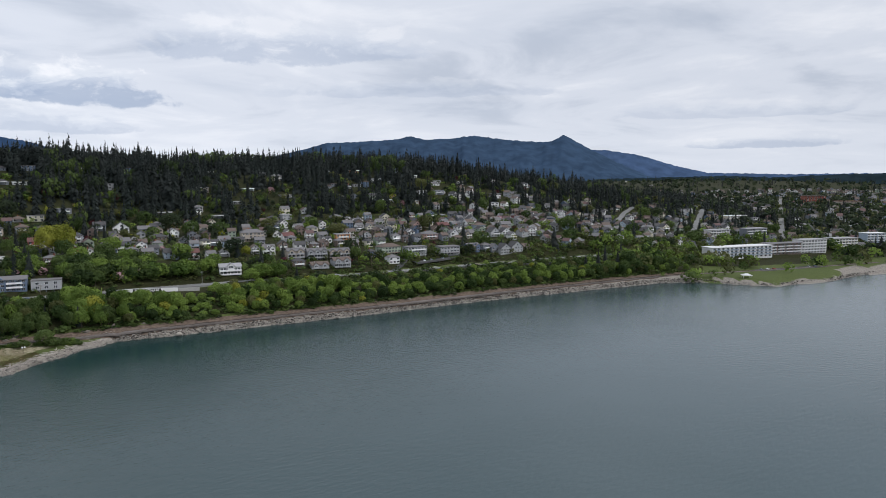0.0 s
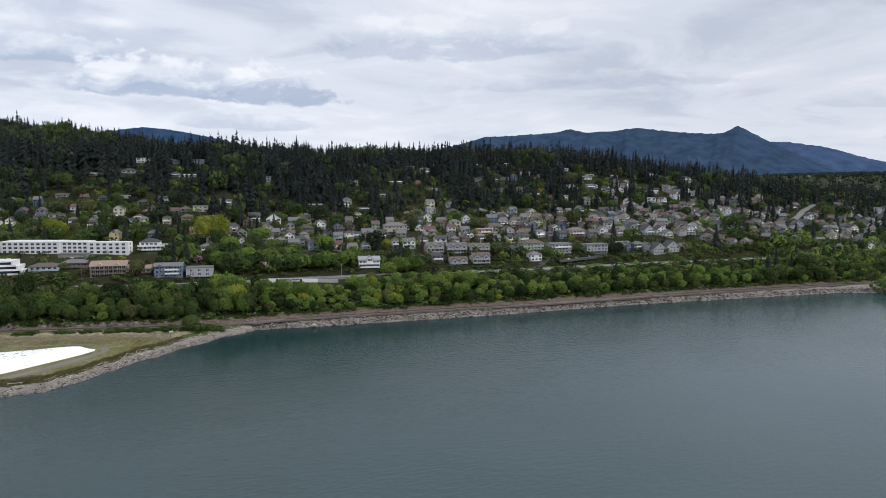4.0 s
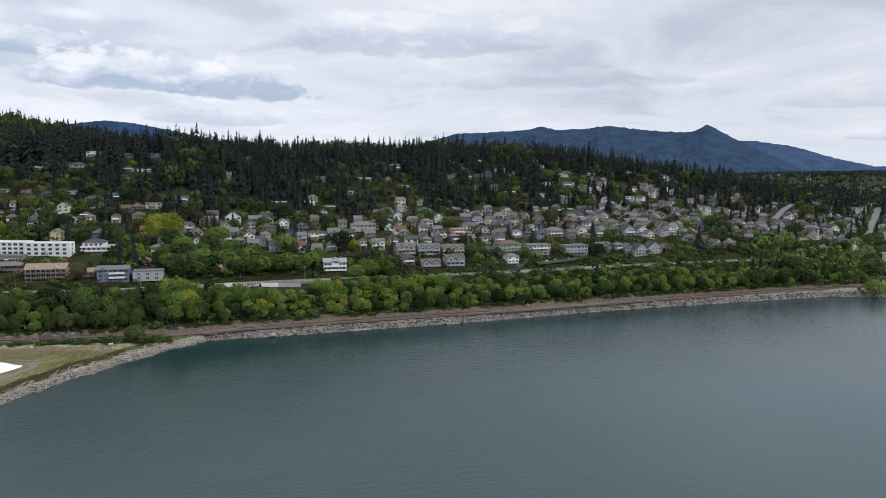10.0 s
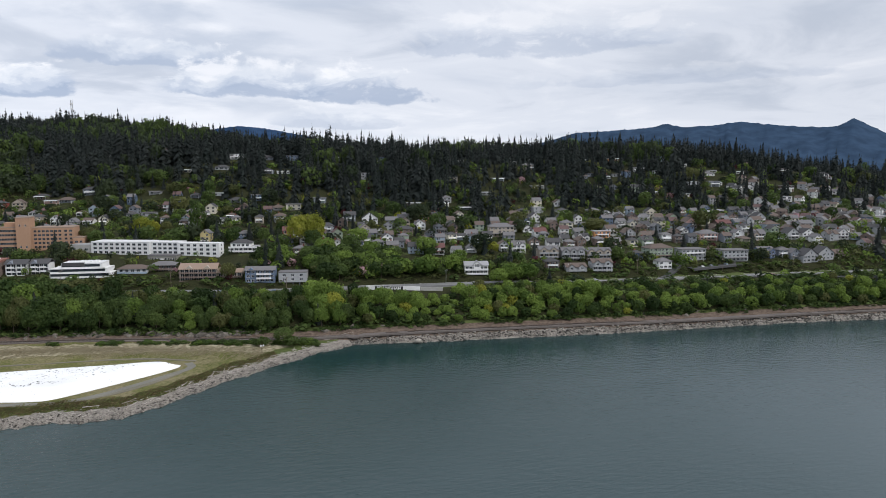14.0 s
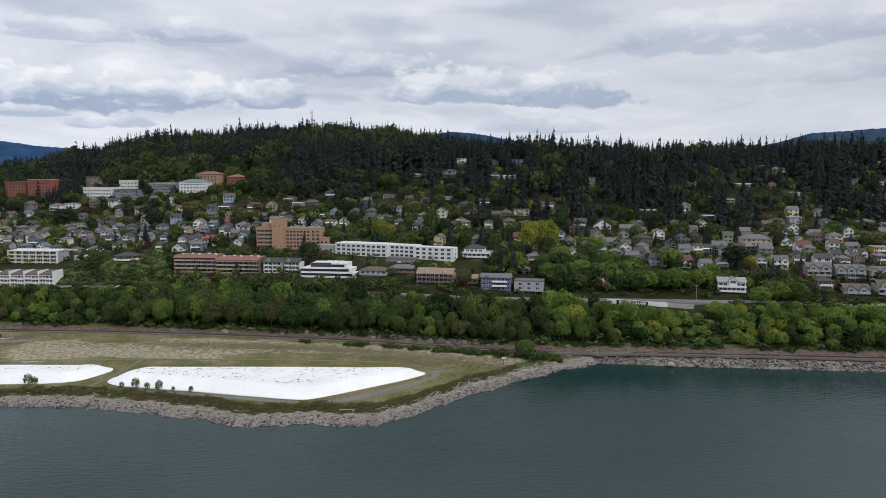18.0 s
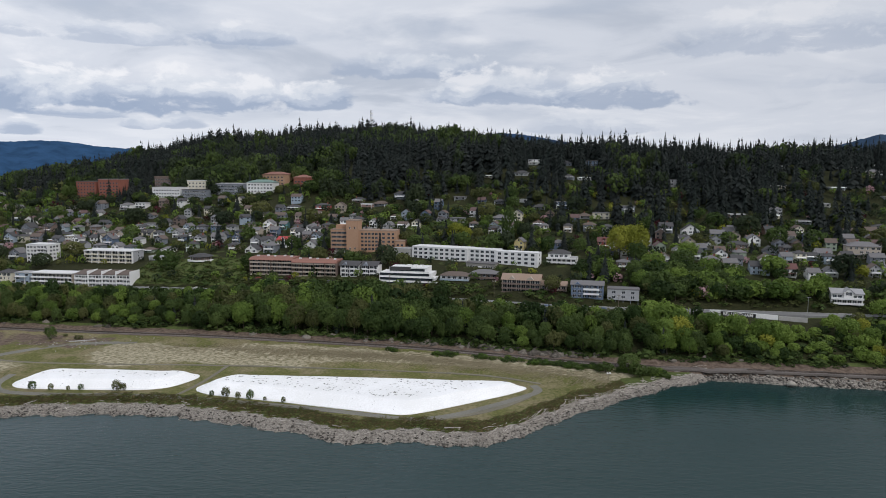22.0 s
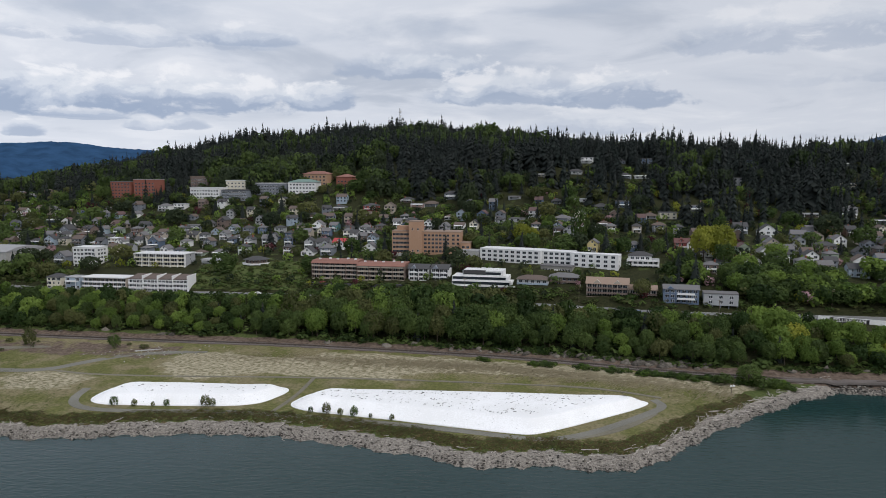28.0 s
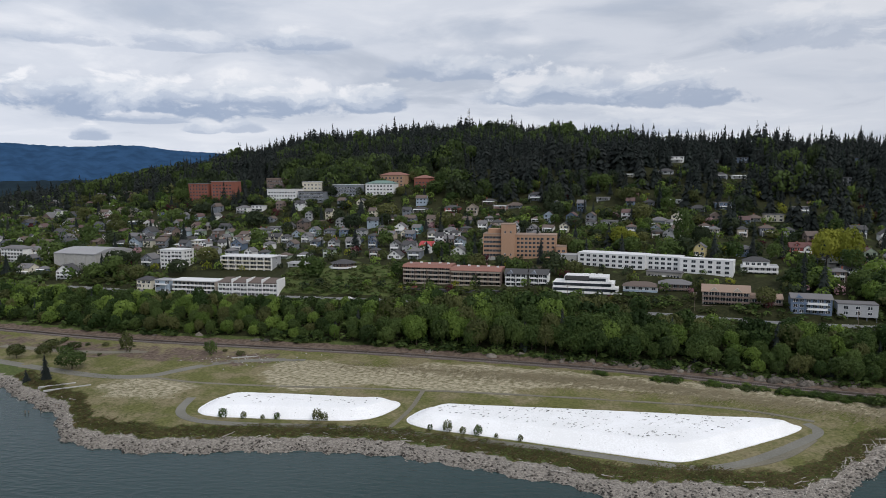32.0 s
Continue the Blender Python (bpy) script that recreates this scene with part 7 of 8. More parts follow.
        (2065, 1919, 23.5, "white", ""),
        (2124, 1936, 30.0, "grey", ""),
        (605, 610, 13.5, "pink", ""),
        (671, 614, 11.1, "sky", ""),
        (704, 621, 13.1, "white", "f"),
        (502, 732, 10.8, "tan", "f"),
        (489, 787, 9.7, "grey", ""),
    ),
    "south_hill": (
        (704, 546, 12.4, "white", ""),
        (761, 569, 14.9, "sky", ""),
        (800, 588, 13.8, "tan", ""),
        (810, 550, 17.1, "slate", ""),
        (732, 514, 12.5, "white", ""),
        (762, 515, 12.8, "white", ""),
        (914, 586, 15.1, "slate", ""),
        (2060, 1424, 19.1, "white", ""),
        (829, 488, 18.4, "tan", ""),
        (1285, 713, 20.4, "grey", ""),
        (1274, 649, 19.9, "grey", ""),
        (1157, 606, 18.2, "grey", ""),
        (1320, 659, 18.0, "tan", ""),
    ),
    "south_hill_two": (
        (814, 639, 13.0, "white", ""),
        (841, 640, 13.2, "grey", ""),
        (656, 512, 17.4, "white", "f"),
        (838, 608, 13.0, "white", ""),
        (873, 621, 13.4, "grey", ""),
        (819, 540, 12.3, "cream", ""),
        (2296, 1704, 21.9, "white", ""),
        (1490, 816, 21.3, "white", ""),
        (1585, 838, 22.4, "grey", ""),
        (1758, 910, 24.8, "white", ""),
        (1629, 796, 22.7, "grey", ""),
        (1060, 571, 15.1, "slate", ""),
        (1615, 702, 22.0, "white", ""),
        (1557, 656, 21.2, "slate", ""),
    ),
}
# the climbing streets stay open
for line in (((814, 500), (1110, 660)), ((945, 445), (1744, 831)), ((795, 603), (905, 657)), ((1152, 449), (1281, 516)), ((1069, 457), (1205, 525))):
    a, b = Vector(line[0]), Vector(line[1])
    for k in range(int((b - a).length / 9)):
        c = a.lerp(b, k * 9 / (b - a).length)
        FOOT.append((c.x, c.y, 6.5))
taken = list(FOOT)
upper = random.Random(17)
for block in HOUSES.values():
    for hx, hy, hw, wall, style in block:
        if all((hx - a) ** 2 + (hy + 4 - b) ** 2 > (r + 5) ** 2 for a, b, r in taken):
            above = hy - float(rail(hx))
            if above > 240:
                # long low houses under the firs
                wall = upper.choice(("slate", "grey", "tan", "brown", "white", "grey")) if wall in ("white", "grey") and upper.random() < 0.62 else wall
                house(hx, hy, min(hw * 1.35, 18.0), wall, style if style in ("f", "d") else upper.choice(("h", "h", "f")), False, None, upper.choice((1, 1, 2)))
            else:
                house(hx, hy, hw, wall, style, above < 190)
            if above > 250:
                FOOT.append((hx, hy - 11, 7))
                VIEW.extend(((hx, hy - 22, 8), (hx, hy - 38, 6)))
            else:
                VIEW.append((hx, hy - 14, 9))
for hx, hy, hw, wall in ((225, 893, 14, "white"), (256, 893, 12, "white"), (330, 880, 16, "grey"), (523, 846, 16, "orange"), (285, 905, 12, "grey"), (180, 900, 14, "sky"), (420, 868, 14, "white"), (590, 800, 12, "white"), (640, 760, 14, "white"), (480, 850, 12, "grey")):
    house(hx, hy, hw * 1.2, wall, "f", False, None, 1)
    FOOT.append((hx, hy - 12, 8))
    VIEW.extend(((hx, hy - 24, 9), (hx, hy - 42, 7), (hx, hy - 58, 6)))


# further houses, joined: along the terraced streets, and the town on the low ground
FAR_WALLS = ("white", "white", "white", "grey", "cream", "slate", "slate", "tan", "blue", "sky", "brown", "brown", "green")
FAR_ROOFS = ("grey", "dark", "maroon", "brown", "dark", "brown", "grey")


class FarTown:
    """Gathers plain small houses with their windows into one mesh."""

    def __init__(self):
        self.v, self.f, self.m = [], [], []

    def solid(self, pts, faces, place, mat):
        o = len(self.v)
        self.v += [tuple(place @ Vector(p)) for p in pts]
        self.f += [tuple(o + k for k in f) for f in faces]
        self.m += [mat] * len(faces)

    def brick(self, place, x0, x1, y0, y1, z0, z1, mat):
        pts = [(x, y, z) for z in (z0, z1) for y in (y0, y1) for x in (x0, x1)]
        self.solid(pts, ((0, 2, 3, 1), (4, 5, 7, 6), (0, 1, 5, 4), (2, 6, 7, 3), (0, 4, 6, 2), (1, 3, 7, 5)), place, mat)

    def add(self, x, y, w, face, r, n=2, flat=False):
        d, h = 8.5, 2.9 * n
        place = pose(x, y, ground_at(x, y), 0, 0, face)
        wall, top = r.randrange(len(FAR_WALLS)), len(FAR_WALLS) + r.randrange(len(FAR_ROOFS))
        self.brick(place, -w / 2, w / 2, -d / 2, d / 2, -4, h, wall)
        if flat:
            self.brick(place, -w / 2 - 0.4, w / 2 + 0.4, -d / 2 - 0.4, d / 2 + 0.4, h + 0.01, h + 0.4, top)
        else:
            front = r.random() < 0.5
            a, b = (w / 2 + 0.5, d / 2 + 0.5) if not front else (d / 2 + 0.5, w / 2 + 0.5)
            up = h + b * 0.62
            pts = [(-a, -b, h - 0.2), (a, -b, h - 0.2), (a, b, h - 0.2), (-a, b, h - 0.2), (-a, 0, up), (a, 0, up)]
            self.solid(pts, ((3, 2, 1, 0), (0, 1, 5, 4), (2, 3, 4, 5)), place @ pose(0, 0, 0, 0, 0, 90 if front else 0), top)
            self.solid([(-a + 0.5, -b + 0.4, h - 0.1), (-a + 0.5, b - 0.4, h - 0.1), (-a + 0.5, 0, up - 0.25)] + [(a - 0.5, -b + 0.4, h - 0.1), (a - 0.5, b - 0.4, h - 0.1), (a - 0.5, 0, up - 0.25)], ((0, 2, 1), (3, 4, 5)), place @ pose(0, 0, 0, 0, 0, 90 if front else 0), wall)
        if r.random() < 0.6:
            # a porch with a dark roof, or a wing that steps forward
            c, q = r.choice((-1, 1)) * w * 0.18, w * r.uniform(0.22, 0.3)
            if r.random() < 0.5:
                self.brick(place, c - q, c + q, -d / 2 - 2.2, -d / 2 - 0.02, 2.6, 2.85, top)
                self.brick(place, c - q + 0.1, c - q + 0.3, -d / 2 - 2.1, -d / 2 - 1.9, -3, 2.59, 0)
                self.brick(place, c + q - 0.3, c + q - 0.1, -d / 2 - 2.1, -d / 2 - 1.9, -3, 2.59, 0)
                self.brick(place, c - q, c + q, -d / 2 - 2.2, -d / 2 - 0.02, -3, 0.3, wall)
            else:
                self.brick(place, c - q, c + q, -d / 2 - 1.8, -d / 2 - 0.02, -4, h - 0.3, wall)
                self.solid([(c - q - 0.4, -d / 2 - 2.2, h - 0.4), (c + q + 0.4, -d / 2 - 2.2, h - 0.4), (c, -d / 2 - 2.2, h + q * 0.75), (c - q - 0.4, 0, h - 0.4), (c + q + 0.4, 0, h - 0.4), (c, 0, h + q * 0.75)], ((0, 3, 5, 2), (1, 2, 5, 4), (0, 2, 1)), place, top)
                self.brick(place, c - 0.8, c + 0.8, -d / 2 - 1.86, -d / 2 - 1.78, h - 2.0, h - 0.7, len(FAR_WALLS) + len(FAR_ROOFS))
        k = max(2, int(w / 3.2))
        for s in range(n):
            for j in range(k):
                c = -w / 2 + w * (j + 0.5) / k
                self.brick(place, c - 0.8, c + 0.8, -d / 2 - 0.06, -d / 2 + 0.05, 2.9 * s + 0.9, 2.9 * s + 2.3, len(FAR_WALLS) + len(FAR_ROOFS))
            for e in (-1, 1):
                self.brick(place, e * w / 2 - 0.05, e * w / 2 + 0.05, -0.7, 0.7, 2.9 * s + 0.9, 2.9 * s + 2.3, len(FAR_WALLS) + len(FAR_ROOFS))
        FOOT.append((x, y, max(w, d) * 0.6))

    def done(self, name, label):
        me = mesh_from(name, self.v, self.f, *["siding_" + k for k in FAR_WALLS], *["roofing_" + k for k in FAR_ROOFS], "window_glass")
        me.polygons.foreach_set("material_index", np.array(self.m, np.int32))
        return tagged(new(name, me), label, "houses", kind="stuff")


fill = random.Random(3)
terraces, bay_side = FarTown(), []
for d0, x0, x1, gap, chance in ((118, -620, -380, 24, 0.8), (150, -640, -130, 17, 0.8), (178, -640, -110, 17, 0.8), (205, -640, -60, 16, 0.85), (232, -640, 120, 16, 0.8), (262, -640, 90, 17, 0.8), (292, -600, 40, 20, 0.7), (320, -640, -140, 20, 0.7),
                                (128, 100, 560, 14, 0.8), (150, 95, 560, 14, 0.85), (170, 110, 600, 14, 0.85), (190, 110, 600, 14, 0.9), (212, 120, 640, 14, 0.9), (238, 200, 640, 15, 0.85), (130, 560, 700, 20, 0.7), (275, 330, 660, 24, 0.4), (310, 430, 700, 26, 0.4),
                                (360, 60, 640, 46, 0.5), (420, -60, 600, 50, 0.5), (120, 660, 800, 17, 0.8), (145, 650, 850, 17, 0.8), (172, 640, 900, 17, 0.8), (200, 640, 950, 17, 0.8), (228, 640, 980, 18, 0.8), (258, 660, 1000, 19, 0.75), (290, 690, 1050, 22, 0.7), (325, 720, 1080, 26, 0.6), (370, 660, 1080, 34, 0.5), (420, 660, 1080, 40, 0.45)):
    hx = x0
    while hx < x1:
        hy = float(rail(hx)) + d0 + fill.uniform(-5, 5)
        if fill.random() < chance and all((hx - a) ** 2 + (hy - b) ** 2 > (r + 4.5) ** 2 for a, b, r in FOOT):
            turn = math.degrees(math.atan(float(rail(hx + 30) - rail(hx - 30)) / 60)) + fill.uniform(-8, 8)
            if len(bay_side) < 95 and d0 < 260 and -420 < hx < 700:
                bay_side.append(house(hx, hy, fill.choice((7.5, 9, 9, 10.5, 12)), fill.choice(("white", "white", "grey", "cream", "slate", "tan", "brown", "blue", "sky", "green")), fill.choice(("", "", "h")), False))
            else:
                terraces.add(hx, hy, fill.choice((7, 7.5, 8, 9, 10.5)), turn, fill, fill.choice((1, 2, 2)), d0 > 340)
        hx += gap * fill.uniform(0.8, 1.25)
for k in range(330):
    hx, d0 = fill.uniform(560, 1080), fill.uniform(85, 340)
    hy = float(rail(hx)) + d0
    if all((hx - a) ** 2 + (hy - b) ** 2 > (r + 4.0) ** 2 for a, b, r in FOOT):
        terraces.add(hx, hy, fill.choice((7, 7.5, 8, 9)), 20 + fill.uniform(-10, 10), fill, fill.choice((1, 2, 2)), fill.random() < 0.1)
terraces.done("terrace_houses", "small painted houses along the upper terraced streets")
town = FarTown()
for row in range(32):
    for col in range(28):
        hx, hy = 905 + col * 27 + row * 22 + fill.uniform(-8, 8), 470 + row * 25 - col * 16 + fill.uniform(-7, 7)
        if fill.random() < 0.8 and clear(hx, hy, 7):
            town.add(hx, hy, fill.choice((7.5, 9, 9, 10.5, 10.5, 16)), 30 + fill.uniform(-8, 8), fill, fill.choice((1, 2, 2)), fill.random() < 0.25)
for k in range(160):
    hx, hy = fill.uniform(-1000, -560), fill.uniform(690, 1150)
    if hy - float(rail(hx)) > 70 and clear(hx, hy, 8):
        town.add(hx, hy, fill.choice((9, 10.5, 12, 16)), -14 + fill.uniform(-8, 8), fill, fill.choice((1, 2, 2)), fill.random() < 0.25)
town.done("town_houses", "small houses and shops of the low town")


# ---- planting ----
plant = random.Random(21)


TOP_X = (-640, -333, -291, -250, -210, -172, -130, -97, -72, -55, -28, -5, 20, 50, 80, 103, 125, 148, 168, 186, 198, 223, 250, 281, 296, 310, 340, 391, 446, 490, 519, 579, 613, 660)
TOP_Z = (28, 28, 29, 26.5, 25.6, 31, 34, 34, 36, 35, 33, 30, 26.5, 30, 26, 32, 27.5, 26, 21.5, 22, 26, 25.5, 26, 27, 22, 18.5, 17.5, 18, 18, 22, 20, 20, 22, 22)


def belt():
    """The wooded bluff between the rails and the boulevard: crowns step up the slope under one ragged outline."""
    out = []
    x0 = -600.0
    while x0 < 655:
        for d0 in (11.5, 17, 24, 31, 38, 46):
            x, d = x0 + plant.uniform(-4, 4), d0 + plant.uniform(-2.5, 2.5)
            y = float(rail(x)) + d
            if 128 < x < 190 and d > 43 or x > 235 and d > 47:
                continue
            fresh = 0.34 if x < -110 else 0.10 if x < 92 else 0.75 if x < 300 else 0.48
            leaf = "leaf_bright" if plant.random() < fresh else plant.choice(("leaf_mid", "leaf_mid", "leaf_mid", "leaf_wood", "leaf_olive"))
            top = float(np.interp(x, TOP_X, TOP_Z)) - (34 - d) * (0.42 if d < 34 else 0.15)
            room = top - ground_at(x, y)
            tall = max(room * plant.triangular(0.62, 1.05, 0.92), plant.uniform(3.5, 5.5))
            if x > 300:
                tall = plant.triangular(5.5, 12.5, 8) if d < 30 else plant.uniform(4, 7)
            if leaf == "leaf_bright" and x > 60 and plant.random() < 0.05:
                leaf = "leaf_yellow"
            if d0 > 14 and plant.random() < (0.16 if -90 < x < 100 else 0.03):
                out.append((x, y, tall * 1.12, tall * 1.15, "fir", "needle_blue"))
            else:
                out.append((x, y, tall, max(tall * plant.uniform(0.62, 0.95), min(plant.uniform(6.0, 8.5), tall * 1.25)), "broad", leaf))
        x0 += 8.6
    return out


belt_trees = belt()
# the tall round crowns that stand out along the bluff
for x, d, tall, wide in ((103, 35, 18.5, 15), (111, 28, 15, 12), (49, 34, 16, 12), (128, 33, 14, 14), (138, 30, 14.5, 13), (152, 29, 13, 13), (160, 24, 13, 11), (197, 33, 12.5, 13), (206, 28, 11, 10), (224, 31, 12.5, 14), (233, 27, 10, 10), (249, 30, 13, 15), (258, 25, 11, 11), (281, 33, 13.5, 14), (289, 27, 12, 11), (487, 26, 12, 12), (500, 22, 11, 11), (440, 20, 9, 9), (428, 17, 8, 8), (519, 20, 8, 8), (545, 15, 12, 13), (562, 16, 13, 13), (580, 15, 12.5, 13), (597, 16, 13, 14), (612, 24, 13, 13), (628, 22, 12, 13), (645, 20, 12, 13)):
    tree(x, float(rail(x)) + d, tall, wide, "broad", "leaf_bright" if x < 530 else "leaf_mid", "with a round crown on the bluff", "trees on the bluff")
near = [t for t in belt_trees if t[1] - float(rail(t[0])) < 32 and -330 < t[0] < 420]
single = set(near[::max(1, len(near) // 195)][:195])
for t in single:
    tree(*t)


def gathered(rows, name, label, shapes, category="forest"):
    groups = {}
    for x, y, tall, wide, sort, leaf in rows:
        groups.setdefault((sort, leaf), []).append((x, y, tall, wide, 0))
    for (sort, leaf), spots in groups.items():
        joined(name, shapes[sort], np.array(spots), leaf, f"{LEAF_WORDS[leaf]} {label}", category)


gathered([t for t in belt_trees if t not in single], "bluff_trees", "trees on the wooded bluff", dict(broad=BROAD_MID, fir=FIR))

# trees that stand out in the gardens
for x, y, tall, wide, sort, leaf in ((103, 632, 25, 19, "broad", "leaf_yellow"), (114, 629, 27, 20, "broad", "leaf_yellow"), (-15, 697, 16, 17, "broad", "leaf_yellow"), (-7, 700, 12, 12, "broad", "leaf_yellow"), (28, 686, 27, 14, "tall", "leaf_mid"), (40, 684, 17, 14, "broad", "leaf_dark"), (84, 655, 19, 17, "fir", "needle_dark"), (150, 628, 14, 16, "broad", "leaf_bright"), (137, 600, 17, 18, "broad", "leaf_mid"), (-54, 691, 13, 15, "broad", "leaf_olive"), (-70, 707, 17, 12, "fir", "needle_dark"), (-73.6, 667, 19, 15, "fir", "needle_dark"),
                                     (246, 583, 10, 12, "broad", "leaf_yellow"), (363, 622, 13, 24, "broad", "leaf_olive"), (273, 563, 17, 14, "fir", "needle_dark"), (414, 580, 17, 13, "fir", "needle_dark"), (239, 529, 15, 17, "broad", "leaf_bright"),
                                     (252, 530, 14, 16, "broad", "leaf_bright"), (228, 527, 12, 14, "broad", "leaf_bright"), (150, 588, 15, 17, "broad", "leaf_bright"), (166, 583, 12, 15, "broad", "leaf_mid"), (118, 600, 16, 18, "broad", "leaf_bright"),
                                     (128, 578, 13, 15, "broad", "leaf_bright"), (104, 590, 14, 15, "broad", "leaf_mid"), (112, 618, 17, 15, "broad", "leaf_mid"), (-46, 708, 18, 15, "fir", "needle_dark"), (47, 575, 12, 12, "broad", "leaf_olive"),
                                     (-312, 546, 11.5, 7, "tall", "leaf_olive"), (-261, 543, 8.5, 7, "tall", "leaf_mid"), (-322, 511, 9.5, 16, "broad", "leaf_wood"), (-324, 493.5, 13, 16, "fir", "needle_dark"), (-332, 490, 6.5, 9, "fir", "needle_dark"), (-367, 530, 8, 10, "broad", "leaf_olive"), (-353, 533, 7, 9, "broad", "leaf_olive"), (-343, 537, 5.5, 7, "small", "leaf_mid"),
                                     (73, 479, 9.5, 12, "broad", "leaf_mid"), (77, 473, 6, 8, "small", "leaf_wood"), (61, 478, 5, 8, "small", "leaf_wood"), (84, 476, 4.5, 6, "small", "leaf_mid"), (88, 478, 3.5, 4, "small", "leaf_bright"), (-75, 690, 22, 17, "fir", "needle_blue"), (-345, 548, 5, 8, "small", "leaf_olive"), (-362, 552, 5, 10, "small", "leaf_olive"),
                                     (560, 446, 20, 18, "fir", "needle_dark"), (575, 450, 22, 18, "fir", "needle_dark"), (590, 445, 18, 17, "fir", "needle_dark"), (548, 452, 16, 15, "fir", "needle_dark"), (600, 440, 16, 18, "broad", "leaf_mid"), (620, 432, 14, 17, "broad", "leaf_mid")):
    tree(x, y, tall, wide, sort, leaf, "standing clear of its neighbours", "single trees")
for k, (x, y, s) in enumerate(((-213, 445.2, 2.6), (-204, 445, 1.9), (-196, 445, 1.3), (-190, 445.3, 1.9), (-173, 444.8, 3.0), (-170, 445, 2.2), (-126, 438, 1.6), (-119, 436.5, 2.8), (-113, 435, 1.9), (-107, 433.6, 2.6), (-100, 432, 1.2), (-91, 429.5, 1.6))):
    tree(x, y, s * 1.75, s * 1.35, "tall", "leaf_olive" if k % 3 else "leaf_mid", "rooted at the edge of the white cover", "bushes by the covers", "bush")


def scatter(n, seed, where, sizes, gap=0.0, tall=False):
    """Random spots: where(rng) gives a place or nothing; sizes(rng) gives tall, wide."""
    rng = random.Random(seed)
    every = np.array(FOOT + VIEW)
    taken = every if tall else np.array(FOOT)
    out = []
    for _ in range(n):
        got = where(rng)
        if got:
            x, y = got
            size = sizes(rng)
            known = taken if tall or size[0] < (6.0 if x < 640 else 3.5) else every
            if ((known[:, 0] - x) ** 2 + (known[:, 1] - y) ** 2 > (known[:, 2] + gap) ** 2).all():
                out.append((x, y, *size, 0))
    return np.array(out)


def near_road(d):
    return 57 < d < 76


def town_spot(r):
    x, d = r.uniform(-680, 1050), r.uniform(54, 400)
    if d > 345 and -150 < x < 600:
        return None
    if near_road(d) or (d < 57 and x < 235):
        return None
    if d < 110 and -340 < x < -240 or 150 < x < 205 and 74 < d < 112 or -255 < x < -172 and d < 128 and r.random() < 0.8:
        return None
    if (x < -150 and d > 120 or x > 560) and r.random() < (0.35 if x < 0 else 0.25):
        return None
    return x, float(rail(x)) + d


def shade_spot(r):
    """Larger trees stand thicker over the northern streets."""
    got = town_spot(r)
    return got if got and r.random() < (0.85 if got[0] < 90 else 0.3) else None


gardens = scatter(9000, 31, town_spot, lambda r: (lambda t: (t, t * r.uniform(0.8, 1.2)))(r.triangular(1.6, 9.5, 3.2)), -0.6)
tall_first = gardens[np.argsort(-gardens[:, 2])]
for x, y, tall, wide, _ in tall_first[:60]:
    tree(x, y, tall, wide, "small", plant.choice(("leaf_mid", "leaf_bright", "leaf_olive", "leaf_dark", "leaf_mid")), "in a hillside garden", "garden trees")
rest = tall_first[60:].copy()
np.random.default_rng(4).shuffle(rest)
for leaf, a, b in (("leaf_mid", 0, 0.30), ("leaf_dark", 0.30, 0.60), ("leaf_olive", 0.60, 0.75), ("leaf_bright", 0.75, 0.91), ("leaf_purple", 0.91, 0.94), ("leaf_yellow", 0.94, 0.985), ("leaf_blossom", 0.985, 1.0)):
    joined("garden_trees", BROAD_FAR, rest[int(a * len(rest)):int(b * len(rest))], leaf, f"{LEAF_WORDS[leaf]} shrubs and small trees between the houses", "shrubs")
shade_trees = scatter(1300, 34, shade_spot, lambda r: (lambda t: (t, t * r.uniform(0.85, 1.3)))(r.triangular(8, 19, 11)), 1.0, True)
for leaf, a in (("leaf_mid", 0), ("leaf_dark", 1), ("leaf_olive", 2), ("leaf_mid", 3)):
    joined("shade_trees", BROAD_MID[:2], shade_trees[a::4], leaf, f"{LEAF_WORDS[leaf]} shade trees over the town's roofs", "trees")
firs = scatter(520, 33, town_spot, lambda r: (lambda t: (t, t * r.uniform(0.8, 1.25)))(r.triangular(9, 25, 14)), 0.0, True)
joined("garden_firs", FIR, firs[0::2], "needle_dark", "dark firs standing among the houses", "conifers")
joined("garden_firs", FIR, firs[1::2], "needle_blue", "blue-green firs standing among the houses", "conifers")


def slope_spot(r):
    """Firs that reach down between the houses of the upper slope."""
    x, d = r.uniform(50, 1150), r.uniform(205, 520)
    thick = noise.noise((x * 0.013, d * 0.018, 7.0)) + 0.0022 * (d - 250) - 0.12 * (x > 560)
    return (x, float(rail(x)) + d) if thick > r.uniform(-0.25, 0.25) else None


slope = scatter(3800, 35, slope_spot, lambda r: (lambda t: (t, t * r.uniform(0.75, 1.15)))(r.triangular(10, 31, 20)), 0.5, True)
joined("slope_firs", FIR_FAR, slope[0::2], "needle_dark", "dark firs on the upper slope between houses", "conifers")
joined("slope_firs", FIR_FAR, slope[1::2], "needle_blue", "blue-green firs on the upper slope between houses", "conifers")


def hollow_spot(r):
    """The wooded slope between the grey flats and the white house."""
    x, d = r.uniform(10, 212), r.uniform(76, 122)
    if 168 < x < 206 and 84 < d < 112 or x > 205 and d > 92 or x < 40 and d > 100 or x < 100 and d < 104:
        return None
    return x, float(rail(x)) + d


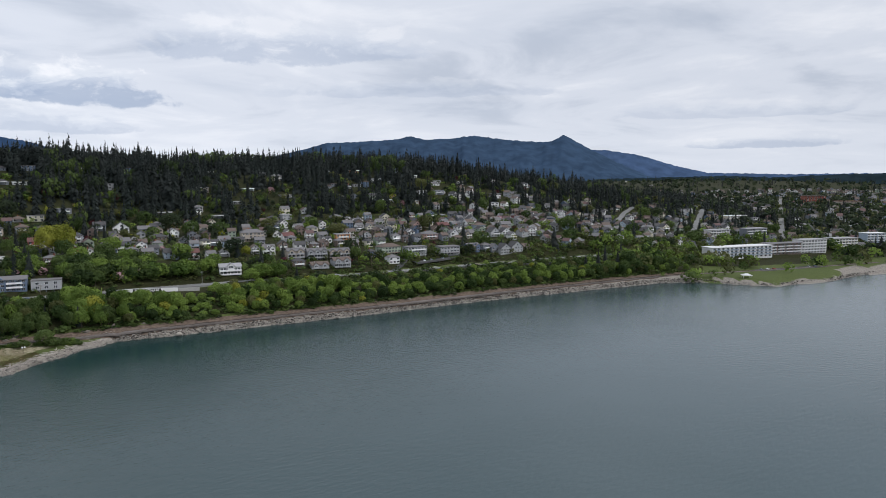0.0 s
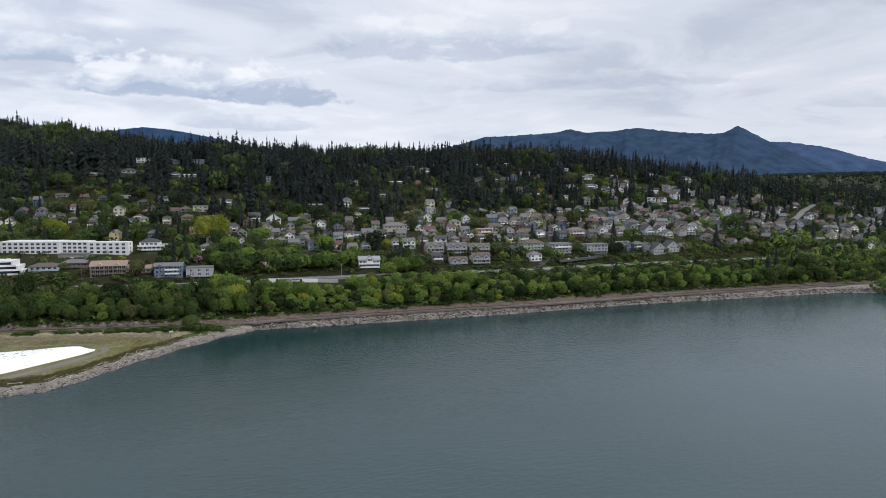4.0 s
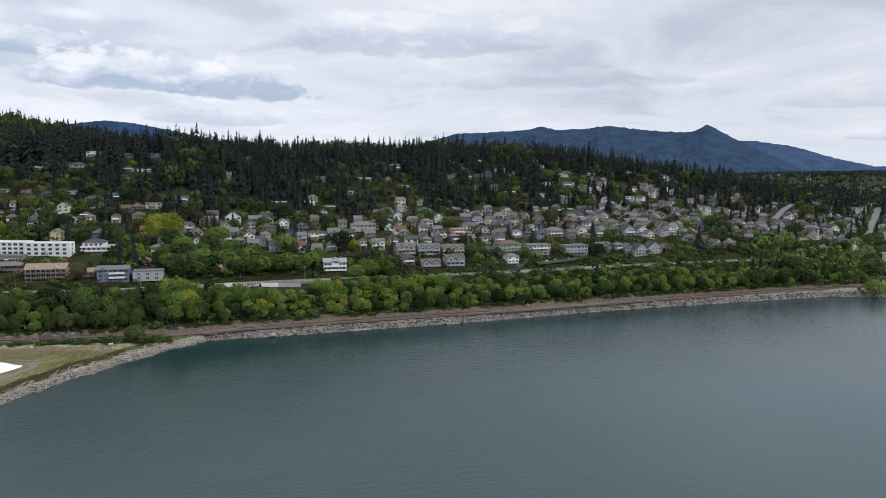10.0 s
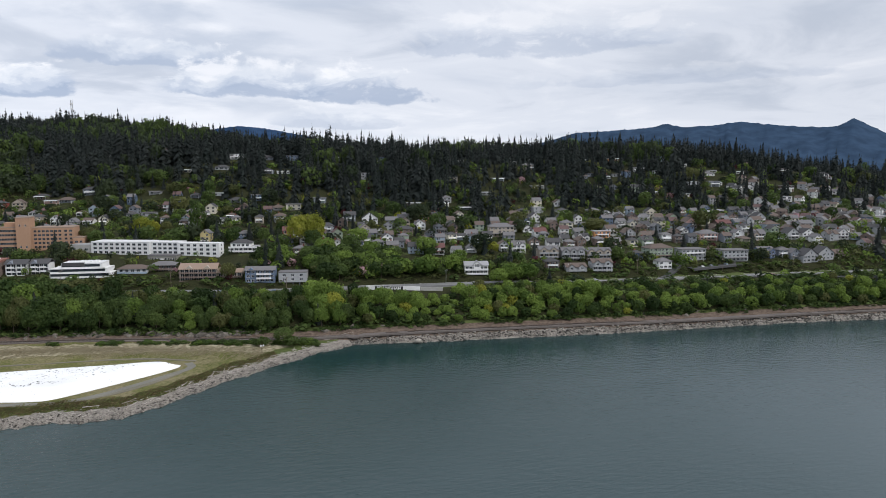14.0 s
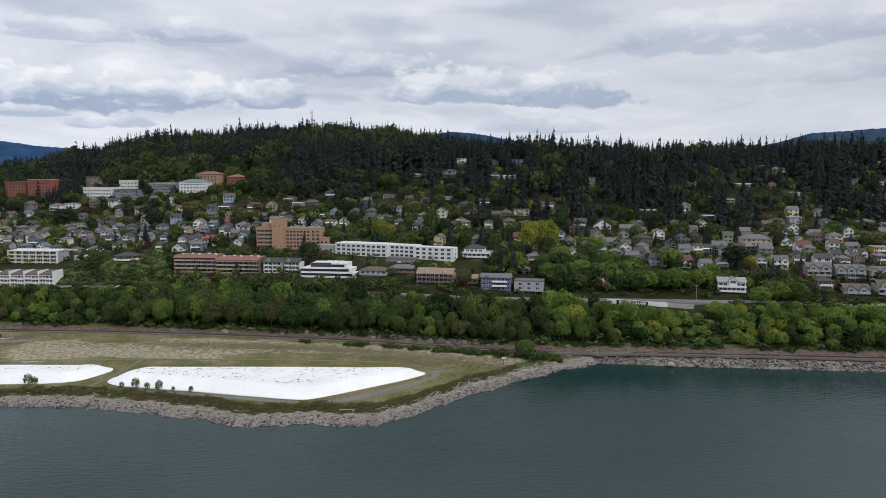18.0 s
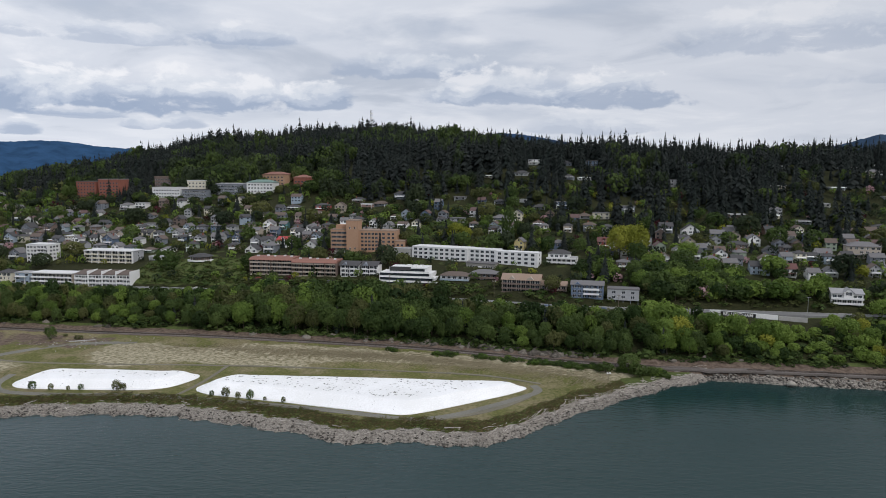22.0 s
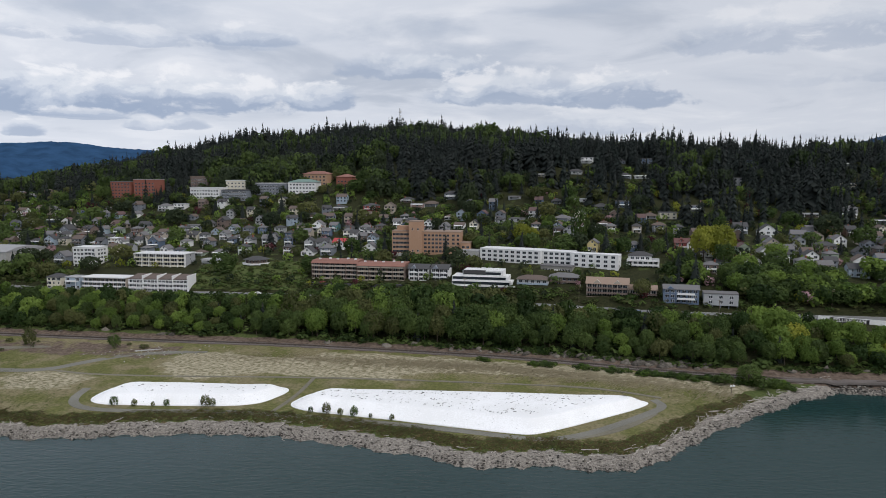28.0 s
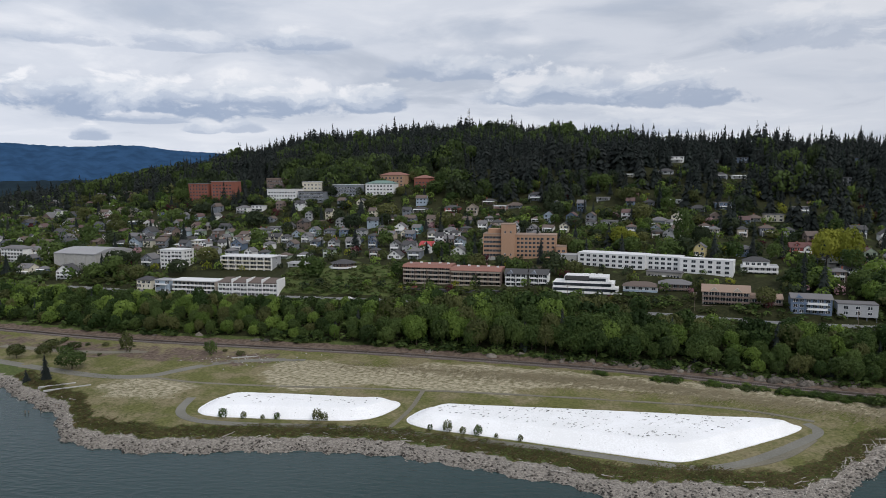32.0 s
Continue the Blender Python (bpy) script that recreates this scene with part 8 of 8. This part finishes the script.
def verge_spot(r):
    """Trees on the steep verge above and below the boulevard."""
    x, d = r.uniform(-640, 640), r.choice((r.uniform(80, 100), r.uniform(84, 102)))
    if -345 < x < 105 and d > 74 or 128 < x < 205 and d < 62 or 196 < x < 232 and d < 90:
        return None
    return x, float(rail(x)) + d


hollow = scatter(300, 38, hollow_spot, lambda r: (lambda t: (t, t * r.uniform(0.9, 1.3)))(r.uniform(6, 14)), -0.5, True)
for leaf, a in (("leaf_wood", 0), ("leaf_mid", 1), ("leaf_bright", 2)):
    joined("slope_trees", BROAD_MID, hollow[a::3], leaf, f"{LEAF_WORDS[leaf]} trees crowding the slope over the boulevard", "trees")
verge = scatter(1150, 36, verge_spot, lambda r: (lambda t: (t, t * r.uniform(0.9, 1.35)))(r.uniform(2.0, 8.0)), -0.5, True)
for leaf, a in (("leaf_mid", 0), ("leaf_bright", 1), ("leaf_olive", 2), ("leaf_dark", 3)):
    joined("verge_trees", BROAD_FAR, verge[a::4], leaf, f"{LEAF_WORDS[leaf]} trees and brush along the boulevard", "trees")


def park_spot(r):
    x, d = r.uniform(600, 980), r.uniform(-40 if r.random() < 0.4 else 24, 130)
    y = float(rail(x)) + d
    if 720 < x < 900 and 52 < d < 90:
        return None
    if 652 < x < 840 and (y < float(shore(x)) + 33 or abs(d + 8) < 8):
        return None
    return x, y


park = scatter(430, 37, park_spot, lambda r: (lambda t: (t, t * r.uniform(0.9, 1.3)))(r.triangular(4, 16, 9)), 0.0)
for leaf, a in (("leaf_mid", 0), ("leaf_bright", 1), ("leaf_olive", 2)):
    joined("park_trees", BROAD_FAR, park[a::3], leaf, f"{LEAF_WORDS[leaf]} trees round the park and the south end", "trees")


def forest_edge(x):
    e = 318 if x > -150 else 318 + 0.10 * min(-150 - x, 450)
    return e + 22 * math.sin(x * 0.021) + (70 if x > 660 else 0)


def forest_spot(r):
    x, y = r.uniform(-1050, 1150), r.uniform(690, 1560)
    d = y - float(rail(x))
    e = forest_edge(x)
    if d < e or (d < e + 60 and r.random() < 0.2):
        return None
    if y > 1150 and (x > 250 or x < -800) or x > 90 and d > 610 or y > 1490 + 0.1 * x:
        return None
    if x > 300 and d < 500 and r.random() < (0.45 if x < 600 else 0.8):
        return None
    return x, y


def sort_of(x, y):
    return noise.noise((x * 0.008, y * 0.008, 4.0)) + 0.25 * noise.noise((x * 0.04, y * 0.04, 9.0))


clearings = []
for x, y, reach in [v for v in VIEW if v[1] - float(rail(v[0])) > 225]:
    for _ in range(6):
        s = plant.triangular(2, 8, 3.5)
        a, q = plant.uniform(0, 6.3), reach * plant.uniform(0, 1) ** 0.5
        clearings.append((x + math.cos(a) * q, y + math.sin(a) * q, s, s * 1.4, 0))
clearings = np.array([c for c in clearings if clear(c[0], c[1], 0.5)])
for leaf, a in (("leaf_mid", 0), ("leaf_dark", 1), ("leaf_olive", 2), ("leaf_bright", 3)):
    joined("clearing_shrubs", BROAD_FAR, clearings[a::4], leaf, f"{LEAF_WORDS[leaf]} shrubs below the houses in the woods", "shrubs")
wood = scatter(29000, 41, forest_spot, lambda r: (r.triangular(10, 37, 21), r.uniform(0.75, 1.25)), 1.0, True)
mixed = np.array([sort_of(x, y) + (0.02 if x < 60 and y > 950 else -0.17 if x > 60 else 0.02) + (0.25 if x < -150 and y < 960 else -0.22 if y > 1330 else 0.0) + 0.14 * plant.gauss(0, 1) > 0.13 for x, y, *_ in wood])
# stands of taller and lower trees
wood[:, 2] *= [0.88 + 0.55 * noise.noise((x * 0.022, y * 0.022, 2.0)) for x, y, *_ in wood]
dark_firs = wood[~mixed].copy()
dark_firs[:, 3] *= dark_firs[:, 2] * np.where(dark_firs[:, 1] > 1100, 1.1, 0.98)
leaves = wood[mixed].copy()
leaves[:, 2] *= 0.78
leaves[:, 3] *= leaves[:, 2] * 0.75
third = np.arange(len(dark_firs)) % 3
joined("hill_firs", FIR_FAR, dark_firs[third > 0], "needle_dark", "dark fir forest on the hills", "forest")
joined("hill_firs", FIR_FAR, dark_firs[third == 0], "needle_blue", "blue-green fir forest on the hills", "forest")
for part_no, leaf in enumerate(("leaf_wood", "leaf_dark", "leaf_dark", "leaf_wood")):
    joined("hill_broadleaf", BROAD_HILL, leaves[part_no::4], leaf, f"{LEAF_WORDS[leaf]} broadleaf woods among the firs", "forest")
# tall firs along the ridge's skyline
ridge = []
for _ in range(110):
    x = plant.uniform(40, 760)
    d = plant.uniform(425, 520)
    t = plant.triangular(16, 38, 25)
    ridge.append((x, float(rail(x)) + d, t, t * plant.uniform(0.7, 1.0), 0))
joined("ridge_firs", FIR, np.array(ridge), "needle_dark", "tall ragged firs along the ridge", "forest")


def south_spot(r):
    x, y = r.uniform(840, 2000), r.uniform(300, 1250)
    return (x, y) if 40 < y - float(rail(x)) < 900 else None


south = scatter(3000, 46, south_spot, lambda r: (lambda t: (t, t * r.uniform(0.85, 1.3)))(r.triangular(2, 12, 4)), 0.0)
for leaf, a in (("leaf_wood", 0), ("leaf_dark", 1), ("leaf_olive", 2), ("leaf_dark", 3)):
    joined("south_trees", BROAD_PLAIN, south[a::5], leaf, f"{LEAF_WORDS[leaf]} trees among the roofs of the south town", "trees")
joined("south_firs", FIR_FAR, south[4::5] * (1, 1, 1.4, 1.1, 1), "needle_dark", "dark firs among the roofs of the south town", "conifers")


def north_spot(r):
    x, d = r.uniform(-1150, -420), r.uniform(40, 460)
    return (x, float(rail(x)) + d) if not near_road(d) else None


north = scatter(1900, 45, north_spot, lambda r: (lambda t: (t, t * r.uniform(0.8, 1.25)))(r.triangular(3, 15, 6)), 0.0)
for leaf, a in (("leaf_mid", 0), ("leaf_dark", 1), ("leaf_bright", 2), ("leaf_olive", 3)):
    joined("north_trees", BROAD_FAR, north[a::5], leaf, f"{LEAF_WORDS[leaf]} trees among the roofs of the north town", "trees")
joined("north_firs", FIR_FAR, north[4::5] * (1, 1, 1.25, 1, 1), "needle_dark", "dark firs among the roofs of the north town", "conifers")


def plain_spot(r):
    a, q = radians(r.uniform(-48, -12) if r.random() < 0.5 else r.uniform(38, 78)), r.uniform(1200, 3000) if r.random() < 0.5 else r.uniform(800, 2000)
    x, y = math.sin(a) * q, math.cos(a) * q + 100
    d = y - float(rail(x))
    if d < 30 or (-1000 < x < 860 and y < 1650 and d > 300) or (x < 960 and d < 320 and x > -650):
        return None
    return x, y


plain = scatter(6500, 43, plain_spot, lambda r: (r.uniform(6, 15), r.uniform(0.9, 1.4)), 0.5)
plain[:, 3] *= plain[:, 2]
joined("plain_woods", BROAD_PLAIN, plain[0::3], "leaf_dark", "trees across the low town and plain", "forest")
joined("plain_woods", BROAD_PLAIN, plain[1::3], "leaf_dark", "dark trees across the low town and plain", "forest")
tall_plain = plain[2::3].copy()
tall_plain[:, 2] *= 1.6
joined("plain_firs", FIR_FAR, tall_plain, "needle_dark", "firs across the low town and plain", "forest")

# low growth: the landfill's bank, the strip by the rails, the bluff's understorey
bank = []
for _ in range(3000):
    x = plant.uniform(-345, 62)
    e = min(plant.uniform(9.5, 20.0), plant.uniform(10, 23))
    s = plant.triangular(0.25, 1.0, 0.4)
    bank.append((x, float(shore(x)) + e, s, s * 2.0, 0))
strip = []
for _ in range(620):
    x, d = plant.uniform(-110, 92), plant.gauss(-8.5, 1.6)
    if noise.noise((x * 0.07, 3.0, 1.0)) + 0.006 * x > plant.uniform(-0.2, 0.25):
        s = plant.uniform(0.9, 2.6)
        strip.append((x, float(rail(x)) + d, s, s * 1.6, 0))
strip = np.array(strip)
for leaf, a in (("leaf_mid", 0), ("leaf_wood", 1), ("leaf_bright", 2)):
    joined("trackside_shrubs", LOW, strip[a::3], leaf, f"{LEAF_WORDS[leaf]} shrubs between the field and the rails", "shrubs")
bank = np.array(bank)
np.random.default_rng(6).shuffle(bank)
joined("bank_shrubs", BUSH, bank[0::3], "scrub_brown", "low russet scrub on the landfill's bank", "shrubs")
joined("bank_shrubs", BUSH, bank[1::3], "leaf_olive", "olive scrub on the landfill's bank", "shrubs")
joined("bank_shrubs", BUSH, bank[2::3], "grass_green", "green scrub on the landfill's bank", "shrubs")
brush = []
for _ in range(2600):
    x = plant.uniform(-600, 640)
    d = plant.choice((plant.uniform(73, 86), plant.uniform(55, 58.5))) if x < 255 else plant.choice((plant.uniform(69, 84), plant.uniform(45, 55.5)))
    s = plant.triangular(0.8, 4.0, 1.5)
    if clear(x, float(rail(x)) + d, 0.5) and not (105 < x < 212 and d < 60):
        brush.append((x, float(rail(x)) + d, s, s * 1.9, 0))
for _ in range(330):
    x, d = plant.uniform(-258, -170), plant.uniform(75, 128)
    s = plant.triangular(0.6, 3.0, 1.2)
    if clear(x, float(rail(x)) + d, 0.5):
        brush.append((x, float(rail(x)) + d, s, s * 1.8, 0))
brush = np.array(brush)
np.random.default_rng(8).shuffle(brush)
joined("verge_brush", BUSH, brush[0::2], "leaf_olive", "olive brush along the boulevard's verge", "shrubs")
joined("verge_brush", BUSH, brush[1::2], "leaf_mid", "green brush along the boulevard's verge", "shrubs")
for _ in range(11):
    x, d = plant.uniform(-395, -228), plant.choice((plant.uniform(-40, -14), plant.uniform(-16, -9)))
    s = plant.uniform(1.2, 3.0)
    tree(x, float(rail(x)) + d, s, s * 1.7, "low", plant.choice(("leaf_olive", "leaf_olive", "leaf_mid")), "growing on the old yard", "bushes on the yard", "bush")
under = []
for _ in range(2600):
    x, d = plant.uniform(-600, 650), plant.uniform(8.5, 58)
    if 115 < x < 206 and d > 36:
        continue
    s = plant.uniform(1.5, 4.0)
    under.append((x, float(rail(x)) + d, s, s * 1.8, 0))
for _ in range(260):
    x, d = plant.gauss(-5, 60), plant.uniform(7, 13)
    s = plant.triangular(0.7, 2.6, 1.2)
    under.append((x, float(rail(x)) + d, s, s * 1.8, 0))
for _ in range(1100):
    x, d = plant.uniform(95, 650), plant.triangular(5.5, 13, 9)
    s = plant.triangular(0.6, 2.6, 1.2)
    if noise.noise((x * 0.05, 5.0, 2.0)) > plant.uniform(-0.5, 0.3):
        under.append((x, float(rail(x)) + d, s, s * 1.8, 0))
under = np.array(under)
np.random.default_rng(9).shuffle(under)
joined("understorey", BUSH, under[0::2], "leaf_mid", "green brush under the bluff's trees", "shrubs")
joined("understorey", BUSH, under[1::2], "leaf_wood", "deep green brush under the bluff's trees", "shrubs")


def tufts(name, n, seed, spot, mat, label, size):
    rng = random.Random(seed)
    V, F = [], []
    for _ in range(n):
        got = spot(rng)
        if not got:
            continue
        x, y = got
        z = ground_at(x, y)
        for _ in range(3):
            t, s = rng.uniform(0, 6.3), size * rng.uniform(0.6, 1.4)
            c, q = math.cos(t) * s, math.sin(t) * s
            lean = rng.uniform(0.7, 1.5) * s
            ox, oy = x + rng.uniform(-0.8, 0.8), y + rng.uniform(-0.8, 0.8)
            o = len(V)
            V += [(ox - q * 0.12, oy + c * 0.12, z - 0.05), (ox + q * 0.12, oy - c * 0.12, z - 0.05), (ox + q * 0.2 + lean, oy - c * 0.2 + lean * 0.4, z + s * 0.45), (ox - q * 0.2 + lean, oy + c * 0.2 + lean * 0.4, z + s * 0.42)]
            F.append((o, o + 1, o + 2, o + 3))
    tagged(new(name, quads_mesh(name, V, F, mat)), label, "grass", kind="stuff")


def field_spot(r):
    x = r.gauss(-40, 75)
    y = float(rail(x)) + r.gauss(-25, 7)
    return (x, y) if y - float(shore(x)) > 14 and y < float(rail(x)) - 7 and -330 < x < 60 else None


def green_spot(r):
    x = r.uniform(-340, 70)
    y = float(shore(x)) + r.uniform(12, 60)
    return (x, y) if y < float(rail(x)) - 6 and clear_of_covers(x, y) else None


def clear_of_covers(x, y):
    return not (-240 < x < 28 and float(shore(x)) + 15 < y < 482)


tufts("dry_grass", 6500, 51, field_spot, "grass_dry", "pale dry grass over the landfill", 0.8)
def bank_spot(r):
    x = r.uniform(-345, 66)
    return x, float(shore(x)) + r.triangular(9.5, 22, 13)


tufts("bank_grass", 9000, 53, bank_spot, "scrub_brown", "russet and olive grass along the landfill's bank", 0.75)
tufts("bank_grass", 5000, 54, bank_spot, "grass_green", "green grass along the landfill's bank", 0.65)
tufts("green_grass", 3600, 52, green_spot, "grass_green", "short green grass over the landfill", 0.5)
